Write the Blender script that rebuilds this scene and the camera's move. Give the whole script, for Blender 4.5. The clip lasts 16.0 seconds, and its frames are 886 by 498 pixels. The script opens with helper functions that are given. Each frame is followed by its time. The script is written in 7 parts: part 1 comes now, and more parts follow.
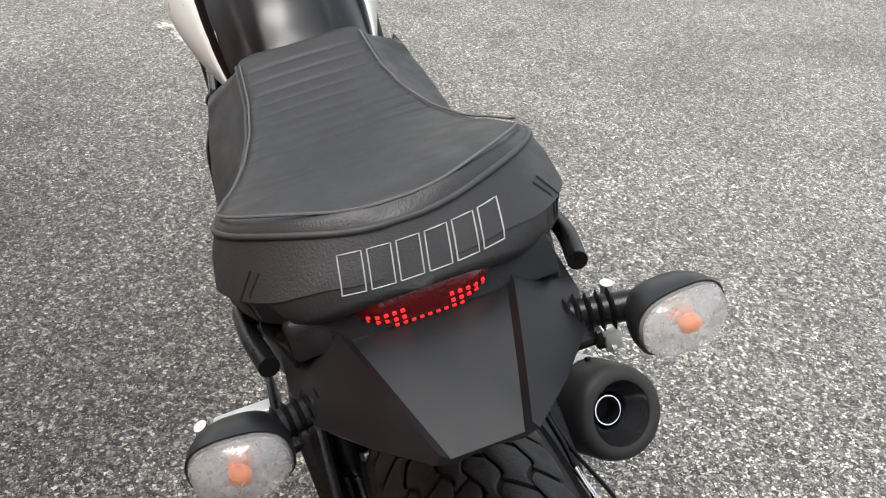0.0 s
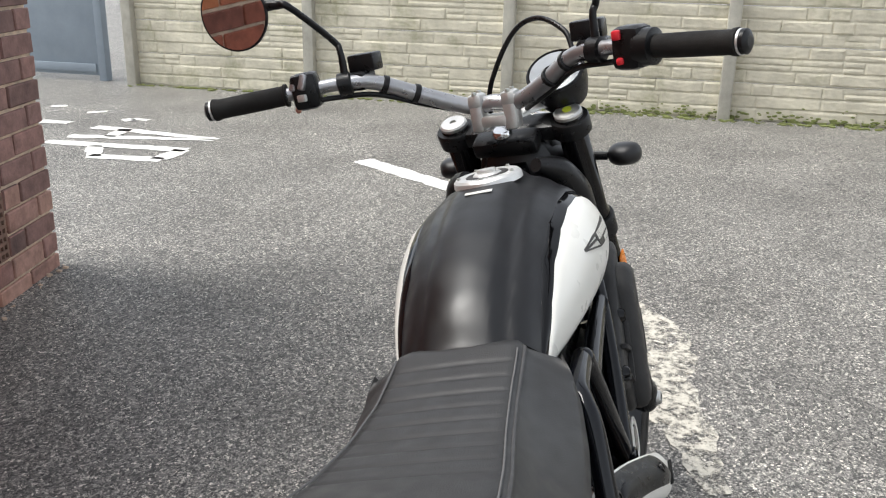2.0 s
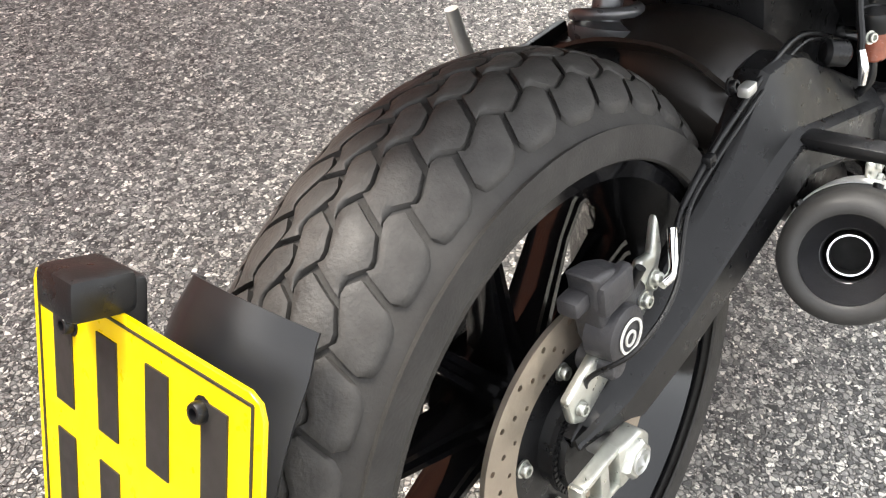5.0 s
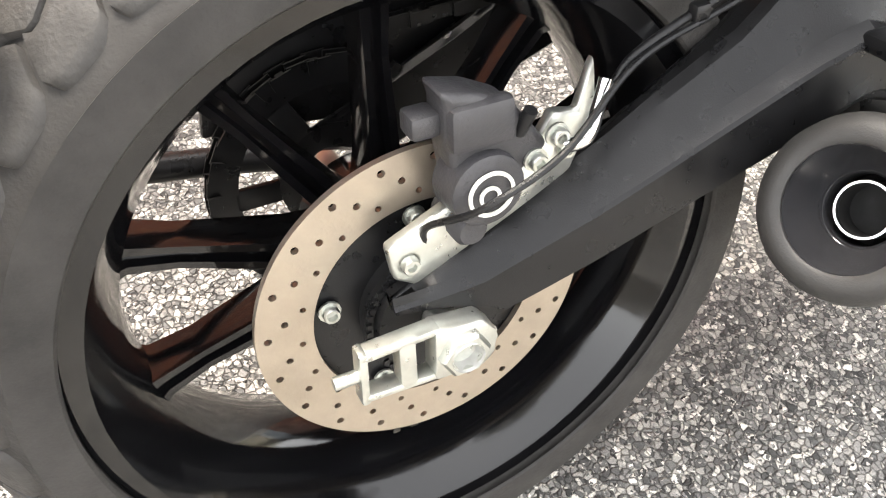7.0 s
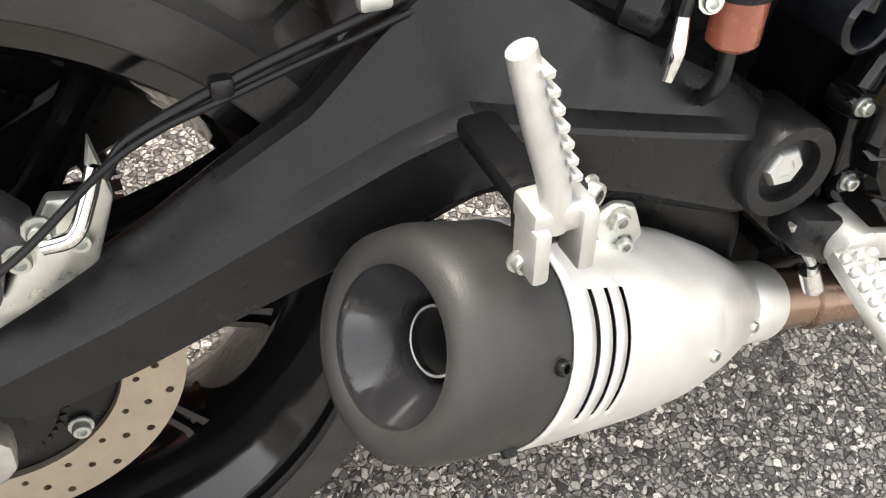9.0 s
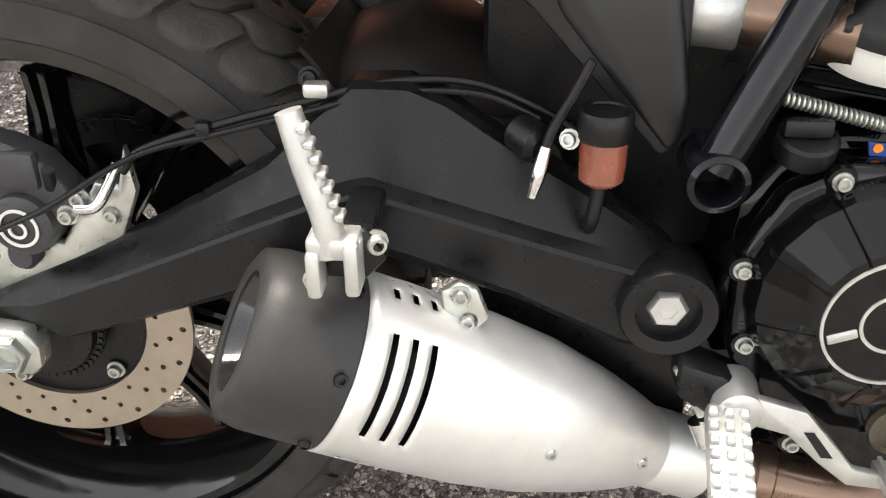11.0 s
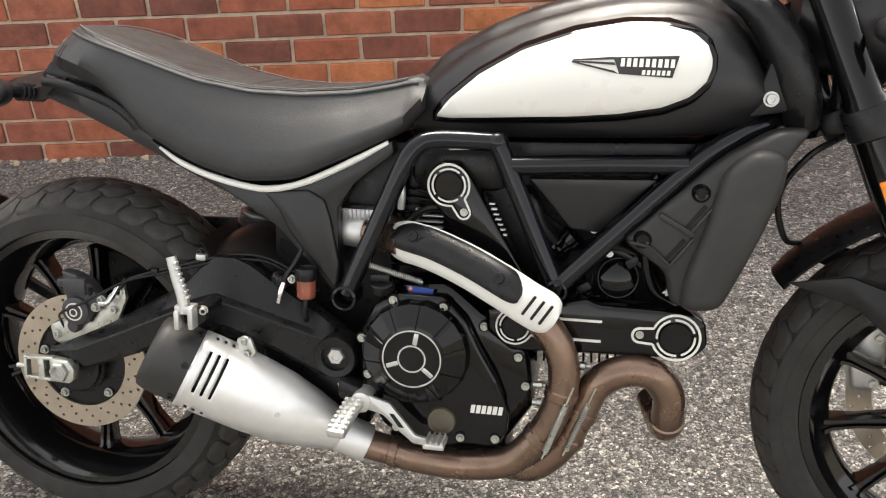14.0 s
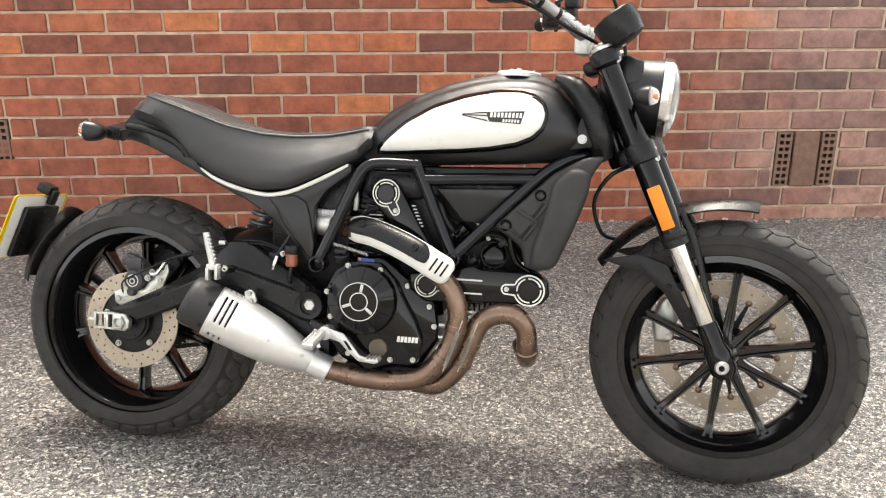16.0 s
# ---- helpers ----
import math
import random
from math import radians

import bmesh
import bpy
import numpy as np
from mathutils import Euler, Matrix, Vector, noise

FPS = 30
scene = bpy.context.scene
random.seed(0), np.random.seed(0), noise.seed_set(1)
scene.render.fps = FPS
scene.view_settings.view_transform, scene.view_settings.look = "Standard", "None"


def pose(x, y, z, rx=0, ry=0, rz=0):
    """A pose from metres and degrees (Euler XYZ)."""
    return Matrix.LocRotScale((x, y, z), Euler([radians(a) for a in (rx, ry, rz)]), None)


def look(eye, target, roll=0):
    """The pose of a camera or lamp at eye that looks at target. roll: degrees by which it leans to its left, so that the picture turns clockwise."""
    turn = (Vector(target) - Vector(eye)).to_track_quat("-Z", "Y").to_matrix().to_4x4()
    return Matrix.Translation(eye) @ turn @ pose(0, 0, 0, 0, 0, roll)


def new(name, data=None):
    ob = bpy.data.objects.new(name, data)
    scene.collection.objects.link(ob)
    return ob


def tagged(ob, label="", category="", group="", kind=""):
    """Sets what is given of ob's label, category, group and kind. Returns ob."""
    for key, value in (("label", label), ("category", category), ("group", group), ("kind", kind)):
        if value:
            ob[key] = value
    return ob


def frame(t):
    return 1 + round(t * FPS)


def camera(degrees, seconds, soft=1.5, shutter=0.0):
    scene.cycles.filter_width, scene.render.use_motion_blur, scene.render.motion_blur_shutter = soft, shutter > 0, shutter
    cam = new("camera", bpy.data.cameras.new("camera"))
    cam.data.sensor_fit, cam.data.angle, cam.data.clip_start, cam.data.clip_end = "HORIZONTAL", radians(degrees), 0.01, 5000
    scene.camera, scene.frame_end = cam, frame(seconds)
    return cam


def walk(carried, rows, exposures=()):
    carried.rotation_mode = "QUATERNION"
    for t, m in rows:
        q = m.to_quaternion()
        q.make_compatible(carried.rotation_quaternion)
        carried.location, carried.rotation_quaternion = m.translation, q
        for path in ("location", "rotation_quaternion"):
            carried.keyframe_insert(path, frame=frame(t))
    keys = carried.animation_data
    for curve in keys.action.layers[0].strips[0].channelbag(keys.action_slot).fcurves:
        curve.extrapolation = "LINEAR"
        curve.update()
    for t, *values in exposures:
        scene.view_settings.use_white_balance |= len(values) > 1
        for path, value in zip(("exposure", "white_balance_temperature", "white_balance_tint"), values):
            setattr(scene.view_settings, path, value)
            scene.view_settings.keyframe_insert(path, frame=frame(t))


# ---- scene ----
cam = camera(53.2, 16.0, soft=1.15, shutter=0.0)
PATH = [
    (0, (-0.506, 0.373, 1.127), (1.151, -0.162, 0.142), 3.3),
    (0.5, (-0.547, 0.256, 1.145), (1.199, 0.09, 0.185), 3.2),
    (1, (-0.493, 0.191, 1.183), (1.315, 0.218, 0.328), 3.0),
    (1.5, (-0.41, 0.139, 1.238), (1.443, 0.317, 0.509), 2.1),
    (2, (-0.375, 0.009, 1.259), (1.467, 0.455, 0.622), 1.2),
    (2.5, (-0.395, -0.121, 1.262), (1.395, 0.503, 0.623), 1.0),
    (3, (-0.508, -0.201, 1.215), (1.189, 0.528, 0.447), 2.7),
    (3.5, (-0.595, -0.254, 1.191), (0.926, 0.635, 0.245), 2.0),
    (4, (-0.532, -0.286, 1.127), (0.755, 0.759, 0.008), -0.4),
    (4.5, (-0.46, -0.263, 1.053), (0.694, 0.755, -0.224), -0.5),
    (5, (-0.419, -0.175, 0.961), (0.696, 0.74, -0.424), 2.0),
    (5.2, (-0.391, -0.161, 0.914), (0.68, 0.746, -0.512), 3.4),
    (7.3, (-0.12, -0.298, 0.81), (0.512, 0.751, -0.771), 7.8),
    (7.5, (-0.075, -0.282, 0.797), (0.56, 0.74, -0.801), 8.2),
    (8, (0.008, -0.254, 0.77), (0.66, 0.688, -0.87), 9.9),
    (8.5, (0.074, -0.256, 0.772), (0.694, 0.683, -0.881), 10.1),
    (8.7, (0.099, -0.263, 0.791), (0.707, 0.699, -0.854), 10.0),
    (10.8, (0.348, -0.455, 0.862), (0.231, 0.956, -0.55), -2.2),
    (11, (0.385, -0.453, 0.87), (0.236, 0.977, -0.52), -2.3),
    (11.5, (0.464, -0.443, 0.926), (0.333, 1.07, -0.376), -3.0),
    (12, (0.546, -0.492, 1.008), (0.491, 1.087, -0.218), -4.1),
    (12.5, (0.614, -0.683, 1.104), (0.562, 0.971, -0.019), -3.6),
    (13, (0.706, -0.831, 1.173), (0.502, 0.836, 0.088), -2.9),
    (13.5, (0.834, -0.961, 1.2), (0.495, 0.718, 0.168), -2.3),
    (14, (0.879, -1.125, 1.221), (0.543, 0.601, 0.268), -1.9),
    (14.5, (0.898, -1.333, 1.234), (0.587, 0.469, 0.424), -0.7),
    (15, (0.993, -1.517, 1.241), (0.636, 0.322, 0.541), -0.4),
    (15.5, (1.088, -1.704, 1.246), (0.71, 0.139, 0.567), -0.7),
    (16, (1.117, -1.889, 1.244), (0.81, -0.029, 0.575), -0.1),
]
walk(cam, [(t, look(e, g, r)) for t, e, g, r in PATH],
     [(0.0, 0.95, 6300, 9), (1.0, 1.25, 6300, 9), (2.0, 0.75, 6300, 9), (3.0, 0.95, 6300, 9), (4.0, 2.0, 6300, 9), (4.5, 2.5, 6500, 9), (5.0, 2.4, 6700, 9), (7.5, 2.92, 6900, 10),
      (8.5, 2.45, 6900, 10), (11.0, 1.95, 6900, 10), (12.5, 2.15, 6800, 10), (14.0, 1.5, 6900, 10), (16.0, 1.78, 6950, 10)])

# ---- light: bright overcast sky with a weak, very soft sun ----
world = bpy.data.worlds.new("world")
scene.world = world
world.use_nodes = True
wn = world.node_tree
sky = wn.nodes.new("ShaderNodeTexSky")
sky.sky_type, sky.sun_disc = "NISHITA", False
sky.sun_elevation, sky.sun_rotation = radians(60), radians(-15)
cloud = wn.nodes.new("ShaderNodeHueSaturation")
cloud.inputs["Saturation"].default_value = 0.18
bg = wn.nodes["Background"]
wn.links.new(sky.outputs[0], cloud.inputs["Color"])
wn.links.new(cloud.outputs[0], bg.inputs[0])
bg.inputs[1].default_value = 0.165
sun = new("sun", bpy.data.lights.new("sun", "SUN"))
sun.data.energy, sun.data.angle, sun.data.color = 2.5, radians(28), (1, 0.95, 0.88)
sun.matrix_world = look((-0.6, 2.2, 4.4), (0, 0, 0))


# ---- materials ----
def mat(name, col, rough=0.5, metal=0.0, var=0.2, scale=25, bump=0.1, bscale=300, coat=0.0, rvar=0.1, spec=0.5, island=0.0):
    m = bpy.data.materials.new(name)
    m.use_nodes = True
    n, l = m.node_tree.nodes, m.node_tree.links
    b = n["Principled BSDF"]
    tc = n.new("ShaderNodeTexCoord")
    ns = n.new("ShaderNodeTexNoise")
    ns.inputs["Scale"].default_value, ns.inputs["Detail"].default_value, ns.inputs["Roughness"].default_value = scale, 6, 0.65
    l.new(tc.outputs["Object"], ns.inputs["Vector"])
    mr = n.new("ShaderNodeMapRange")
    mr.inputs[1].default_value, mr.inputs[2].default_value = 0.25, 0.75
    mr.inputs[3].default_value, mr.inputs[4].default_value = 1 - var, 1 + var
    l.new(ns.outputs["Fac"], mr.inputs[0])
    vm = n.new("ShaderNodeVectorMath")
    vm.operation = "SCALE"
    vm.inputs[0].default_value = col
    l.new(mr.outputs[0], vm.inputs["Scale"])
    out = vm.outputs[0]
    l.new(out, b.inputs["Base Color"])
    r2 = n.new("ShaderNodeMapRange")
    r2.inputs[1].default_value, r2.inputs[2].default_value = 0.3, 0.7
    r2.inputs[3].default_value, r2.inputs[4].default_value = max(0.02, rough - rvar), min(1, rough + rvar)
    n3 = n.new("ShaderNodeTexNoise")
    n3.inputs["Scale"].default_value, n3.inputs["Detail"].default_value = scale * 2.7, 5
    l.new(tc.outputs["Object"], n3.inputs["Vector"])
    l.new(n3.outputs["Fac"], r2.inputs[0])
    l.new(r2.outputs[0], b.inputs["Roughness"])
    b.inputs["Metallic"].default_value = metal
    b.inputs["Coat Weight"].default_value = coat
    b.inputs["Specular IOR Level"].default_value = spec
    if bump:
        n2 = n.new("ShaderNodeTexNoise")
        n2.inputs["Scale"].default_value, n2.inputs["Detail"].default_value = bscale, 4
        l.new(tc.outputs["Object"], n2.inputs["Vector"])
        bp = n.new("ShaderNodeBump")
        bp.inputs["Strength"].default_value, bp.inputs["Distance"].default_value = bump, 0.002
        l.new(n2.outputs["Fac"], bp.inputs["Height"])
        l.new(bp.outputs[0], b.inputs["Normal"])
    return m


def asphalt_mat(name, light=1.0):
    m = bpy.data.materials.new(name)
    m.use_nodes = True
    n, l = m.node_tree.nodes, m.node_tree.links
    b = n["Principled BSDF"]
    tc = n.new("ShaderNodeTexCoord")
    wob = n.new("ShaderNodeTexNoise")
    wob.inputs["Scale"].default_value = 90
    l.new(tc.outputs["Object"], wob.inputs["Vector"])
    mx = n.new("ShaderNodeMix")
    mx.data_type = "VECTOR"
    mx.inputs["Factor"].default_value = 0.008
    l.new(tc.outputs["Object"], mx.inputs["A"])
    l.new(wob.outputs["Color"], mx.inputs["B"])
    vo = n.new("ShaderNodeTexVoronoi")
    vo.inputs["Scale"].default_value = 128
    l.new(mx.outputs["Result"], vo.inputs["Vector"])
    ed = n.new("ShaderNodeTexVoronoi")
    ed.feature = "DISTANCE_TO_EDGE"
    ed.inputs["Scale"].default_value = 128
    l.new(mx.outputs["Result"], ed.inputs["Vector"])
    sep = n.new("ShaderNodeSeparateColor")
    l.new(vo.outputs["Color"], sep.inputs[0])
    ramp = n.new("ShaderNodeValToRGB")
    cr = ramp.color_ramp
    cr.elements[0].position, cr.elements[0].color = 0.0, (0.03, 0.0295, 0.028, 1)
    cr.elements[1].position, cr.elements[1].color = 1.0, (0.74, 0.70, 0.63, 1)
    for p, c in ((0.3, (0.1, 0.097, 0.092, 1)), (0.6, (0.205, 0.196, 0.182, 1)), (0.85, (0.37, 0.35, 0.315, 1))):
        e = cr.elements.new(p)
        e.color = c
    fine = n.new("ShaderNodeTexVoronoi")
    fine.inputs["Scale"].default_value = 290
    l.new(mx.outputs["Result"], fine.inputs["Vector"])
    sep2 = n.new("ShaderNodeSeparateColor")
    l.new(fine.outputs["Color"], sep2.inputs[0])
    pick = n.new("ShaderNodeMix")
    grit = n.new("ShaderNodeMath")
    grit.operation, grit.inputs[1].default_value = "GREATER_THAN", 0.66
    l.new(sep2.outputs[2], grit.inputs[0])
    l.new(grit.outputs[0], pick.inputs["Factor"])
    l.new(sep.outputs[0], pick.inputs["A"])
    l.new(sep2.outputs[0], pick.inputs["B"])
    l.new(pick.outputs["Result"], ramp.inputs[0])
    em = n.new("ShaderNodeMapRange")
    em.inputs[1].default_value, em.inputs[2].default_value, em.inputs[3].default_value, em.inputs[4].default_value = 0.0, 0.13, 0.4, 1.1
    l.new(ed.outputs["Distance"], em.inputs[0])
    big = n.new("ShaderNodeTexNoise")
    big.inputs["Scale"].default_value, big.inputs["Detail"].default_value = 1.6, 8
    l.new(tc.outputs["Object"], big.inputs["Vector"])
    bm_ = n.new("ShaderNodeMapRange")
    bm_.inputs[1].default_value, bm_.inputs[2].default_value, bm_.inputs[3].default_value, bm_.inputs[4].default_value = 0.3, 0.7, 0.85 * light, 1.3 * light
    l.new(big.outputs["Fac"], bm_.inputs[0])
    mul = n.new("ShaderNodeMath")
    mul.operation = "MULTIPLY"
    l.new(em.outputs[0], mul.inputs[0])
    grain = n.new("ShaderNodeTexNoise")
    grain.inputs["Scale"].default_value, grain.inputs["Detail"].default_value = 620, 3
    l.new(tc.outputs["Object"], grain.inputs["Vector"])
    gm = n.new("ShaderNodeMapRange")
    gm.inputs[1].default_value, gm.inputs[2].default_value, gm.inputs[3].default_value, gm.inputs[4].default_value = 0.3, 0.7, 0.68, 1.3
    l.new(grain.outputs["Fac"], gm.inputs[0])
    gmul = n.new("ShaderNodeMath")
    gmul.operation = "MULTIPLY"
    l.new(gm.outputs[0], gmul.inputs[0])
    l.new(bm_.outputs[0], gmul.inputs[1])
    l.new(gmul.outputs[0], mul.inputs[1])
    vm = n.new("ShaderNodeVectorMath")
    vm.operation = "SCALE"
    l.new(ramp.outputs[0], vm.inputs[0])
    l.new(mul.outputs[0], vm.inputs["Scale"])
    l.new(vm.outputs[0], b.inputs["Base Color"])
    b.inputs["Roughness"].default_value = 0.55
    h = n.new("ShaderNodeMath")
    h.operation = "ADD"
    l.new(em.outputs[0], h.inputs[0])
    l.new(sep.outputs[1], h.inputs[1])
    bp = n.new("ShaderNodeBump")
    bp.inputs["Strength"].default_value, bp.inputs["Distance"].default_value = 0.9, 0.003
    l.new(h.outputs[0], bp.inputs["Height"])
    l.new(bp.outputs[0], b.inputs["Normal"])
    return m


def worn_paint_mat(name, col, wear):
    """Old paint on the stones, worn through in patches."""
    m = mat(name, col, 0.75, var=0.25, scale=60, bump=0.6, bscale=150)
    n, l = m.node_tree.nodes, m.node_tree.links
    b = n["Principled BSDF"]
    tc = n.new("ShaderNodeTexCoord")
    a = n.new("ShaderNodeTexNoise")
    a.inputs["Scale"].default_value, a.inputs["Detail"].default_value, a.inputs["Roughness"].default_value = 16, 12, 0.8
    l.new(tc.outputs["Object"], a.inputs["Vector"])
    r = n.new("ShaderNodeMapRange")
    r.inputs[1].default_value, r.inputs[2].default_value = wear, wear + 0.1
    l.new(a.outputs["Fac"], r.inputs[0])
    l.new(r.outputs[0], b.inputs["Alpha"])
    return m


def brick_mat(name):
    m = bpy.data.materials.new(name)
    m.use_nodes = True
    n, l = m.node_tree.nodes, m.node_tree.links
    b = n["Principled BSDF"]
    tc, oi, geo = n.new("ShaderNodeTexCoord"), n.new("ShaderNodeObjectInfo"), n.new("ShaderNodeNewGeometry")
    add = n.new("ShaderNodeMath")
    add.operation = "ADD"
    l.new(oi.outputs["Random"], add.inputs[0])
    l.new(geo.outputs["Random Per Island"], add.inputs[1])
    fr = n.new("ShaderNodeMath")
    fr.operation = "FRACT"
    l.new(add.outputs[0], fr.inputs[0])
    ramp = n.new("ShaderNodeValToRGB")
    cr = ramp.color_ramp
    cr.elements[0].position, cr.elements[0].color = 0.0, (0.162, 0.06, 0.043, 1)
    cr.elements[1].position, cr.elements[1].color = 1.0, (0.475, 0.165, 0.068, 1)
    for p, c in ((0.25, (0.245, 0.078, 0.049, 1)), (0.5, (0.33, 0.098, 0.054, 1)), (0.75, (0.275, 0.09, 0.058, 1)), (0.9, (0.4, 0.128, 0.06, 1))):
        cr.elements.new(p).color = c
    l.new(fr.outputs[0], ramp.inputs[0])
    off = n.new("ShaderNodeVectorMath")
    off.operation = "MULTIPLY_ADD"
    l.new(oi.outputs["Random"], off.inputs[1])
    off.inputs[0].default_value = (37, 11, 23)
    l.new(tc.outputs["Object"], off.inputs[2])
    ns = n.new("ShaderNodeTexNoise")
    ns.inputs["Scale"].default_value, ns.inputs["Detail"].default_value, ns.inputs["Roughness"].default_value = 14, 8, 0.7
    l.new(off.outputs[0], ns.inputs["Vector"])
    mr = n.new("ShaderNodeMapRange")
    mr.inputs[1].default_value, mr.inputs[2].default_value, mr.inputs[3].default_value, mr.inputs[4].default_value = 0.3, 0.72, 0.66, 1.55
    l.new(ns.outputs["Fac"], mr.inputs[0])
    vm = n.new("ShaderNodeVectorMath")
    vm.operation = "SCALE"
    l.new(ramp.outputs[0], vm.inputs[0])
    l.new(mr.outputs[0], vm.inputs["Scale"])
    pos = n.new("ShaderNodeSeparateXYZ")
    l.new(geo.outputs["Position"], pos.inputs[0])
    worn = n.new("ShaderNodeMapRange")
    worn.interpolation_type = "SMOOTHSTEP"
    worn.inputs[1].default_value, worn.inputs[2].default_value, worn.inputs[3].default_value, worn.inputs[4].default_value = 0.8, 1.9, 0.0, 0.72
    wn2 = n.new("ShaderNodeTexNoise")
    wn2.inputs["Scale"].default_value, wn2.inputs["Detail"].default_value = 2.2, 4
    l.new(geo.outputs["Position"], wn2.inputs["Vector"])
    wadd = n.new("ShaderNodeMath")
    wadd.operation = "MULTIPLY_ADD"
    wadd.inputs[1].default_value = 1.4
    l.new(wn2.outputs["Fac"], wadd.inputs[0])
    wx = n.new("ShaderNodeMath")
    wx.operation, wx.inputs[1].default_value = "SUBTRACT", 1.1
    l.new(pos.outputs[0], wx.inputs[0])
    l.new(wx.outputs[0], wadd.inputs[2])
    l.new(wadd.outputs[0], worn.inputs[0])
    wmix = n.new("ShaderNodeMix")
    wmix.data_type = "RGBA"
    grey = n.new("ShaderNodeHueSaturation")
    grey.inputs["Saturation"].default_value, grey.inputs["Value"].default_value = 0.45, 0.85
    l.new(vm.outputs[0], grey.inputs["Color"])
    l.new(worn.outputs[0], wmix.inputs["Factor"])
    l.new(vm.outputs[0], wmix.inputs["A"])
    l.new(grey.outputs[0], wmix.inputs["B"])
    l.new(wmix.outputs["Result"], b.inputs["Base Color"])
    b.inputs["Roughness"].default_value = 0.85
    n2 = n.new("ShaderNodeTexNoise")
    n2.inputs["Scale"].default_value, n2.inputs["Detail"].default_value = 120, 6
    l.new(off.outputs[0], n2.inputs["Vector"])
    bp = n.new("ShaderNodeBump")
    bp.inputs["Strength"].default_value, bp.inputs["Distance"].default_value = 0.5, 0.003
    l.new(n2.outputs["Fac"], bp.inputs["Height"])
    l.new(bp.outputs[0], b.inputs["Normal"])
    return m


M_ASPHALT = asphalt_mat("asphalt")
M_PATCH = worn_paint_mat("worn_cream_paint", (0.53, 0.5, 0.43), 0.44)
M_LINE = worn_paint_mat("worn_white_paint", (0.7, 0.69, 0.66), 0.33)
M_BRICK = brick_mat("fired_brick")
M_MORTAR = mat("mortar", (0.62, 0.49, 0.37), 0.95, var=0.35, scale=18, bump=0.8, bscale=180)
M_CLAY = mat("terracotta", (0.22, 0.13, 0.095), 0.85, var=0.3, scale=30, bump=0.4)
M_CONC = mat("cast_concrete", (0.56, 0.52, 0.41), 0.9, var=0.28, scale=4, bump=0.6, bscale=90)
cn, cl = M_CONC.node_tree.nodes, M_CONC.node_tree.links
cb = cn["Principled BSDF"]
stain = cn.new("ShaderNodeTexNoise")
stain.inputs["Scale"].default_value, stain.inputs["Detail"].default_value, stain.inputs["Roughness"].default_value = 2.6, 9, 0.72
cpos = cn.new("ShaderNodeNewGeometry")
cl.new(cpos.outputs["Position"], stain.inputs["Vector"])
cramp = cn.new("ShaderNodeMapRange")
cramp.inputs[1].default_value, cramp.inputs[2].default_value, cramp.inputs[3].default_value, cramp.inputs[4].default_value = 0.52, 0.72, 0.0, 0.75
cl.new(stain.outputs["Fac"], cramp.inputs[0])
cmix = cn.new("ShaderNodeMix")
cmix.data_type = "RGBA"
cmix.inputs["B"].default_value = (0.25, 0.24, 0.13, 1)
cl.new(cramp.outputs[0], cmix.inputs["Factor"])
cl.new(cb.inputs["Base Color"].links[0].from_socket, cmix.inputs["A"])
cl.new(cmix.outputs["Result"], cb.inputs["Base Color"])
M_PLAIN = mat("grey_render", (0.3, 0.28, 0.25), 0.9, var=0.3, scale=2, bump=0.4, bscale=60)
M_POST = mat("concrete_post", (0.42, 0.4, 0.34), 0.9, var=0.25, scale=6, bump=0.4, bscale=120)
M_MOSS = mat("moss", (0.16, 0.18, 0.06), 0.95, var=0.5, scale=30, bump=0.8, bscale=200)
M_DOOR = mat("grey_blue_paint", (0.23, 0.27, 0.31), 0.5, var=0.12, scale=4)
M_LEAF = mat("weed_leaf", (0.1, 0.2, 0.04), 0.6, var=0.4, scale=60)
# near-black that paints in the shade inside holes, slots and the pipe bore
M_DARK = mat("opening_shade", (0.01, 0.01, 0.01), 0.9, bump=0)
M_BLACK = mat("satin_black_plastic", (0.008, 0.008, 0.0086), 0.33, var=0.3, bump=0.1, bscale=900, spec=0.3)
M_MATT = mat("matt_black_paint", (0.008, 0.008, 0.009), 0.38, var=0.15, scale=9, bump=0.02, bscale=700, spec=0.5)
M_CAP = mat("matt_black_coating", (0.029, 0.0282, 0.0275), 0.5, var=0.2, scale=20, bump=0.15, bscale=800, spec=0.35)
M_DISH = mat("satin_black_dish", (0.02, 0.02, 0.022), 0.15, var=0.2, bump=0.03, spec=0.7)
M_FRAME = mat("black_frame_paint", (0.005, 0.0055, 0.0075), 0.13, var=0.2, bump=0.02, bscale=80, spec=0.36)
M_GLOSS = mat("gloss_black_enamel", (0.003, 0.003, 0.0035), 0.07, var=0.2, bump=0.025, bscale=50, rvar=0.03, spec=0.34)
M_LEATHER = mat("black_vinyl", (0.028, 0.028, 0.0285), 0.5, var=0.12, scale=12, bump=0.22, bscale=520, spec=0.5)
M_THREAD = mat("grey_thread", (0.12, 0.12, 0.12), 0.7, var=0.2, scale=200)
M_EMBLEM = mat("pale_grey_print", (0.4, 0.4, 0.4), 0.6, bump=0)
M_PIPING = mat("grey_piping", (0.05, 0.05, 0.051), 0.6)
M_RUBBER = mat("tyre_rubber", (0.031, 0.0292, 0.0275), 0.7, var=0.45, scale=14, bump=0.3, bscale=400, spec=0.3)
M_GRIP = mat("grip_rubber", (0.0125, 0.0115, 0.0105), 0.72, var=0.3, scale=14, bump=0.25, bscale=400, spec=0.3)
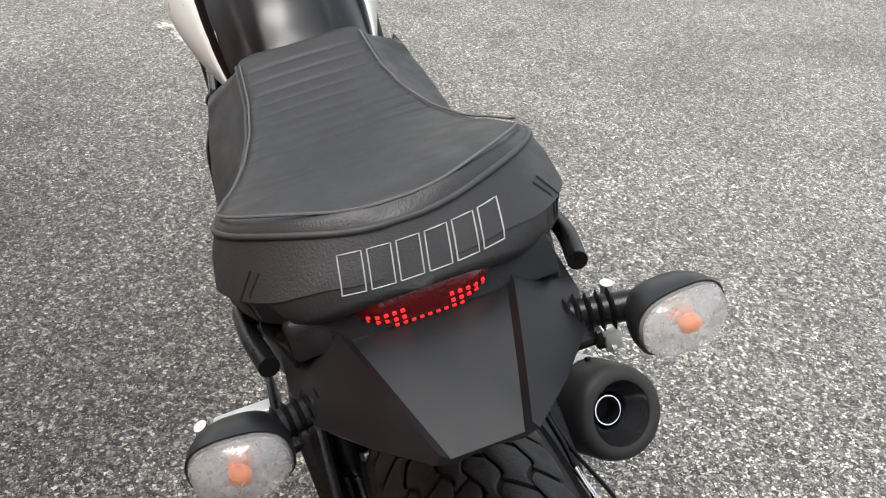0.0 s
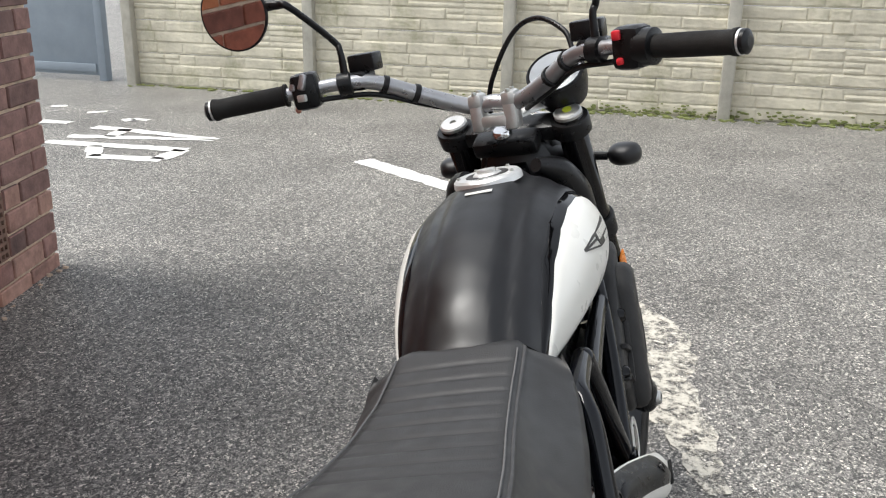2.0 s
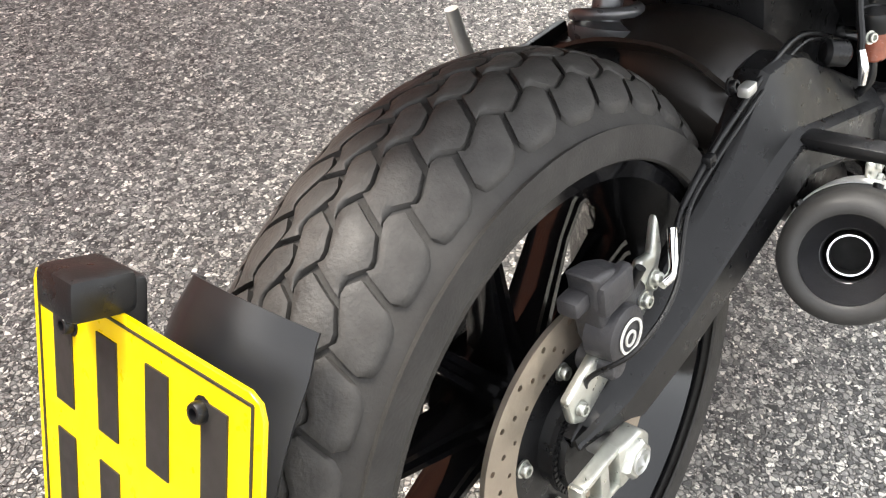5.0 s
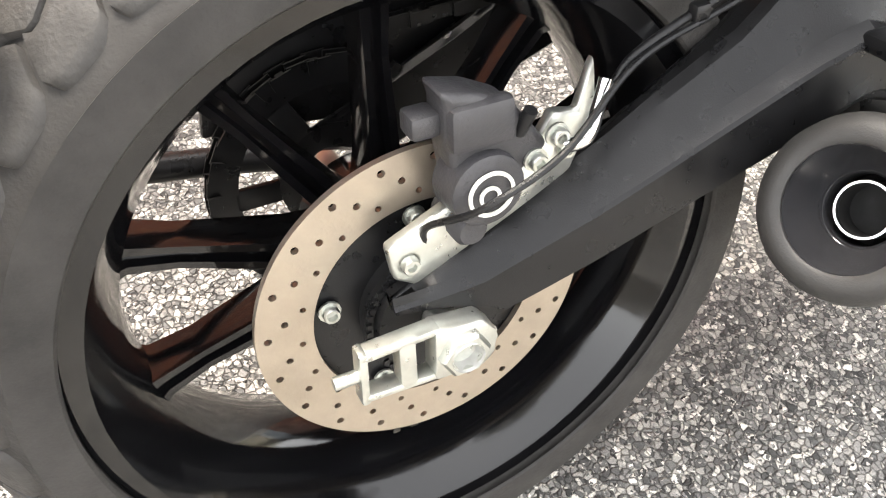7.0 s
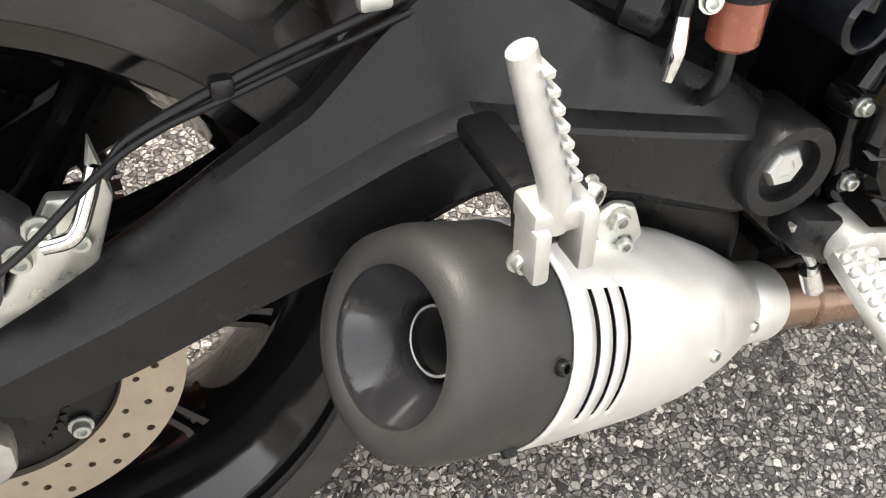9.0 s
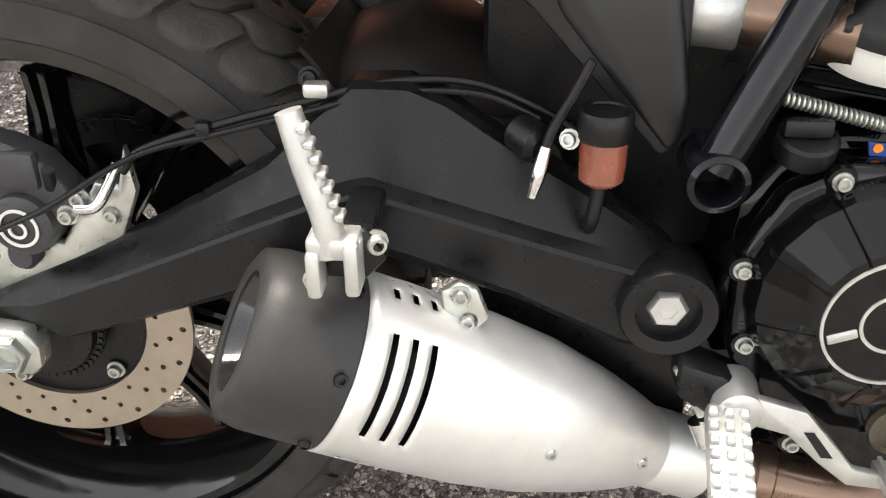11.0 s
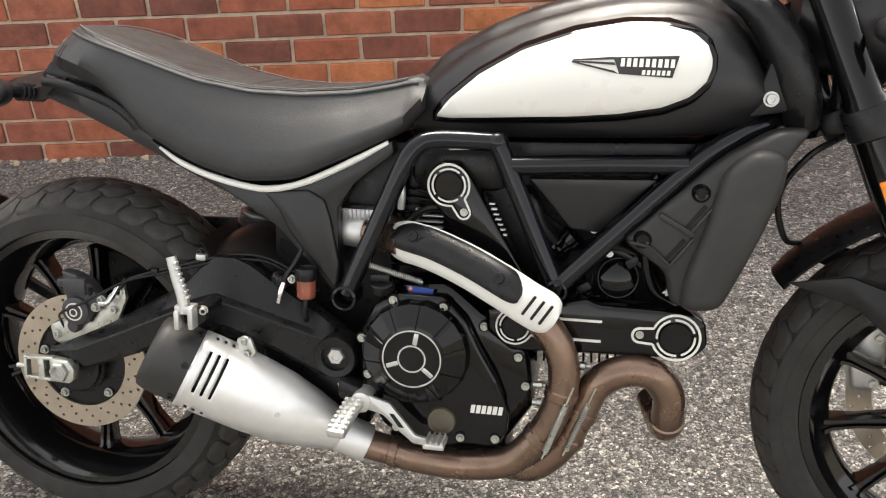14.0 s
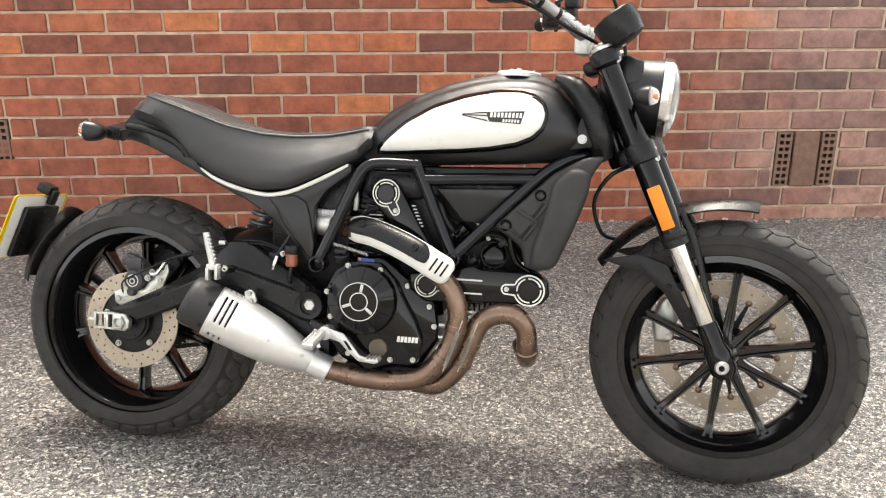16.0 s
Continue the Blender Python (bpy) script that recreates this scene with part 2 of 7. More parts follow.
M_DUST = mat("dusty_rubber", (0.041, 0.0385, 0.036), 0.6, var=0.55, scale=22, bump=0.35, bscale=300, spec=0.35)
M_CALIPER = mat("hard_anodised_grey", (0.036, 0.035, 0.038), 0.45, var=0.2, scale=40, bump=0.25, bscale=500)
M_HUG = mat("brown_black_plastic", (0.013, 0.0105, 0.009), 0.4, var=0.25, scale=10, bump=0.1)
M_OILGLASS = mat("dark_oil_glass", (0.09, 0.075, 0.05), 0.15, bump=0, coat=0.5)
M_WHEEL = mat("gloss_black_wheel", (0.004, 0.004, 0.0045), 0.1, var=0.2, bump=0.02, bscale=90, rvar=0.04, spec=0.55)
M_SPRING = mat("grey_spring_steel", (0.14, 0.14, 0.145), 0.35, 0.6, var=0.15)
M_WHITE = mat("pearl_white_paint", (0.74, 0.73, 0.68), 0.34, var=0.03, scale=6, bump=0.02, coat=0.3)
M_SILVER = mat("brushed_aluminium", (0.74, 0.74, 0.725), 0.42, 0.72, var=0.08, scale=20, bump=0.06, bscale=500)
M_CHROME = mat("polished_steel", (0.75, 0.75, 0.75), 0.14, 1.0, var=0.05, bump=0.02)
M_ZINC = mat("zinc_steel", (0.55, 0.56, 0.52), 0.35, 0.9, var=0.2, scale=40, bump=0.05)
M_ALU = mat("cast_aluminium", (0.6, 0.6, 0.58), 0.42, 0.8, var=0.15, scale=30, bump=0.15)
M_GREYAL = mat("grey_anodised_bar", (0.42, 0.42, 0.43), 0.33, 0.8, var=0.1)
M_EXH = mat("heat_tinted_steel", (0.23, 0.155, 0.115), 0.3, 0.85, var=0.35, scale=7, bump=0.05)
M_DISC = mat("brake_disc_steel", (0.42, 0.36, 0.29), 0.38, 0.8, var=0.15, scale=16, bump=0.1)
M_ORANGE = mat("orange_reflector", (0.9, 0.25, 0.01), 0.3, var=0.2, scale=150, bump=0.5, bscale=400)
M_YELLOW = mat("yellow_plate", (0.78, 0.54, 0.0), 0.35, var=0.04, bump=0)
M_CHAR = mat("plate_black", (0.02, 0.018, 0.016), 0.5, bump=0)
M_FLUID = mat("brake_fluid_cup", (0.25, 0.075, 0.045), 0.2, var=0.3, scale=60, coat=0.5)
M_REDSW = mat("red_switch", (0.6, 0.02, 0.03), 0.4)
M_BLUE = mat("blue_sticker", (0.02, 0.06, 0.3), 0.4, bump=0)
M_DIAL = mat("speedo_glass", (0.26, 0.28, 0.3), 0.12, var=0.1, bump=0, coat=0.6)
M_BULB = mat("orange_bulb", (0.95, 0.22, 0.02), 0.4, bump=0)
M_LENS = mat("clear_ribbed_lens", (0.93, 0.93, 0.92), 0.08, 0.0, var=0.04, scale=90, bump=0.25, bscale=160, coat=0.5)
M_REFL = mat("silvered_reflector", (0.86, 0.86, 0.85), 0.28, 0.75, var=0.06, scale=60, bump=0.5, bscale=190)
M_MIRROR = mat("mirror_glass", (0.75, 0.75, 0.75), 0.02, 1.0, var=0.0, bump=0, rvar=0.0)
M_RED = mat("red_lamp_lens", (0.09, 0.002, 0.003), 0.15, var=0.5, scale=160, bump=0.6, bscale=260, coat=0.4)
rb = M_RED.node_tree.nodes["Principled BSDF"]
M_LENS.node_tree.nodes["Principled BSDF"].inputs["Transmission Weight"].default_value = 0.82
M_LENS.node_tree.nodes["Principled BSDF"].inputs["IOR"].default_value = 1.25
M_LED = mat("lit_red_diode", (0.6, 0.01, 0.01), 0.3, bump=0)
lb = M_LED.node_tree.nodes["Principled BSDF"]
lb.inputs["Emission Color"].default_value, lb.inputs["Emission Strength"].default_value = (1, 0.03, 0.03, 1), 0.6
rb.inputs["Emission Color"].default_value, rb.inputs["Emission Strength"].default_value = (1, 0.02, 0.02, 1), 0.012


from mathutils import noise


# ---- mesh helpers ----
def part(name, bm, material, parent=None, label="", angle=38, basis=None):
    bmesh.ops.recalc_face_normals(bm, faces=bm.faces)
    me = bpy.data.meshes.new(name)
    bm.to_mesh(me)
    bm.free()
    me.materials.append(material)
    me.shade_smooth()
    me.set_sharp_from_angle(angle=radians(angle))
    ob = new(name, me)
    ob.parent = parent
    if basis is not None:
        ob.matrix_basis = basis
    return tagged(ob, label)


def spline(pts, n=6):
    p = [Vector(q) for q in pts]
    p = [2 * p[0] - p[1]] + p + [2 * p[-1] - p[-2]]
    out = []
    for i in range(1, len(p) - 2):
        for k in range(n):
            t = k / n
            out.append(0.5 * (2 * p[i] + (p[i + 1] - p[i - 1]) * t + (2 * p[i - 1] - 5 * p[i] + 4 * p[i + 1] - p[i + 2]) * t * t
                              + (3 * p[i] - p[i - 1] - 3 * p[i + 1] + p[i + 2]) * t ** 3))
    return out + [p[-2]]


def loft(rings, bm=None, cap=True, closed=True):
    bm = bm or bmesh.new()
    vs = [[bm.verts.new(q) for q in r] for r in rings]
    k = len(vs[0])
    for a, b in zip(vs, vs[1:]):
        for j in range(k if closed else k - 1):
            bm.faces.new((a[j], a[(j + 1) % k], b[(j + 1) % k], b[j]))
    if cap and closed:
        bm.faces.new(vs[0][::-1])
        bm.faces.new(vs[-1])
    return bm


def tube(pts, r, seg=12, n=6, bm=None, smooth=True, flat=1.0):
    """A round bar along a smooth line; r may be one radius or one for each given point."""
    c = spline(pts, n) if smooth else [Vector(q) for q in pts]
    m = len(c)
    rs = [float(r)] * m if isinstance(r, (int, float)) else np.interp(np.linspace(0, len(pts) - 1, m), range(len(pts)), r).tolist()
    d = (c[1] - c[0]).normalized()
    u = d.orthogonal().normalized()
    rings = []
    for i in range(m):
        t = (c[min(i + 1, m - 1)] - c[max(i - 1, 0)]).normalized()
        u = (u - t * u.dot(t)).normalized()
        w = t.cross(u)
        rings.append([c[i] + rs[i] * (u * math.cos(a) + flat * w * math.sin(a)) for a in np.linspace(0, 2 * math.pi, seg, endpoint=False).tolist()])
    return loft(rings, bm)


def aim(p, d):
    return Matrix.Translation(p) @ Vector(d).to_track_quat("Z", "Y").to_matrix().to_4x4()


def lathe(profile, m=None, seg=32, bm=None, open_ends=False):
    """Turn (radius, height) pairs round z, then lay the body at m."""
    m = m or Matrix()
    hoop = len(profile) == 4 and profile[0][1] == profile[3][1] and profile[0][0] == profile[1][0] and profile[2][0] == profile[3][0]
    if hoop:
        profile, open_ends = list(profile) + [profile[0]], True
    rings = [[m @ Vector((r * math.cos(a), r * math.sin(a), h)) for a in np.linspace(0, 2 * math.pi, seg, endpoint=False)] for r, h in profile]
    return loft(rings, bm, cap=not open_ends)


def prism(poly, y0, y1, bev=0.004, seg=2, bm=None):
    """A plate with its outline in x and z, from y0 to y1, with rounded edges."""
    b2 = bmesh.new()
    a = [b2.verts.new((x, y0, z)) for x, z in poly]
    b = [b2.verts.new((x, y1, z)) for x, z in poly]
    k = len(poly)
    b2.faces.new(a)
    b2.faces.new(b[::-1])
    for j in range(k):
        b2.faces.new((a[j], b[j], b[(j + 1) % k], a[(j + 1) % k]))
    bmesh.ops.recalc_face_normals(b2, faces=b2.faces)
    if bev:
        bmesh.ops.bevel(b2, geom=b2.edges[:], offset=bev, segments=seg, affect="EDGES", profile=0.5, clamp_overlap=True)
    if bm is None:
        return b2
    join(bm, b2)
    return bm


def join(bm, other):
    me = bpy.data.meshes.new("temporary")
    other.to_mesh(me)
    other.free()
    bm.from_mesh(me)
    bpy.data.meshes.remove(me)
    return bm


def box(c, s, bev=0.003, m=None, bm=None, seg=2):
    b2 = bmesh.new()
    bmesh.ops.create_cube(b2, size=1, matrix=Matrix.Translation(c) @ Matrix.Diagonal((*s, 1)))
    if bev:
        bmesh.ops.bevel(b2, geom=b2.edges[:], offset=bev, segments=seg, affect="EDGES", profile=0.5, clamp_overlap=True)
    if m is not None:
        b2.transform(m)
    return b2 if bm is None else join(bm, b2)


def ellipsoid(m, seg=28, rings=16, bm=None, lo=-1.0, hi=1.0):
    prof = [(max(1e-4, math.sqrt(max(0, 1 - h * h))), h) for h in np.sin(np.linspace(math.asin(lo), math.asin(hi), rings))]
    return lathe(prof, m, seg, bm)


def smooth_step(a, b, x):
    t = min(1, max(0, (x - a) / (b - a)))
    return t * t * (3 - 2 * t)


# ---- ground ----
bm = bmesh.new()
bmesh.ops.create_grid(bm, x_segments=40, y_segments=40, size=1)
for v in bm.verts:
    v.co = Vector((math.copysign(abs(v.co.x) ** 3, v.co.x) * 400, math.copysign(abs(v.co.y) ** 3, v.co.y) * 400, 0))
ground = tagged(part("ground", bm, M_ASPHALT), "grey asphalt car park with pale stone chippings", "ground", kind="structure")


def afar(x, y):
    """Places on the far side of the yard, moved out along the line from the bike's tail."""
    k = 1 + 0.0077 * math.hypot(x + 0.4, y - 0.14)
    return (x + 0.4) * k - 0.4, (y - 0.14) * k + 0.14


def ground_paint(name, outline, material, label, ragged=0.0, z=0.004, far=True):
    """Flat paint on the ground, its outline broken up where it has worn."""
    outline = [afar(x, y) for x, y in outline] if far else outline
    rnd = random.Random(len(outline) * 7 + int(outline[0][0] * 100))
    pts = []
    for (x0, y0), (x1, y1) in zip(outline, outline[1:] + outline[:1]):
        k = max(1, int(math.hypot(x1 - x0, y1 - y0) / 0.05)) if ragged else 1
        for j in range(k):
            t = j / k
            pts.append((x0 + (x1 - x0) * t + rnd.uniform(-ragged, ragged), y0 + (y1 - y0) * t + rnd.uniform(-ragged, ragged)))
    b = bmesh.new()
    f = b.faces.new([b.verts.new((x, y, z)) for x, y in pts])
    bmesh.ops.triangulate(b, faces=[f])
    return tagged(part(name, b, material), label, "road marking", kind="structure")


ground_paint("road_marking", [(4.55, 1.78), (4.66, 1.69), (4.0, 0.72), (3.88, 0.78)], M_LINE, "worn white painted line on the asphalt", 0.012)
ground_paint("road_marking", [(3.6, 0.46), (3.6, 0.37), (3.31, 0.22), (3.09, 0.12), (2.94, 0.06), (3.0, 0.16), (3.1, 0.28)], M_PATCH, "worn cream paint flaking off the asphalt", 0.014, far=False)
ground_paint("road_marking", [(2.88, 0.2), (2.85, 0.0), (2.7, -0.13), (2.42, -0.18), (2.24, -0.16), (1.97, -0.22), (1.71, -0.24), (1.62, -0.25), (1.6, -0.2), (1.66, -0.16), (1.84, -0.1), (2.01, -0.01), (2.17, 0.06), (2.45, 0.14)],
             M_PATCH, "worn cream paint flaking off the asphalt", 0.016, far=False)


def stroke(a, b, w0, w1):
    """One painted stroke from a to b on the ground."""
    d = Vector((b[0] - a[0], b[1] - a[1], 0)).normalized()
    n = Vector((-d.y, d.x, 0))
    ends = [Vector((*a, 0)) + n * w0, Vector((*b, 0)) + n * w1, Vector((*b, 0)) - n * w1, Vector((*a, 0)) - n * w0]
    ground_paint("road_marking", [(p.x, p.y) for p in ends], M_LINE, "white painted lettering stroke worn on the asphalt", 0.01, far=False)


for a, b, w0, w1 in (((5.09, 2.95), (5.2, 3.98), 0.035, 0.06), ((5.07, 2.95), (4.86, 3.95), 0.03, 0.06), ((5.2, 3.72), (4.93, 3.68), 0.05, 0.05), ((4.65, 3.97), (4.72, 2.97), 0.06, 0.06),
                     ((4.72, 3.0), (4.42, 3.0), 0.06, 0.06), ((4.42, 2.97), (4.37, 3.46), 0.06, 0.06), ((4.37, 3.42), (4.64, 3.6), 0.05, 0.05), ((5.48, 3.93), (5.57, 3.89), 0.05, 0.05),
                     ((5.56, 3.9), (5.56, 3.76), 0.04, 0.03), ((5.26, 4.5), (5.28, 4.24), 0.06, 0.05), ((5.68, 4.38), (5.79, 4.27), 0.04, 0.03), ((5.85, 4.82), (5.91, 4.72), 0.04, 0.04)):
    stroke(a, b, w0, w1)

# ---- brick building: outer leaf of old imperial bricks, with airbricks low down ----
WALL_AT = Matrix.Translation((0, 1.828, 0)) @ Matrix.Rotation(math.atan(0.205), 4, "Z")
PITCH, COURSE, BRICK_L, BRICK_H = 0.238, 0.0885, 0.2255, 0.0762
WALL_END, WALL_START, Z0 = 2.646, -3.6, -0.111
HOLE, HOLE_W = (2.005, 2.283), (-1.465, -1.387)
MID_Z = Z0 + 3 * COURSE + (3 * COURSE - 0.012) / 2
b = box(((WALL_END + WALL_START) / 2 - 0.004, 0.165, 1.62), (WALL_END - WALL_START - 0.016, 0.2, 3.36), 0)
LOW, HIGH, U0, U1 = -0.06, 3.3, WALL_START + 0.004, WALL_END - 0.012
for u0, u1, z0, z1 in ((U0, HOLE_W[0], LOW, HIGH), (*HOLE_W, LOW, MID_Z + COURSE - 0.127), (*HOLE_W, MID_Z + COURSE + 0.127, HIGH), (HOLE_W[1], HOLE[0], LOW, HIGH),
                       (*HOLE, LOW, MID_Z - 0.127), (*HOLE, MID_Z + 0.127, HIGH), (HOLE[1], U1, LOW, HIGH)):
    box(((u0 + u1) / 2, 0.035, (z0 + z1) / 2), (u1 - u0, 0.06, z1 - z0), 0, None, b)
wall_north = tagged(part("wall_north", b, M_MORTAR, basis=WALL_AT), "red brick building wall with pale recessed mortar", "wall", kind="structure")
rnd = random.Random(5)


def brick_bm(l, h, seed):
    r = random.Random(seed)
    b = box((0, 0, 0), (l, 0.09, h), 0.004, seg=1)
    for v in b.verts:
        v.co += Vector((r.uniform(-1, 1), r.uniform(-1, 1) * 0.6, r.uniform(-1, 1))) * 0.0016
    return b


def brick_mesh(l, seed):
    b = brick_bm(l, BRICK_H, seed)
    me = bpy.data.meshes.new("brick")
    b.to_mesh(me)
    b.free()
    me.materials.append(M_BRICK)
    return me


FULL = [brick_mesh(BRICK_L, s) for s in range(6)]
HALF = [brick_mesh(PITCH / 2 - 0.011, s + 20) for s in range(3)]
laid, cut = [], []
for c in range(38):
    z = Z0 + c * COURSE + BRICK_H / 2
    shift = 0.0 if c % 2 else PITCH / 2
    u = WALL_END - BRICK_L / 2 - 0.001 + (0 if c % 2 else 0)
    row = []
    if c % 2 == 0:
        row.append((WALL_END - (PITCH / 2 - 0.011) / 2 - 0.001, True))
        u -= PITCH / 2
    while u > WALL_START:
        row.append((u, False))
        u -= PITCH
    for u, half in row:
        w = (PITCH / 2 - 0.011 if half else BRICK_L) / 2
        hole = HOLE if c in (3, 4, 5) else HOLE_W if c in (4, 5, 6) else None
        if hole and u - w < hole[1] and u + w > hole[0]:
            if hole[0] - 0.011 - (u - w) > 0.03:
                cut.append((u - w, hole[0] - 0.011, z))
            if u + w - hole[1] - 0.011 > 0.03:
                cut.append((hole[1] + 0.011, u + w, z))
            continue
        laid.append((u, z, half, c))
near = sorted((b for b in laid if -1.45 < b[0] and b[1] < 1.5), key=lambda b: abs(b[0] - 0.7) * 0.45 + b[1])[:300]
picked = set(near)
for u, z, half, c in near:
    ob = new("brick", rnd.choice(HALF if half else FULL))
    ob.parent = wall_north
    ob.matrix_basis = Matrix.Translation((u + rnd.uniform(-1, 1) * 0.0015, 0.043 + rnd.uniform(-1, 1) * 0.0018 - 0.0045, z + rnd.uniform(-1, 1) * 0.001))
verts, faces = [], []
for u, z, half, c in laid:
    if (u, z, half, c) in picked:
        continue
    l, y = (PITCH / 2 - 0.011 if half else BRICK_L) / 2, rnd.uniform(-1, 1) * 0.0018 - 0.005
    k = len(verts)
    for dx, dz in ((-1, -1), (1, -1), (1, 1), (-1, 1)):
        verts.append((u + dx * l, 0.05, z + dz * BRICK_H / 2))
    for dx, dz in ((-1, -1), (1, -1), (1, 1), (-1, 1)):
        verts.append((u + dx * l, y + 0.003, z + dz * BRICK_H / 2))
    for dx, dz in ((-1, -1), (1, -1), (1, 1), (-1, 1)):
        verts.append((u + dx * (l - 0.004), y, z + dz * (BRICK_H / 2 - 0.004)))
    for a in (0, 4):
        for j in range(4):
            faces.append((k + a + j, k + a + (j + 1) % 4, k + a + 4 + (j + 1) % 4, k + a + 4 + j))
    faces.append((k + 8, k + 9, k + 10, k + 11))
me = bpy.data.meshes.new("upper_brickwork")
me.from_pydata(verts, [], faces)
me.materials.append(M_BRICK)
ob = tagged(new("upper_brickwork", me), kind="stuff")
ob.parent = wall_north


def airbrick(u, z):
    """An upright terracotta airbrick, two columns of square holes."""
    b = bmesh.new()
    w, h, rows, d = 0.068, 0.246, 8, 0.05
    xs = [-w / 2, -0.023, -0.004, 0.004, 0.023, w / 2]
    zs = [-h / 2]
    for j in range(rows):
        zc = -h / 2 + (j + 0.5) * h / rows
        zs += [zc - 0.009, zc + 0.009]
    zs.append(h / 2)
    grid = [[b.verts.new((x, 0, q)) for q in zs] for x in xs]
    for i in range(len(xs) - 1):
        for j in range(len(zs) - 1):
            quad = (grid[i][j], grid[i + 1][j], grid[i + 1][j + 1], grid[i][j + 1])
            if i in (1, 3) and j % 2 == 1:
                back = [b.verts.new(v.co + Vector((0, d, 0))) for v in quad]
                for k in range(4):
                    b.faces.new((quad[k], quad[(k + 1) % 4], back[(k + 1) % 4], back[k]))
            else:
                b.faces.new(quad)
    edge = [grid[i][0] for i in range(6)] + [grid[5][j] for j in range(1, len(zs))] + [grid[i][-1] for i in range(4, -1, -1)] + [grid[0][j] for j in range(len(zs) - 2, 0, -1)]
    back = [b.verts.new(v.co + Vector((0, 0.06, 0))) for v in edge]
    for k in range(len(edge)):
        b.faces.new((edge[k], edge[(k + 1) % len(edge)], back[(k + 1) % len(edge)], back[k]))
    ob = part("air_brick", b, M_CLAY, wall_north, "terracotta airbrick with rows of square holes", basis=Matrix.Translation((u, -0.006, z)))
    # black sheet behind the holes, standing in for the shade inside
    part("cavity_shade", box((0, 0.056, 0), (0.062, 0.008, 0.235), 0), M_DARK, ob)
    return ob


AIR_Z = Z0 + 3 * COURSE + (3 * COURSE - 0.012) / 2
for u in (2.042, 2.246):
    airbrick(u, AIR_Z)
airbrick(-1.426, AIR_Z + COURSE)
part("brick", brick_bm(0.114, COURSE * 3 - 0.012, 77), M_CLAY, wall_north, basis=Matrix.Translation((2.144, 0.039, AIR_Z)), angle=20)
for k, (u0, u1, z) in enumerate(cut):
    part("brick", brick_bm(u1 - u0, BRICK_H, 200 + k), M_BRICK, wall_north, basis=Matrix.Translation(((u0 + u1) / 2, 0.039, z)), angle=20)

# crumbs of mortar along the foot of the wall
b = bmesh.new()
for k in range(110):
    s = 0.003 + 0.007 * rnd.random() ** 2
    p = WALL_AT @ Vector((rnd.uniform(-1.6, 2.65), -0.012 - abs(rnd.gauss(0, 0.025)), s * 0.4))
    box((0, 0, 0), (s * 2.4, s * 1.6, s), 0, Matrix.Translation(p) @ Matrix.Rotation(rnd.uniform(0, 6), 4, "Z"), b)
tagged(part("mortar_crumbs", b, M_MORTAR), "loose mortar crumbs along the wall foot", "debris", kind="stuff")


def weed(x, y, seed):
    r = random.Random(seed)
    plant = tagged(new("weed"), "small green weed growing at the wall foot", "plant", "weeds by the wall")
    plant.location = (x, y, 0)
    for k in range(14):
        b = bmesh.new()
        a, l, w = r.uniform(0, 6.28), r.uniform(0.02, 0.045), r.uniform(0.004, 0.009)
        d, s = Vector((math.cos(a), math.sin(a), 0)), Vector((-math.sin(a), math.cos(a), 0))
        p = [Vector((0, 0, 0.001)), d * l * 0.5 + s * w + Vector((0, 0, l * 0.6)), d * l + Vector((0, 0, l * 0.55)), d * l * 0.5 - s * w + Vector((0, 0, l * 0.6))]
        lower = [b.verts.new(q - Vector((0, 0, 0.0007))) for q in p]
        upper = [b.verts.new(q + Vector((0, 0, 0.0007))) for q in p]
        b.faces.new(upper)
        b.faces.new(lower[::-1])
        for j in range(4):
            b.faces.new((lower[j], lower[(j + 1) % 4], upper[(j + 1) % 4], upper[j]))
        part("leaf", b, M_LEAF, plant)


weed(0.86, 1.982, 1)
weed(0.68, 1.945, 2)
weed(0.30, 1.867, 3)

# plain unseen walls added to close the yard and darken the bike's reflections
for name, c, size in (("unseen_wall_south", (0.5, -11.0, 1.05), (19, 0.25, 2.3)), ("unseen_wall_west", (-9.0, -2.0, 1.05), (0.25, 18, 2.3))):
    tagged(part(name, box(c, size, 0.01), M_PLAIN), "unseen plain dull grey wall added to close the yard and darken reflections", "wall", kind="structure")

# ---- concrete panel fence at the back of the yard ----
FX = 7.187
fence = tagged(new("concrete_fence"), "pale rock-faced concrete panel fence with slotted posts", "fence")
fence.location = (FX, 0, 0)


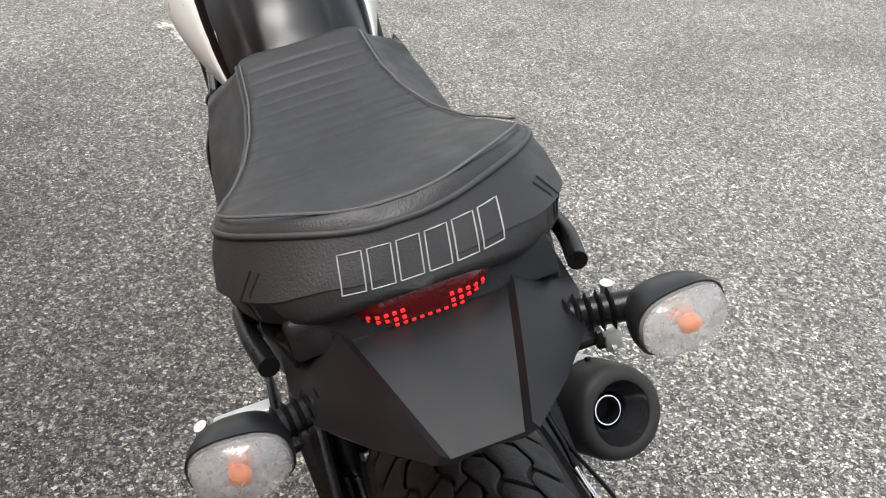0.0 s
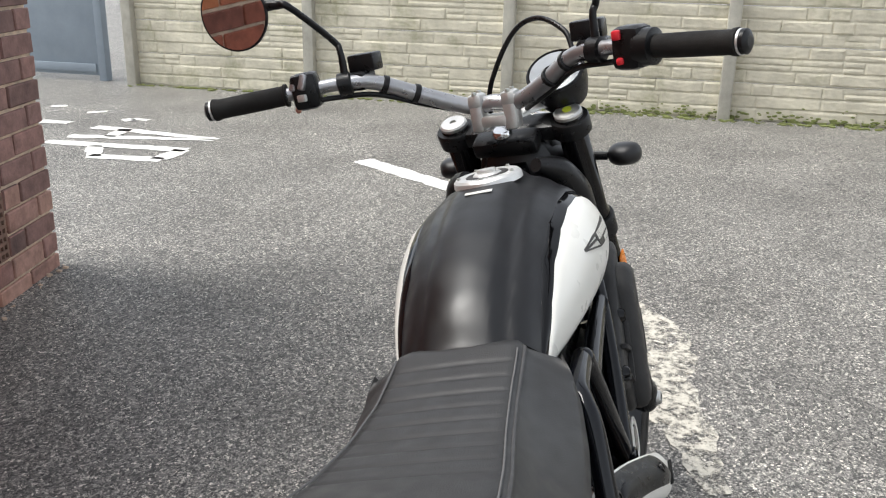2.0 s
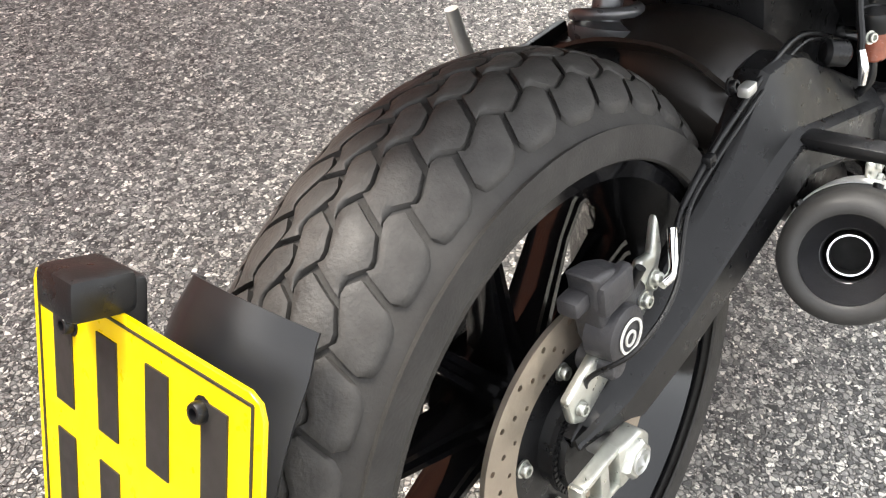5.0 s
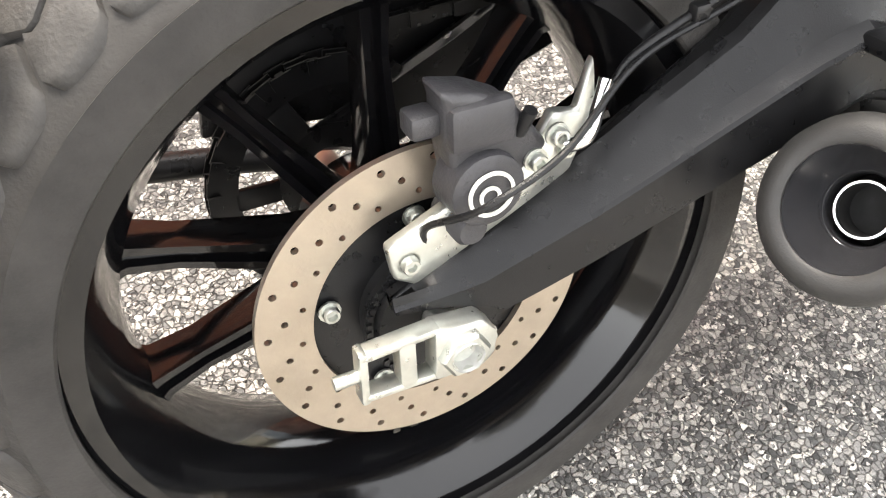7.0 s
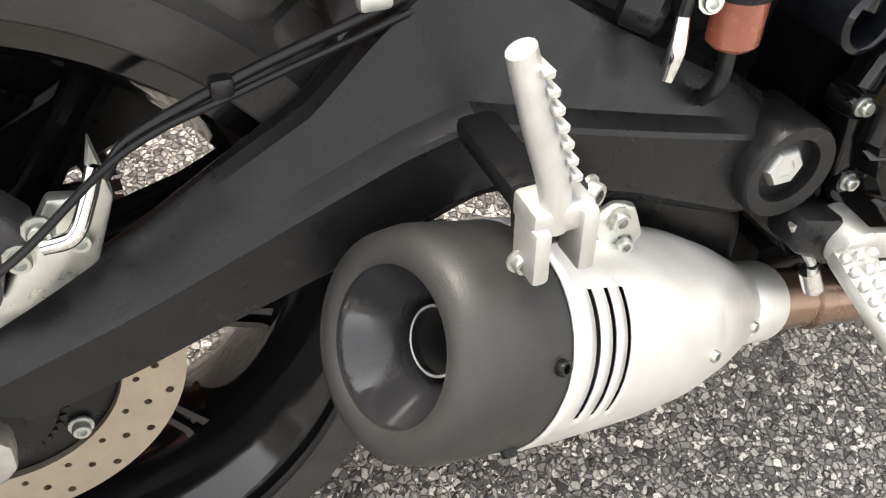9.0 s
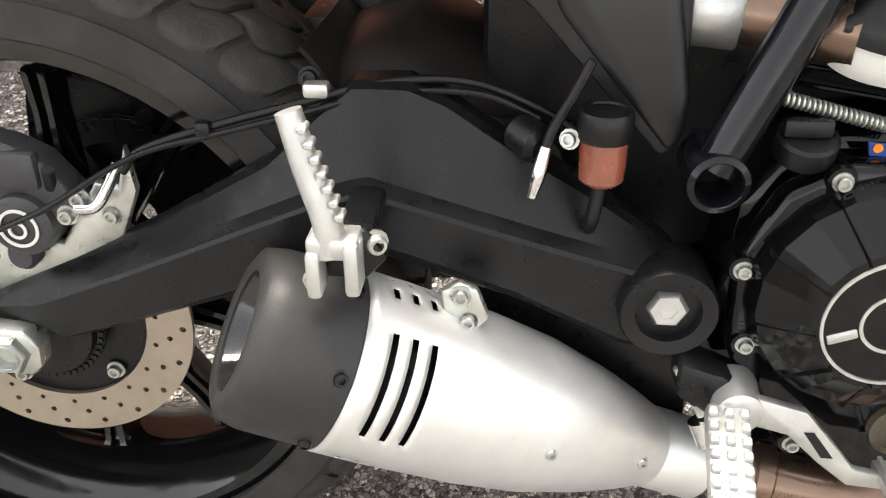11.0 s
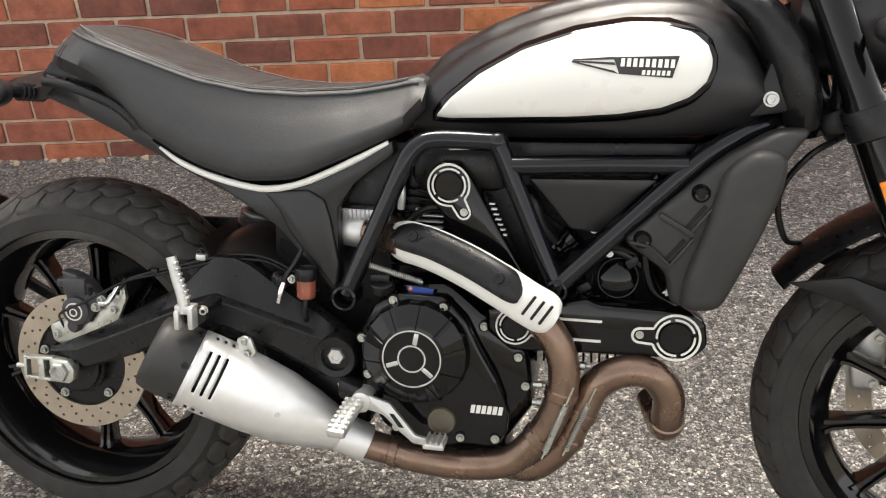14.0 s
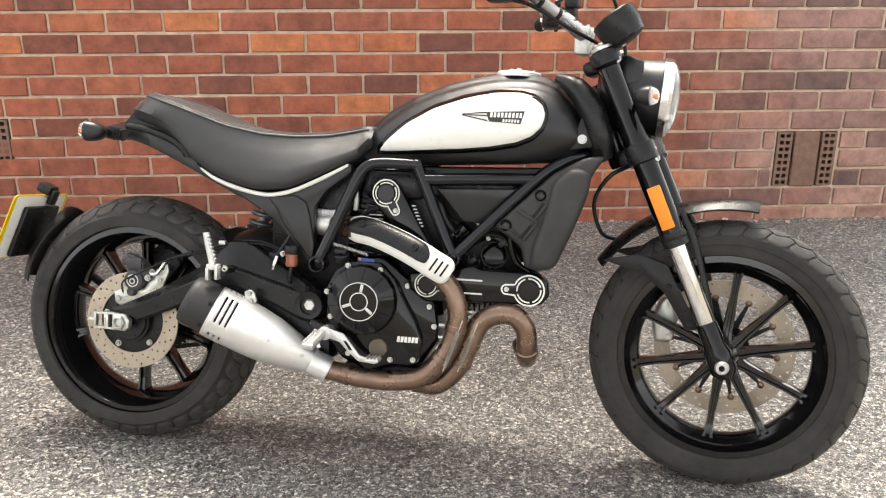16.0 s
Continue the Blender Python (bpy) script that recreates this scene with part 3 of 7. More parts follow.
def panel_bm(seed):
    """One cast gravel board: a relief of rough stones in one piece with its slab."""
    r = random.Random(seed)
    stones = []
    for row in range(3):
        y = -0.88
        z0 = 0.004 + row * 0.098
        while y < 0.879:
            w = r.choice((0.16, 0.26, 0.38, 0.5))
            y1 = 0.88 if y + w > 0.8 else y + w
            halves = ((0, 0.096),) if r.random() > 0.3 else ((0, 0.046), (0.046, 0.096))
            for q0, q1 in halves:
                stones.append((y, y1, z0 + q0, z0 + q1, r.uniform(0.004, 0.011), r.uniform(-0.02, 0.02), r.uniform(-0.06, 0.06)))
            y = y1
    b = bmesh.new()
    ny, nz = 176, 36
    rows = []
    for i in range(nz + 1):
        z = 0.001 + 0.295 * i / nz
        row = []
        for j in range(ny + 1):
            y = -0.88 + 1.76 * j / ny
            h = 0.0
            for y0, y1, z0, z1, top, sy, sz in stones:
                if y0 <= y <= y1 and z0 <= z <= z1:
                    e = min(y - y0, y1 - y, z - z0, z1 - z)
                    h = (top + sy * (y - (y0 + y1) / 2) + sz * (z - (z0 + z1) / 2)) * smooth_step(0, 0.014, e) + 0.003 * noise.noise(Vector((y * 22, z * 60, seed * 7)))
                    break
            row.append(b.verts.new((0.012 - h, y, z)))
        rows.append(row)
    for i in range(nz):
        for j in range(ny):
            b.faces.new((rows[i][j], rows[i][j + 1], rows[i + 1][j + 1], rows[i + 1][j]))
    edge = rows[0] + [rows[i][-1] for i in range(1, nz + 1)] + rows[-1][-2::-1] + [rows[i][0] for i in range(nz - 1, 0, -1)]
    back = [b.verts.new((0.05, v.co.y, v.co.z)) for v in edge]
    for k in range(len(edge)):
        b.faces.new((edge[k], edge[(k + 1) % len(edge)], back[(k + 1) % len(edge)], back[k]))
    return b


PANELS = [part("concrete_panel", panel_bm(s), M_CONC, fence, basis=Matrix.Translation((0, -50 - s, -5)), angle=25) for s in range(4)]
panel_data = [p.data for p in PANELS]
for p in PANELS:
    bpy.data.objects.remove(p)
for k, y in enumerate((8.505, 6.705, 4.905, 3.105, 1.305, -0.495, -2.295, -4.095, -5.895, -7.695, -9.495)):
    if k != 1 and k != 0:
        part("concrete_post", box((0.0, y, 0.95), (0.11, 0.1, 1.96), 0.012), M_POST, fence)
    if y < 5.1 and y > -9:
        for j in range(6):
            ob = new("concrete_panel", panel_data[(k * 5 + j * 3) % 4])
            ob.parent = fence
            ob.matrix_basis = Matrix.Translation((0.02, y - 0.9, j * 0.302))
door = tagged(new("steel_gate"), "grey-blue steel gate beyond the fence", "gate")
door.location = (FX + 0.1, 5.95, 0)
part("leaf", box((0, 0, 1.05), (0.05, 1.25, 2.0), 0.006), M_DOOR, door)
for y in (-0.6, 0.6):
    part("gate_post", box((0, y * 1.12, 1.05), (0.09, 0.08, 2.1), 0.006), M_DOOR, door)
part("bottom_rail", box((-0.035, 0, 0.12), (0.02, 1.2, 0.08), 0.004), M_DOOR, door)
b = bmesh.new()
for k in range(420):
    y = rnd.uniform(-6, 4.9)
    s = rnd.uniform(0.006, 0.022)
    ellipsoid(Matrix.Translation((FX - 0.03 - abs(rnd.gauss(0, 0.05)), y, s * 0.25)) @ Matrix.Diagonal((s, s * 1.7, s * 0.6, 1)), 6, 4, b)
for k in range(700):
    y, z = rnd.uniform(-7, 2.2), abs(rnd.gauss(0, 0.045))
    s = rnd.uniform(0.006, 0.02) * (1 - min(0.6, z * 4))
    ellipsoid(Matrix.Translation((FX + 0.008, y, z)) @ Matrix.Diagonal((s * 0.5, s * 2.0, s * 0.8, 1)), 6, 4, b)
tagged(part("moss_line", b, M_MOSS), "mossy dirt along the foot of the fence", "moss", kind="stuff")

# =============== motorcycle, leaning on its stand ===============
bike = tagged(new("motorcycle"), "black and white scrambler motorcycle parked on its stand on asphalt", "motorcycle")
bike.matrix_world = Matrix(((0.99999, -0.00112, 0.00418, 0.0), (-0.0, 0.9661, 0.2582, 0.0107), (-0.00433, -0.2582, 0.9661, -0.0025), (0, 0, 0, 1)))
from mathutils.bvhtree import BVHTree


def lerp(xs, ys, x):
    return float(np.interp(x, xs, ys))


def flip(bm):
    for v in bm.verts:
        v.co.y = -v.co.y
    bmesh.ops.reverse_faces(bm, faces=bm.faces)
    return bm


BOLT = {}


def bolt(p, d, r, parent, material=None, basis=None, name="bolt"):
    """A socket-head screw."""
    material = material or M_ZINC
    key = (round(r, 4), material.name)
    if key not in BOLT:
        b = lathe([(r * 0.55, r * 0.25), (r * 0.55, r * 0.95), (r * 0.88, r * 0.95), (r, r * 0.75), (r, 0.0), (r * 1.35, 0), (r * 1.35, -r * 0.3)], None, 12)
        me = bpy.data.meshes.new("bolt")
        bmesh.ops.recalc_face_normals(b, faces=b.faces)
        b.to_mesh(me)
        b.free()
        me.materials.append(material)
        me.shade_smooth()
        me.set_sharp_from_angle(angle=0.6)
        BOLT[key] = me
    ob = new(name, BOLT[key])
    ob.parent = parent
    ob.matrix_basis = (basis or Matrix()) @ aim(p, d)
    return ob


# ---- wheels ----
def tyre_bm(R, hw, drop, rim_r, n, bounds, slant, zig, depth=0.006, g=0.0026):
    """Carcass with tread blocks standing on it; the axle lies along y."""
    def rad(v):
        return R - drop * (abs(v) / hw) ** 2.4
    prof = []
    for v in np.linspace(-0.93, 0.93, 25):
        prof.append((rad(v * hw) - depth, v * hw))
    side = [(rad(hw) + 0.004, hw * 0.985), (rad(hw) - 0.012, hw), (rad(hw) - 0.022 * drop / 0.05, hw * 0.99), (rad(hw) - 0.024 * drop / 0.05, hw * 0.965), (rim_r + 0.026, hw * 0.925), (rim_r + 0.022, hw * 0.93), (rim_r + 0.0135, hw * 0.87), (rim_r + 0.0125, hw * 0.8), (rim_r + 0.01, hw * 0.66)]
    full = [(r, -v) for r, v in side[::-1]] + prof + side
    turn = Matrix.Rotation(-math.pi / 2, 4, "X")
    bm = lathe(full, turn, 96, open_ends=True)
    return bm


def lay_tread(wheel, R, hw, drop, rim_r, n, bounds, slant, zig, depth=0.006, g=0.0026):
    """Interlocking slanted tread blocks in columns either side of the crown, each kind one shared mesh turned round the axle."""
    p = math.tau * R / n

    def rad(v):
        return R - drop * (abs(v) / hw) ** 2.4

    def tri(t):
        return 1 - abs(2 * ((t + 0.18) % 1) - 1)

    last = len(bounds) - 2
    for s in (1, -1):
        for row in range(last + 1):
            b = bmesh.new()
            k = 8
            top = []
            for i in range(k + 1):
                col = []
                for j in range(k + 1):
                    a, t = i / k, j / k
                    lo = bounds[row] + g * 0.5 - zig * (tri(a) - 0.5)
                    hi = bounds[row + 1] - g * 0.5 + (zig * (tri(a) - 0.5) if row < last else -0.006 * abs(2 * a - 1) ** 5)
                    v = lo + (hi - lo) * t
                    u = (row % 2) * p * 0.5 + g + (p - 2 * g) * a + slant * v
                    u += 0 if s > 0 else p * 0.5
                    edge = i in (0, k) or j in (0, k)
                    r, ang = rad(v) - (0.0011 if edge else 0), u / R
                    col.append(b.verts.new((r * math.cos(ang), s * v, r * math.sin(ang))))
                top.append(col)
            for i in range(k):
                for j in range(k):
                    b.faces.new((top[i][j], top[i + 1][j], top[i + 1][j + 1], top[i][j + 1]))
            ring = [top[i][0] for i in range(k)] + [top[k][j] for j in range(k)] + [top[i][k] for i in range(k, 0, -1)] + [top[0][j] for j in range(k, 0, -1)]
            low = []
            for v in ring:
                r = math.hypot(v.co.x, v.co.z)
                f = (r - depth - 0.001) / r
                low.append(b.verts.new((v.co.x * f, v.co.y, v.co.z * f)))
            for j in range(len(ring)):
                b.faces.new((ring[j], low[j], low[(j + 1) % len(ring)], ring[(j + 1) % len(ring)]))
            ob = part("tread_block", b, M_DUST, wheel, angle=48)
            for q in range(1, n):
                other = new("tread_block", ob.data)
                other.parent = wheel
                other.matrix_basis = Matrix.Rotation(-q * math.tau / n, 4, "Y")


def cast_wheel(name, centre, R, tyre_args, rim_r, rim_w, spokes, hub_r, label, basis=None):
    m = (basis or Matrix()) @ Matrix.Translation(centre)
    turn = Matrix.Rotation(-math.pi / 2, 4, "X")
    w = rim_w / 2
    rim_prof = [(rim_r + 0.012, -w), (rim_r + 0.012, -w - 0.006), (rim_r - 0.003, -w - 0.007), (rim_r - 0.009, -w + 0.002), (rim_r - 0.016, -w + 0.016), (rim_r - 0.03, -w * 0.45),
                (rim_r - 0.034, -0.012), (rim_r - 0.034, 0.012), (rim_r - 0.03, w * 0.45), (rim_r - 0.016, w - 0.016), (rim_r - 0.009, w - 0.002), (rim_r - 0.003, w + 0.007), (rim_r + 0.012, w + 0.006), (rim_r + 0.012, w),
                (rim_r - 0.004, w - 0.008), (rim_r - 0.016, 0.02), (rim_r - 0.016, -0.02), (rim_r - 0.004, -w + 0.008)]
    b = bmesh.new()
    rings = [[turn @ Vector((r * math.cos(a), r * math.sin(a), h)) for r, h in rim_prof] for a in np.linspace(0, 2 * math.pi, 73)[:-1]]
    loft(rings + [rings[0]], b, cap=False)
    bmesh.ops.remove_doubles(b, verts=b.verts, dist=1e-6)
    rim = part(name, b, M_WHEEL, bike, label, basis=m)
    part("tyre", tyre_bm(R, *tyre_args), M_RUBBER, rim, "worn black block-tread tyre", angle=32)
    lay_tread(rim, R, *tyre_args)
    hw, drop = tyre_args[0], tyre_args[1]
    letter = None
    for k in range(22 if hw > 0.07 else 0):
        a = radians(20 + (k % 11) * 6.5 + (180 if k > 10 else 0))
        r = 0.5 * (R - drop - 0.022 * drop / 0.05 + rim_r + 0.026)
        for s in (-1, 1):
            q = Matrix.Rotation(-a, 4, "Y") @ Matrix.Translation((r, s * hw * 0.955, 0)) @ Matrix.Rotation(-s * 0.22, 4, "Z")
            if letter is None:
                letter = part("sidewall_letter", box((0, 0, 0), (0.011, 0.0035, 0.012), 0.0006, seg=1), M_RUBBER, rim, basis=q)
            else:
                ob = new("sidewall_letter", letter.data)
                ob.parent, ob.matrix_basis = rim, q
    part("hub", lathe([(hub_r * 0.4, -0.062), (hub_r * 0.8, -0.06), (hub_r, -0.045), (hub_r * 0.8, -0.02), (hub_r * 0.8, 0.02), (hub_r, 0.045), (hub_r * 0.8, 0.06), (hub_r * 0.4, 0.062)], turn, 32), M_WHEEL, rim)
    sp = {}
    L = rim_r - 0.026
    for k, (a0, a1, thick) in enumerate(spokes):
        p0 = Vector((math.cos(radians(a0)), 0, math.sin(radians(a0)))) * hub_r * 0.8
        p1 = Vector((math.cos(radians(a1)), 0, math.sin(radians(a1)))) * L
        key = (round((a1 - a0) % 360, 2), thick)
        if key not in sp:
            D = (p1 - p0).length
            secs = []
            for t, hw, hd in ((0.0, 0.02, 0.026), (D * 0.2, 0.0145, 0.021), (D * 0.72, 0.011, 0.017), (D * 0.93, 0.013, 0.02), (D, 0.019, 0.026)):
                hw *= thick
                secs.append([(t, -hd, -hw * 0.8), (t, -hd, -hw * 0.34), (t, -hd + 0.007, -hw * 0.2), (t, -hd + 0.007, hw * 0.2), (t, -hd, hw * 0.34), (t, -hd, hw * 0.8), (t, -hd * 0.3, hw), (t, hd, hw * 0.7), (t, hd, -hw * 0.7), (t, -hd * 0.3, -hw)])
            ob = part("spoke", loft(secs), M_WHEEL, rim)
            sp[key] = ob.data
        else:
            ob = new("spoke", sp[key])
            ob.parent = rim
        d = p1 - p0
        ob.matrix_basis = Matrix.Translation(p0) @ Matrix.Rotation(-math.atan2(d.z, d.x), 4, "Y")
    return rim


def disc_bm(r_out, r_in, holes, y, thick=0.005, rows=2):
    """A drilled brake disc: rings of real holes through a thin plate."""
    b = bmesh.new()
    seg = 120
    radii = np.linspace(r_in, r_out, 2 * rows + 4)
    grid = [[[b.verts.new((r * math.cos(a), y + s * thick / 2, r * math.sin(a))) for a in np.linspace(0, 2 * math.pi, seg, endpoint=False)] for r in radii] for s in (-1, 1)]
    step = seg // holes

    def is_hole(i, j):
        return i % 2 == 1 and 1 <= i <= 2 * rows + 1 and i != len(radii) - 2 and (j % step) == (i // 2 * 2) % step

    nr = len(radii) - 1
    for i in range(nr):
        for j in range(seg):
            q = (j + 1) % seg
            if is_hole(i, j):
                ring = [(i, j), (i, q), (i + 1, q), (i + 1, j)]
                oct2 = []
                for s in (0, 1):
                    cs = [grid[s][x][y_].co for x, y_ in ring]
                    mid = sum(cs, Vector()) / 4
                    h = 0.47 * min((cs[0] - cs[1]).length, (cs[1] - cs[2]).length)
                    e0, e1 = (cs[1] - cs[0]).normalized(), (cs[3] - cs[0]).normalized()
                    o = [b.verts.new(mid + h * 1.08 * (e0 * math.cos(t) + e1 * math.sin(t))) for t in (math.radians(-157.5 + 45 * k) for k in range(8))]
                    oct2.append(o)
                    cv = [grid[s][x][y_] for x, y_ in ring]
                    for k in range(4):
                        b.faces.new((cv[k], cv[(k + 1) % 4], o[(2 * k + 2) % 8], o[(2 * k + 1) % 8]))
                        b.faces.new((cv[k], o[(2 * k + 1) % 8], o[2 * k]))
                for k in range(8):
                    b.faces.new((oct2[0][k], oct2[0][(k + 1) % 8], oct2[1][(k + 1) % 8], oct2[1][k]))
            else:
                for s in (0, 1):
                    f = (grid[s][i][j], grid[s][i][q], grid[s][i + 1][q], grid[s][i + 1][j])
                    b.faces.new(f if s else f[::-1])
    for i in (0, nr):
        for j in range(seg):
            q = (j + 1) % seg
            b.faces.new((grid[0][i][j], grid[0][i][q], grid[1][i][q], grid[1][i][j]))
    return b


rear_wheel = cast_wheel("rear_wheel", (0, 0, 0.315), 0.315, (0.09, 0.052, 0.226, 36, (0, 0.02, 0.049, 0.078), 0.62, 0.012, 0.006, 0.0033), 0.226, 0.146, [(145 + 72 * k + o, 145 + 72 * k + o, 0.95) for k in range(5) for o in (-20, 17) if (k, o) != (1, 17)], 0.052, "gloss black cast rear wheel with slim spokes")
part("brake_disc", disc_bm(0.1225, 0.083, 20, -0.077), M_DISC, rear_wheel, "drilled steel rear brake disc", angle=30)
b = lathe([(0.09, -0.002), (0.09, 0.003), (0.05, 0.006), (0.045, 0.03), (0.03, 0.03)], Matrix.Translation((0, -0.07, 0)) @ Matrix.Rotation(math.pi / 2, 4, "X"), 40)
part("disc_carrier", b, M_BLACK, rear_wheel)
b = bmesh.new()
for k in range(48):
    a = k * math.tau / 48
    box((0.05 * math.cos(a), -0.092, 0.05 * math.sin(a)), (0.004, 0.006, 0.004), 0, None, b)
join(b, lathe([(0.053, 0), (0.053, 0.005), (0.045, 0.005), (0.045, 0)], Matrix.Translation((0, -0.088, 0)) @ Matrix.Rotation(math.pi / 2, 4, "X"), 40))
part("sensor_ring", b, M_BLACK, rear_wheel)
for k in range(5):
    a = k * math.tau / 5 + 0.4
    bolt((0.072 * math.cos(a), -0.079, 0.072 * math.sin(a)), (0, -1, 0), 0.006, rear_wheel)
# sprocket and chain on the far side
side_on = Matrix.Translation((0, 0.1, 0)) @ Matrix.Rotation(math.pi / 2, 4, "X")
b = lathe([(0.084, -0.003), (0.084, 0.003), (0.1, 0.003), (0.1, -0.003)], side_on, 46)
join(b, lathe([(0.03, -0.003), (0.03, 0.003), (0.05, 0.003), (0.05, -0.003)], side_on, 30))
for k in range(6):
    join(b, box((0.068, 0.1, 0), (0.04, 0.006, 0.02), 0.002, Matrix.Rotation(-k * math.tau / 6, 4, "Y")))
for k in range(46):
    a = k * math.tau / 46
    box((0, 0, 0), (0.008, 0.006, 0.007), 0, Matrix.Translation((0.102 * math.cos(a), 0.1, 0.102 * math.sin(a))) @ Matrix.Rotation(-a, 4, "Y"), b)
part("sprocket", b, M_BLACK, rear_wheel, "black six-armed rear sprocket")
guard_ob = part("chain_guard", prism([(-0.1, 0.37), (-0.09, 0.44), (-0.02, 0.5), (0.08, 0.545), (0.3, 0.55), (0.32, 0.45), (0.18, 0.4), (0.1, 0.37), (0.0, 0.36)], 0.112, 0.122, 0.003), M_BLACK, bike, "ribbed black plastic chain guard")
for k in range(9):
    part("guard_rib", box((0, 0, 0), (0.003, 0.006, 0.045), 0.0008, Matrix.Translation((0.03 + 0.03 * k, 0.109, 0.457 + 0.002 * k)) @ Matrix.Rotation(radians(38 if k % 2 else -38), 4, "Y"), seg=1), M_BLACK, guard_ob)
b = bmesh.new()
path = [(0.104 * math.cos(a), 0.104 * math.sin(a)) for a in np.linspace(radians(80), radians(275), 24)]
path = [(0.47 - 0.019 * k, 0.105 + 0.03 - 0.0006 * k) for k in range(23)] + path + [(0.03 + 0.019 * k, -0.1 + 0.0035 * k) for k in range(22)]
for k in range(0, len(path) - 1):
    (x0, z0), (x1, z1) = path[k], path[k + 1]
    m = Matrix.Translation(((x0 + x1) / 2, 0.1, (z0 + z1) / 2)) @ Matrix.Rotation(-math.atan2(z1 - z0, x1 - x0), 4, "Y")
    box((0, 0.004 if k % 2 else 0.0075, 0), (0.019, 0.002, 0.011), 0, m, b)
    box((0, -0.004 if k % 2 else -0.0075, 0), (0.019, 0.002, 0.011), 0, m, b)
part("chain", b, M_BLACK, bike, basis=Matrix.Translation((0, 0, 0.315)))

# ---- swingarm ----
xs_up, zs_up = [-0.037, -0.02, 0.0, 0.06, 0.12, 0.213, 0.246, 0.276, 0.312, 0.34, 0.366, 0.434, 0.487, 0.515], [0.35, 0.36, 0.368, 0.395, 0.424, 0.478, 0.511, 0.537, 0.538, 0.527, 0.509, 0.468, 0.436, 0.41]
xs_dn, zs_dn = [-0.037, 0.0, 0.02, 0.036, 0.12, 0.2, 0.25, 0.295, 0.389, 0.463, 0.49, 0.515], [0.34, 0.337, 0.33, 0.32, 0.354, 0.385, 0.404, 0.424, 0.394, 0.36, 0.356, 0.372]
rings = []
for x in np.concatenate([np.linspace(-0.037, 0.24, 20), np.linspace(0.25, 0.515, 22)]):
    zt, zb = lerp(xs_up, zs_up, x), lerp(xs_dn, zs_dn, x)
    h = zt - zb
    yo = -lerp([-0.037, 0, 0.1, 0.25, 0.3, 0.4, 0.515], [0.112, 0.12, 0.136, 0.15, 0.155, 0.158, 0.158], x)
    yi = -lerp([0, 0.1, 0.2, 0.3, 0.4, 0.515], [0.098, 0.092, 0.09, 0.085, 0.09, 0.11], x)
    ridge = lerp([-0.037, 0.021, 0.136, 0.198, 0.248, 0.286, 0.494, 0.515], [0.346, 0.357, 0.409, 0.438, 0.461, 0.474, 0.416, 0.40], x)
    inset = lerp([-0.03, 0.05, 0.15, 0.27, 0.45, 0.5], [0.008, 0.02, 0.03, 0.034, 0.03, 0.02], x)
    rings.append([(x, yi, zt - 0.004), (x, yi - 0.006, zt), (x, yo + inset + 0.008, zt), (x, yo + inset, zt - 0.004), (x, yo + 0.4 * inset, ridge + 0.006), (x, yo + 0.002, ridge), (x, yo, ridge - 0.003), (x, yo, zb + 0.1 * h), (x, yo + 0.0018, zb + 0.08 * h), (x, yo + 0.004, zb + 0.004), (x, yo + 0.009, zb), (x, yi - 0.006, zb), (x, yi, zb + 0.006)])
b = loft(rings)
swing = part("swingarm", b, M_BLACK, bike, "satin black cast swingarm", angle=14)
part("arm", flip(loft(rings)), M_BLACK, swing, angle=28)
b = loft([[(0.36 + 0.06 * math.cos(a), y, 0.47 + 0.04 * math.sin(a)) for a in np.linspace(0, math.tau, 16, endpoint=False)] for y in (-0.1, -0.08, 0.08, 0.1)])
part("bridge", b, M_BLACK, swing)
turn_y = Matrix.Rotation(math.pi / 2, 4, "X")
b = lathe([(0.0225, 0.004), (0.0225, 0.012), (0.032, 0.014), (0.034, 0.01), (0.034, -0.03)], Matrix.Translation((0.491, -0.156, 0.398)) @ turn_y, 32)
part("pivot_boss", b, M_BLACK, swing)
part("pivot_nut", lathe([(0.0001, 0.008), (0.006, 0.008), (0.0065, 0.0095), (0.012, 0.0095), (0.0145, 0.0065), (0.0145, -0.01)], Matrix.Translation((0.491, -0.156, 0.398)) @ turn_y, 6), M_ALU, swing)
# chain adjuster, axle nut
b = prism([(-0.022, 0.341), (-0.023, 0.299), (0.012, 0.297), (0.021, 0.306), (0.023, 0.324), (0.013, 0.337)], -0.139, -0.12, 0.003)
for (x0, z0), (x1, z1), w in (((-0.07, 0.303), (-0.02, 0.301), 0.006), ((-0.069, 0.337), (-0.02, 0.339), 0.006), ((-0.07, 0.301), (-0.069, 0.338), 0.006), ((-0.04, 0.303), (-0.04, 0.337), 0.012)):
    L, a = math.hypot(x1 - x0, z1 - z0), math.atan2(z1 - z0, x1 - x0)
    part("adjuster_rail", box((0, 0, 0), (L + 0.006, 0.014, w), 0.002, Matrix.Translation(((x0 + x1) / 2, -0.13, (z0 + z1) / 2)) @ Matrix.Rotation(-a, 4, "Y")), M_ZINC, swing)
part("axle_plate", b, M_ZINC, swing, "bare zinc chain adjuster frame")
part("adjuster_screw", tube([(-0.088, -0.13, 0.32), (-0.066, -0.13, 0.32)], 0.0045, 10), M_ZINC, swing)
part("axle_nut", lathe([(0.0115, 0.006), (0.0115, 0.014), (0.0155, 0.014), (0.018, 0.011), (0.018, 0.0)], Matrix.Translation((-0.003, -0.132, 0.3185)) @ turn_y, 6), M_ZINC, swing)
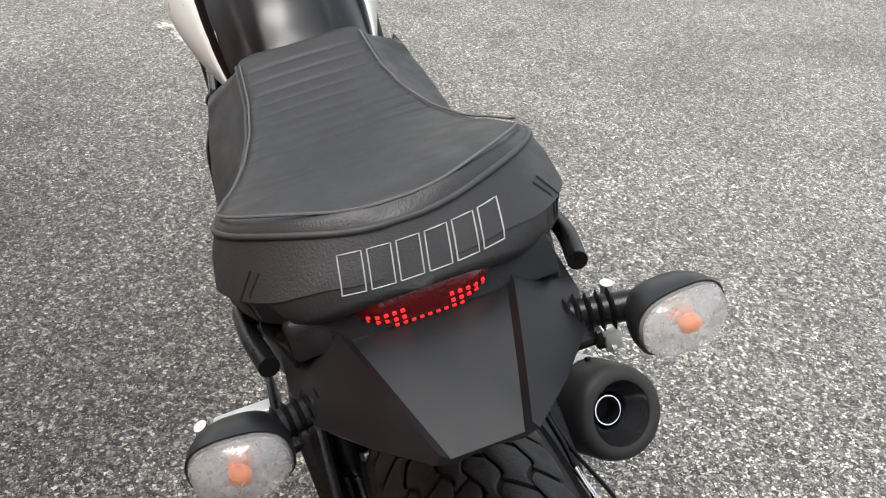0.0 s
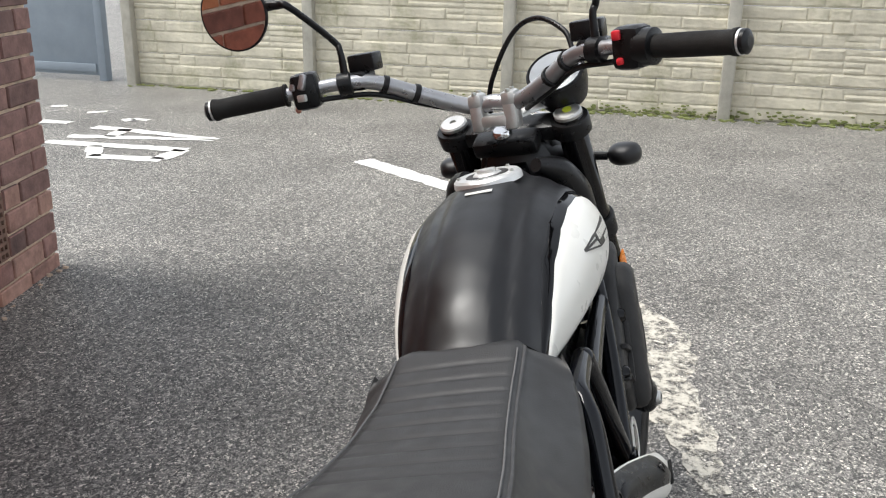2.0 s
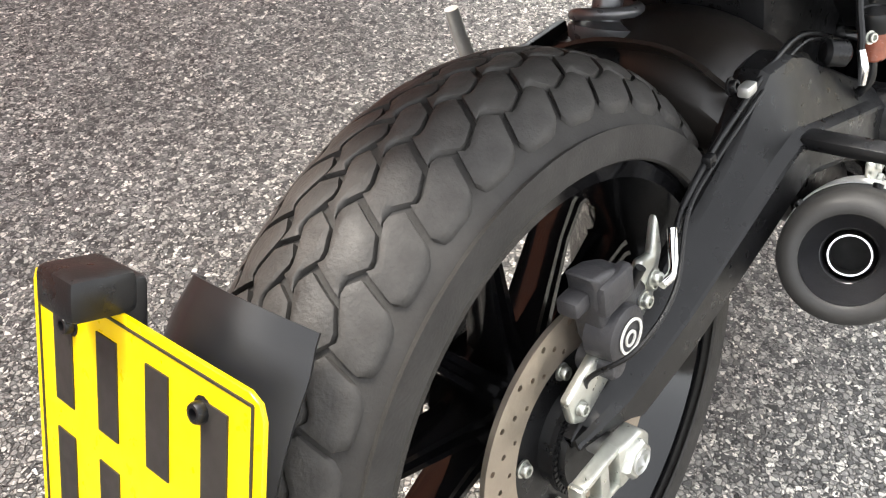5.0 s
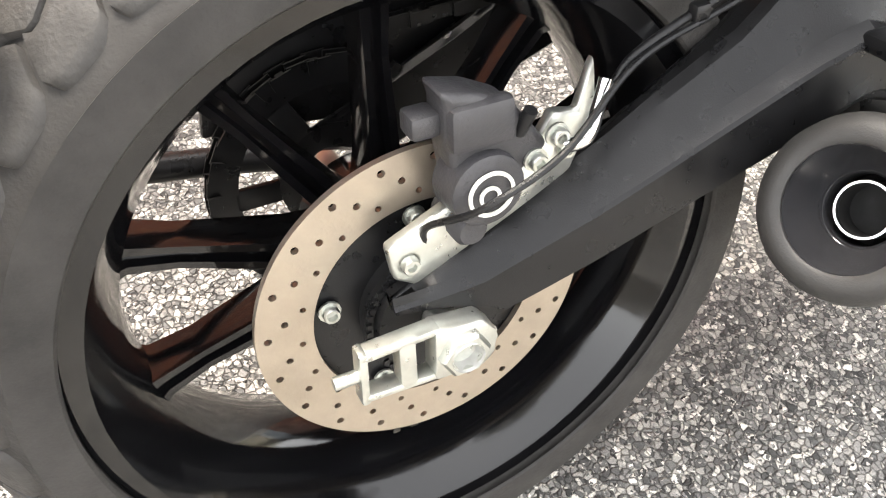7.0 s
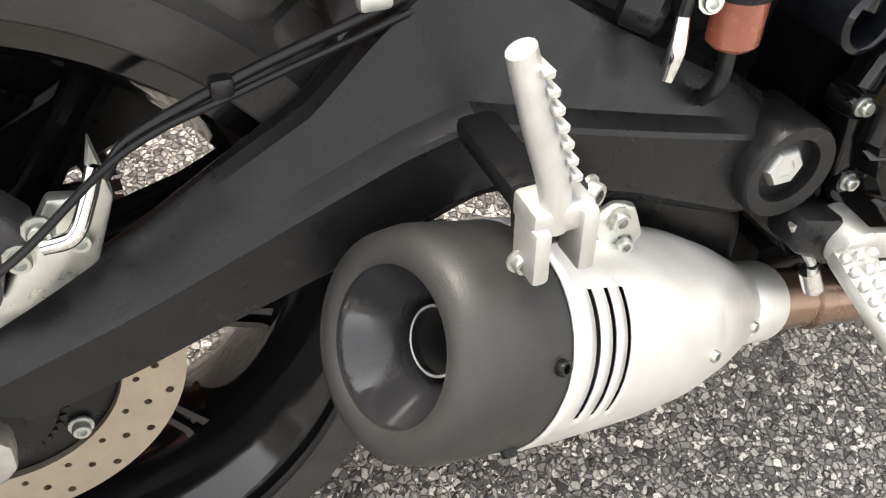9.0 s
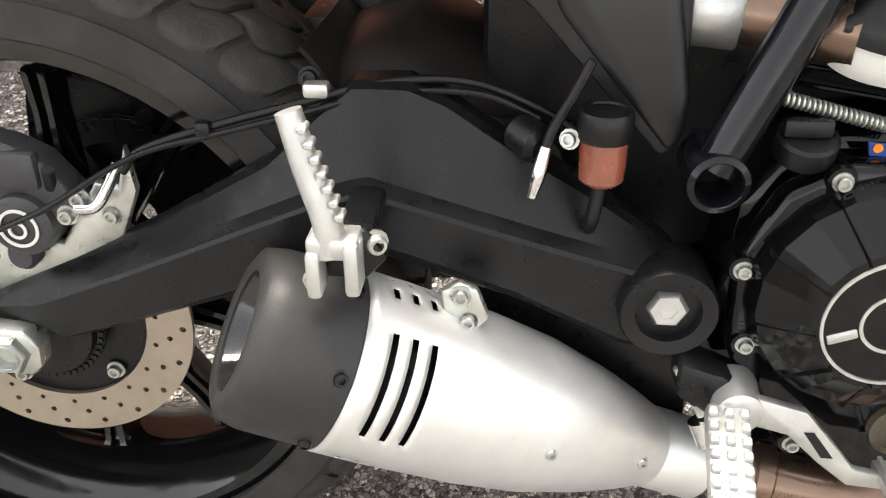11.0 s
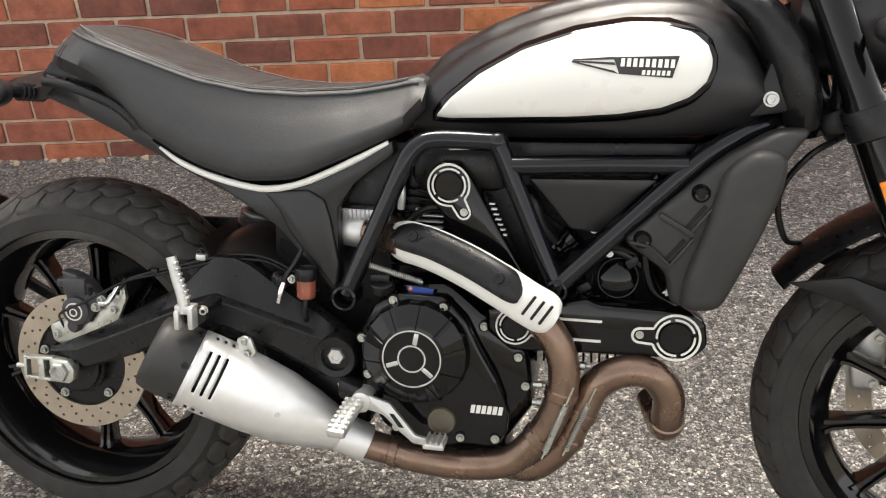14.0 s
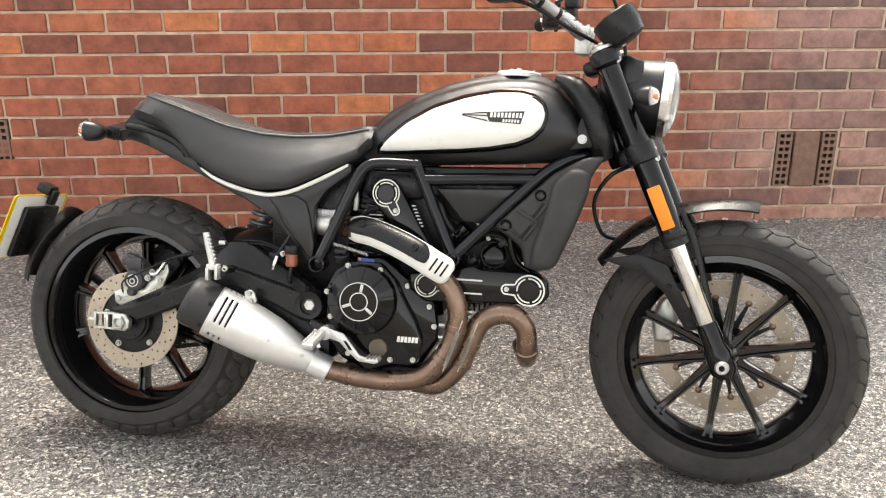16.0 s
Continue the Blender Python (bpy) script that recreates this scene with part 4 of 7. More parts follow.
part("axle", lathe([(0.008, 0.004), (0.0115, 0.016), (0.0115, -0.29)], Matrix.Translation((-0.003, -0.132, 0.3185)) @ turn_y, 20), M_ALU, swing)

# ---- rear caliper ----
b = prism([(0.004, 0.474), (0.004, 0.455), (0.010, 0.414), (0.017, 0.396), (0.037, 0.389), (0.048, 0.413), (0.073, 0.432), (0.048, 0.466), (0.025, 0.478), (0.0, 0.484)], -0.118, -0.088, 0.005, 3)
join(b, lathe([(0.02, 0.006), (0.024, 0.004), (0.026, -0.02)], Matrix.Translation((0.027, -0.121, 0.417)) @ turn_y, 28))
join(b, lathe([(0.009, 0.004), (0.012, 0.0), (0.013, -0.03)], Matrix.Translation((0.018, -0.118, 0.388)) @ turn_y, 20))
join(b, box((-0.004, -0.1, 0.46), (0.02, 0.02, 0.016), 0.004))
join(b, box((0.026, -0.116, 0.459), (0.042, 0.014, 0.03), 0.005))
caliper = part("brake_caliper", b, M_CALIPER, bike, "charcoal grey rear brake caliper", basis=Matrix.Translation((-0.003, 0.002, 0.006)))
part("emblem", join(lathe([(0.0155, 0), (0.0155, 0.0012), (0.0132, 0.0012), (0.0132, 0)], Matrix.Translation((0.027, -0.1282, 0.417)) @ turn_y, 32),
                    lathe([(0.0072, 0), (0.0072, 0.0012), (0.005, 0.0012), (0.005, 0)], Matrix.Translation((0.026, -0.1282, 0.4155)) @ turn_y, 24)), M_WHITE, caliper, "white ring emblem")
b = prism([(-0.034, 0.383), (-0.025, 0.387), (0.008, 0.402), (0.046, 0.395), (0.081, 0.447), (0.098, 0.443), (0.108, 0.477), (0.112, 0.44), (0.095, 0.400), (0.061, 0.378), (-0.010, 0.344), (-0.030, 0.357)], -0.108, -0.098, 0.003)
part("caliper_bracket", b, M_ZINC, caliper, "bare zinc caliper bracket")
for p in ((0.062, -0.12, 0.425), (0.075, -0.122, 0.44), (-0.02, -0.108, 0.368), (0.09, -0.108, 0.42)):
    bolt(p, (0, -1, 0), 0.006, caliper)
part("bleed_nipple", tube([(0.052, -0.115, 0.445), (0.056, -0.122, 0.462)], 0.0045, 10, smooth=False), M_BLACK, caliper)
part("banjo", tube([(0.075, -0.128, 0.435), (0.09, -0.13, 0.438), (0.1, -0.125, 0.452), (0.108, -0.12, 0.468)], 0.0045, 10), M_CHROME, caliper, "chrome brake line elbow")
# brake line and sensor cable along the arm
hose = [(0.108, -0.12, 0.468), (0.125, -0.118, 0.485), (0.18, -0.113, 0.503), (0.24, -0.112, 0.52), (0.3, -0.112, 0.536), (0.36, -0.11, 0.535), (0.42, -0.115, 0.51), (0.45, -0.12, 0.49)]
part("brake_hose", tube(hose, 0.003, 10, 8), M_BLACK, bike)
part("sensor_cable", tube([(-0.006, -0.1, 0.37), (-0.012, -0.11, 0.40), (0.01, -0.14, 0.425), (0.06, -0.145, 0.45), (0.12, -0.124, 0.482), (0.18, -0.118, 0.498), (0.24, -0.117, 0.514), (0.3, -0.117, 0.53), (0.36, -0.115, 0.53), (0.4, -0.118, 0.515)], 0.0023, 8, 8), M_BLACK, bike)
part("hose_clip", box((0.25, -0.11, 0.529), (0.018, 0.012, 0.011), 0.003), M_ALU, bike)
part("cable_clip", box((0.17, -0.116, 0.501), (0.012, 0.01, 0.012), 0.003), M_BLACK, bike)

# ---- passenger pegs ----
def peg(side):
    b = box((0.289, -0.188, 0.47), (0.024, 0.085, 0.014), 0.005)
    join(b, prism([(0.27, 0.488), (0.302, 0.49), (0.314, 0.472), (0.3, 0.456), (0.272, 0.458)], -0.236, -0.222, 0.004, 2))
    mount = part("peg_mount", flip(b) if side > 0 else b, M_BLACK, bike)
    pts = [(0.283, -0.244, 0.478), (0.281, -0.243, 0.5), (0.272, -0.242, 0.53), (0.264, -0.24, 0.562)]
    b = tube(pts, [0.009, 0.0092, 0.0085, 0.008], 14, 5, flat=0.75)
    for at, size in (((0.273, -0.243, 0.468), (0.009, 0.022, 0.03)), ((0.295, -0.243, 0.472), (0.009, 0.022, 0.034)), ((0.284, -0.24, 0.484), (0.03, 0.022, 0.014))):
        lug = box(at, size, 0.003)
        part("peg_lug", flip(lug) if side > 0 else lug, M_ALU, mount)
    pg = part("passenger_peg", flip(b) if side > 0 else b, M_ALU, mount, "folded serrated passenger footpeg")
    tooth = None
    for k in range(7):
        z = 0.503 + 0.0085 * k
        m = Matrix.Translation((0.29 - (z - 0.5) * 0.33, 0.243 * side, z))
        if tooth is None:
            tooth = part("peg_tooth", box((0, 0, 0), (0.005, 0.012, 0.0042), 0.001, seg=1), M_ALU, mount, basis=m)
        else:
            ob = new("peg_tooth", tooth.data)
            ob.parent, ob.matrix_basis = mount, m
    if side < 0:
        bolt((0.306, -0.232, 0.48), (0.5, -1, 0), 0.006, mount)
        bolt((0.27, -0.24, 0.458), (0, -1, 0), 0.005, mount)


peg(-1)
peg(1)

# ---- silencer ----
MA = Vector((0.211, -0.22, 0.407))
MB = MA + 0.37 * Vector((0.862, 0.238, -0.447))
mdir = (MB - MA).normalized()
mm = aim(MA, mdir)
b = lathe([(0.0395, 0.02), (0.0398, 0.002), (0.042, 0.0005), (0.048, 0.0), (0.056, 0.004), (0.0595, 0.018), (0.061, 0.07), (0.056, 0.07)], mm, 48, open_ends=True)
silencer = part("silencer_end_cap", b, M_CAP, bike, "matt black silencer end cap", angle=50)
part("tail_pipe_dish", lathe([(0.023, 0.075), (0.023, 0.031), (0.025, 0.027), (0.0385, 0.008), (0.0398, 0.004)], mm, 48, open_ends=True), M_DISH, silencer, "gloss black flared tail pipe dish")
part("tail_pipe_bore", lathe([(0.0001, 0.095), (0.0172, 0.095), (0.0172, 0.036), (0.0182, 0.036), (0.0182, 0.06), (0.0258, 0.06)], mm, 32), M_DARK, silencer)
part("tail_pipe_rim", lathe([(0.0171, 0.038), (0.0171, 0.033), (0.0185, 0.033), (0.0185, 0.038)], mm, 40), M_CHROME, silencer, "bright steel tail pipe rim")


def can_r(s):
    return 0.935 * lerp([0.066, 0.1, 0.17, 0.22, 0.27, 0.3, 0.322, 0.33], [0.066, 0.0665, 0.065, 0.0605, 0.05, 0.041, 0.033, 0.031], s)


b = bmesh.new()
ss = [0.066] + [0.074 + 0.0045 * k for k in range(14)] + list(np.linspace(0.145, 0.33, 24))
seg = 72
grid = [[b.verts.new(mm @ Vector((can_r(s) * math.cos(a), can_r(s) * math.sin(a), s))) for a in np.linspace(0, math.tau, seg, endpoint=False)] for s in ss]
slot_rows = (3, 6, 9)
wy = [math.degrees(a) for a in np.linspace(0, math.tau, seg, endpoint=False)]
inv = mm.to_3x3().inverted()
side = inv @ Vector((0.0, -1, 0.55))
a_side = math.degrees(math.atan2(side.y, side.x)) % 360
for i in range(len(ss) - 1):
    for j in range(seg):
        d = (wy[j] + 2.5 - a_side + 180) % 360 - 180
        if i in slot_rows and (abs(d) < 33 or 60 < abs(d) < 70 or 78 < abs(d) < 82):
            continue
        b.faces.new((grid[i][j], grid[i][(j + 1) % seg], grid[i + 1][(j + 1) % seg], grid[i + 1][j]))
can = part("silencer_can", b, M_SILVER, silencer, "brushed aluminium silencer with cut slots", angle=40)
mod = can.modifiers.new("thickness", "SOLIDIFY")
mod.thickness, mod.offset = 0.0012, 0
part("inner_can", lathe([(0.052, 0.066), (0.052, 0.16), (0.042, 0.2)], mm, 40, open_ends=True), M_BLACK, silencer)
part("collar", lathe([(0.0305, 0.325), (0.0315, 0.327), (0.0315, 0.372), (0.028, 0.374)], mm, 40), M_SILVER, silencer)
for deg in (55, -55, 120, -120, 0):
    a = radians(a_side + deg)
    p = mm @ Vector((0.0603 * math.cos(a), 0.0603 * math.sin(a), 0.058))
    q = mm @ Vector((0, 0, 0.058))
    bolt(p, p - q, 0.0045, silencer, M_BLACK)
for deg, s in ((8, 0.3), (12, 0.215)):
    a = radians(a_side + deg)
    p = mm @ Vector((can_r(s) * math.cos(a), can_r(s) * math.sin(a), s))
    bolt(p, p - mm @ Vector((0, 0, s)), 0.004, silencer)
b = prism([(0.34, 0.424), (0.352, 0.43), (0.364, 0.426), (0.372, 0.404), (0.362, 0.392), (0.35, 0.394), (0.342, 0.408)], -0.192, -0.184, 0.003)
part("silencer_hanger", b, M_ZINC, bike, "bare zinc silencer hanger plate")
bolt((0.353, -0.192, 0.421), (0, -1, 0), 0.0055, silencer)
bolt((0.358, -0.192, 0.402), (0, -1, 0), 0.005, silencer)

part("exhaust_box", prism([(0.335, 0.41), (0.4, 0.4), (0.47, 0.36), (0.53, 0.31), (0.53, 0.25), (0.45, 0.262), (0.37, 0.32)], -0.11, 0.05, 0.014, 2), M_BLACK, bike, "black exhaust collector box under the swingarm")

# ---- exhaust pipes ----
rear_pipe = [(0.53, -0.134, 0.242), (0.57, -0.137, 0.236), (0.63, -0.145, 0.23), (0.7, -0.15, 0.231), (0.77, -0.152, 0.248), (0.822, -0.155, 0.31), (0.844, -0.158, 0.385), (0.832, -0.158, 0.445), (0.79, -0.152, 0.492), (0.74, -0.145, 0.522),
             (0.68, -0.132, 0.55), (0.62, -0.112, 0.572), (0.575, -0.09, 0.583), (0.55, -0.05, 0.59)]
ex = part("exhaust_pipe", tube(rear_pipe, 0.0238, 20, 8), M_EXH, bike, "bronze heat tinted exhaust pipe", angle=60)
front_pipe = [(0.74, -0.11, 0.222), (0.8, -0.12, 0.225), (0.846, -0.128, 0.27), (0.872, -0.132, 0.33), (0.894, -0.134, 0.378), (0.932, -0.134, 0.402), (0.974, -0.132, 0.4), (1.0, -0.126, 0.368), (1.003, -0.112, 0.325), (1.003, -0.085, 0.298), (0.998, -0.045, 0.293), (0.985, 0.0, 0.31)]
ex2 = part("exhaust_pipe", tube(front_pipe, 0.0245, 20, 8), M_EXH, bike, "bronze heat tinted exhaust pipe", angle=60)


def band(pts, k, r, parent):
    c = spline(pts, 8)
    d = (c[k + 1] - c[k - 1])
    part("pipe_band", lathe([(r, -0.008), (r + 0.0025, -0.006), (r + 0.0025, 0.006), (r, 0.008)], aim(c[k], d), 28), M_EXH, parent)


for k in (10, 38, 46):
    band(rear_pipe, k, 0.0238, ex)
for k in (18, 24, 66):
    band(front_pipe, k, 0.0245, ex2)


def spring(p0, p1, r, wire, turns, material, parent, name="spring", seg=8):
    p0, p1 = Vector(p0), Vector(p1)
    m = aim(p0, p1 - p0)
    L = (p1 - p0).length
    pts = [m @ Vector((r * math.cos(a), r * math.sin(a), L * t)) for t, a in ((k / (turns * 10), k * math.tau / 10) for k in range(turns * 10 + 1))]
    return part(name, tube(pts, wire, seg, smooth=False), material, parent)


for q0, q1 in (((0.85, -0.186, 0.362), (0.822, -0.182, 0.28)), ((0.882, -0.162, 0.355), (0.853, -0.156, 0.276))):
    spring(q0, q1, 0.0045, 0.0011, 22, M_ZINC, ex, seg=5)
    v = (Vector(q1) - Vector(q0)).normalized()
    part("spring_hook", tube([Vector(q0) - v * 0.03, q0], 0.0015, 8, smooth=False), M_ZINC, ex)
    part("spring_hook", tube([q1, Vector(q1) + v * 0.012], 0.0015, 8, smooth=False), M_ZINC, ex)
spring((0.541, -0.15, 0.545), (0.624, -0.15, 0.524), 0.004, 0.0011, 26, M_ZINC, ex, seg=5)

# ---- heat shield ----
hs = spline([(0.567, -0.119, 0.584), (0.63, -0.14, 0.577), (0.69, -0.158, 0.559), (0.745, -0.178, 0.537), (0.79, -0.184, 0.513), (0.83, -0.184, 0.493)], 12)


def shield_ring(c, t, half, bulge, a0=-1.25, a1=1.25, n=13, lift=0.0):
    n_out = Vector((0, -1, 0.15)).normalized()
    across = t.cross(n_out).normalized()
    return [c + across * (half * math.sin(a)) + n_out * ((bulge + lift) * math.cos(a)) for a in np.linspace(a0, a1, n)]


def shield(i0, i1, half, bulge, lift, name, material, parent, label, taper=True, lo=-1.25, hi=1.25):
    rings = []
    for i in range(i0, i1 + 1):
        t = (hs[min(i + 1, len(hs) - 1)] - hs[max(i - 1, 0)]).normalized()
        f = 0.4 + 0.6 * math.sqrt(1 - (1 - min(1, min(i - i0, i1 - i) / 7)) ** 2) if taper else 1
        outer = shield_ring(hs[i], t, half * f, bulge, lo, hi, lift=lift)
        inner = shield_ring(hs[i], t, half * f - 0.003, bulge - 0.003, lo, hi, lift=lift)
        rings.append(outer + inner[::-1])
    return part(name, loft(rings), material, parent, label, angle=45)


heat = shield(0, len(hs) - 1, 0.034, 0.022, 0.0, "heat_shield", M_WHITE, bike, "white painted exhaust heat shield with black insert")
shield(1, len(hs) - 17, 0.033, 0.022, 0.0045, "shield_insert", M_BLACK, heat, "satin black shield insert", lo=-1.18, hi=0.42)
shield(9, len(hs) - 25, 0.033, 0.022, 0.0078, "shield_panel", M_BLACK, heat, "", lo=-0.62, hi=0.0)
# slots are solid dark bars, their inner shade put into the colour
for k in range(3):
    i = len(hs) - 13 + k * 3.7
    c = hs[int(i)].lerp(hs[min(int(i) + 1, len(hs) - 1)], i % 1)
    part("shield_slot", box((0, 0, 0), (0.0042, 0.003, 0.034), 0.001, Matrix.Translation(c + Vector((0, -0.0225, 0.004))) @ Matrix.Rotation(radians(33), 4, "Y")), M_DARK, heat)
for i in (8, 36):
    c = hs[i]
    part("shield_screw", lathe([(0.004, 0.001), (0.004, 0.003), (0.0075, 0.003), (0.0085, 0)], aim(c + Vector((0, -0.0235, 0.016)), (0, -1, 0.35)), 16), M_BLACK, heat)

# ---- engine ----
case = [(0.52, 0.33), (0.535, 0.46), (0.57, 0.512), (0.66, 0.52), (0.72, 0.47), (0.79, 0.42), (0.8, 0.33), (0.76, 0.268), (0.62, 0.245), (0.56, 0.27)]
engine = part("engine", prism(case, -0.128, 0.13, 0.012, 2), M_GLOSS, bike, "gloss black air-cooled v-twin engine")
cover = [(0.533, 0.37), (0.53, 0.44), (0.552, 0.487), (0.585, 0.508), (0.66, 0.508), (0.695, 0.472), (0.715, 0.43), (0.745, 0.38), (0.765, 0.33), (0.762, 0.295), (0.74, 0.272), (0.69, 0.272), (0.635, 0.254), (0.588, 0.29), (0.555, 0.325)]
part("clutch_cover", prism(cover, -0.166, -0.145, 0.006, 3), M_GLOSS, engine, "gloss black engine side cover")
AC = Vector((0.62, -0.166, 0.42))
b = lathe([(0.04, 0.036), (0.044, 0.038), (0.05, 0.037), (0.079, 0.018), (0.083, 0.004), (0.084, -0.004)], Matrix.Translation(AC) @ Matrix.Rotation(radians(12), 4, "Y") @ turn_y, 20)
part("alternator_cover", b, M_GLOSS, engine, "faceted gloss black alternator cover", angle=3)
for k in range(10):
    m = Matrix.Translation(AC) @ Matrix.Rotation(-radians(k * 36 + 12), 4, "Y")
    b = loft([[m @ Vector(q) for q in ring] for ring in ([(0.047, -0.036, -0.002), (0.047, -0.0412, 0), (0.047, -0.036, 0.002)], [(0.083, -0.009, -0.003), (0.083, -0.0165, 0), (0.083, -0.009, 0.003)])])
    part("cover_rib", b, M_GLOSS, engine)
part("cover_ring", lathe([(0.0428, 0.0375), (0.0428, 0.0392), (0.0448, 0.0392), (0.0448, 0.0375)], Matrix.Translation(AC) @ turn_y, 60), M_ALU, engine, "bright machined cover ring")
part("cover_well", lathe([(0.0001, 0.03), (0.0425, 0.03), (0.0425, 0.0375)], Matrix.Translation(AC) @ turn_y, 48), M_GLOSS, engine)
part("inner_ring", lathe([(0.0192, 0.031), (0.0192, 0.0385), (0.0215, 0.0385), (0.0215, 0.031)], Matrix.Translation(AC) @ turn_y, 48), M_ALU, engine)
part("centre_boss", lathe([(0.0001, 0.036), (0.015, 0.036), (0.0188, 0.033), (0.0188, 0.028)], Matrix.Translation(AC) @ turn_y, 40), M_BLACK, engine)
for k in range(3):
    a = radians(80 + 120 * k)
    part("ring_spoke", box((0.0315, -0.034, 0), (0.019, 0.009, 0.0075), 0.0015, Matrix.Translation(AC) @ Matrix.Rotation(-a, 4, "Y")), M_ALU, engine)
for x, z in ((0.583, 0.498), (0.66, 0.492), (0.534, 0.434), (0.544, 0.376), (0.691, 0.284), (0.59, 0.292), (0.745, 0.287)):
    part("screw_boss", lathe([(0.009, 0.0), (0.0105, -0.004), (0.012, -0.02)], Matrix.Translation((x, -0.168, z)) @ turn_y, 16), M_GLOSS, engine)
    bolt((x, -0.169, z), (0, -1, 0), 0.0049, engine)
for x, z in ((0.718, 0.454), (0.772, 0.408), (0.785, 0.362)):
    part("screw_boss", lathe([(0.009, 0.0), (0.0105, -0.004), (0.012, -0.02)], Matrix.Translation((x, -0.129, z)) @ turn_y, 16), M_GLOSS, engine)
    bolt((x, -0.13, z), (0, -1, 0), 0.0049, engine)
part("oil_window", lathe([(0.0001, 0.002), (0.016, 0.002), (0.016, 0.004), (0.021, 0.004), (0.023, -0.004)], Matrix.Translation((0.661, -0.167, 0.309)) @ turn_y, 28), M_OILGLASS, engine, "round oil level window")
for k in range(6):
    x = 0.705 + 0.0085 * k
    part("badge_stroke", prism([(x, 0.327), (x + 0.0065, 0.327), (x + 0.0085, 0.34), (x + 0.002, 0.34)], -0.1675, -0.1665, 0), M_WHITE, engine, "white printed badge stroke")
part("oil_filler_cap", join(lathe([(0.018, 0.0), (0.019, 0.004), (0.019, 0.014), (0.017, 0.016)], aim((0.562, -0.15, 0.508), (0, -0.35, 1)), 24), box((0.56, -0.156, 0.528), (0.03, 0.01, 0.012), 0.003)), M_BLACK, engine)
part("sticker", prism([(0.6, 0.517), (0.642, 0.514), (0.64, 0.506), (0.602, 0.508)], -0.15, -0.148, 0.0004, 1), M_BLUE, engine, "blue oil sticker with orange mark")
part("sticker_mark", lathe([(0.0001, 0.0012), (0.003, 0.0012), (0.003, 0)], Matrix.Translation((0.606, -0.1503, 0.5135)) @ turn_y, 16), M_ORANGE, engine)


def fins(p, d, w, h, n, step, name):
    """A finned barrel along d."""
    m = aim(p, d)
    core = part(name, box((0, 0, n * step / 2), (w * 0.72, h * 0.72, n * step), 0.01, m), M_GLOSS, engine)
    fin = part("fin", box((0, 0, 0), (w, h, step * 0.3), 0.001, seg=1), M_GLOSS, core, basis=m)
    for k in range(1, n):
        ob = new("fin", fin.data)
        ob.parent, ob.matrix_basis = core, m @ Matrix.Translation((0, 0, k * step))


fins((0.63, 0, 0.52), (0.16, 0, 1), 0.15, 0.15, 11, 0.0125, "rear_cylinder")
fins((0.78, 0, 0.455), (1, 0, 0.05), 0.13, 0.15, 12, 0.0125, "front_cylinder")
for k in range(5):
    part("bright_fin", box((0.622, -0.09, 0.588 + 0.0092 * k), (0.044, 0.012, 0.0025), 0.0006, seg=1), M_SILVER, engine, "bare machined fin edge")
for k in range(7):
    part("bright_fin", box((0.721 + 0.0034 * k, -0.105, 0.642 - 0.0078 * k), (0.009, 0.008, 0.0028), 0.0006, seg=1), M_SILVER, engine, "bare machined fin tip")
part("head_cover", box((0.665, 0, 0.69), (0.15, 0.17, 0.07), 0.018, Matrix()), M_BLACK, engine)
# timing belt covers
b = prism([(0.622, 0.65), (0.622, 0.685), (0.64, 0.703), (0.668, 0.703), (0.688, 0.685), (0.74, 0.595), (0.782, 0.53), (0.77, 0.49), (0.72, 0.52), (0.665, 0.6)], -0.116, -0.07, 0.006, 3)
part("belt_cover", b, M_GLOSS, engine, "black timing belt cover")
b = prism([(0.72, 0.485), (0.78, 0.5), (0.83, 0.503), (0.87, 0.512), (0.89, 0.503), (1.02, 0.502), (1.045, 0.485), (1.05, 0.45), (1.03, 0.428), (0.9, 0.425), (0.76, 0.42), (0.72, 0.45)], -0.135, -0.08, 0.008, 3)
part("belt_cover", b, M_GLOSS, engine, "black lower timing belt cover")


def pulley_cap(c, r, leg, name):
    """A round cap inside a pale keyhole outline that runs out round its screw."""
    m = Matrix.Translation(c) @ turn_y
    cap = part(name, lathe([(0.0001, 0.004), (r * 0.6, 0.004), (r * 0.64, 0.002), (r * 0.64, -0.01)], m, 32), M_GLOSS, engine)
    d = Vector(leg).normalized()
    s = Vector((-d.z, 0, d.x))
    rim, gap = Vector(c) + Vector((0, -0.002, 0)), 0.36
    arc = [rim + (d * math.cos(a) + s * math.sin(a)) * r * 0.95 for a in np.linspace(gap, math.tau - gap, 44)]
    end = [rim + d * r * 1.42 + (d * math.cos(a) + s * math.sin(a)) * r * 0.3 for a in np.linspace(-math.pi / 2, math.pi / 2, 12)]
    part(name + "_outline", tube(arc + end + [arc[0]], r * 0.055, 8, smooth=False), M_WHITE, engine, "pale keyhole outline on the belt cover")
    for k in range(4):
        a0 = k * math.pi / 2 + 0.35
        q = [rim + (d * math.cos(a) + s * math.sin(a)) * r * 0.75 for a in np.linspace(a0, a0 + 1.32, 12)]
        part(name + "_ring", tube(q, r * 0.05, 8, smooth=False), M_WHITE, engine)
    bolt(Vector(c) + d * r * 1.42, (0, -1, 0), 0.0045, engine)


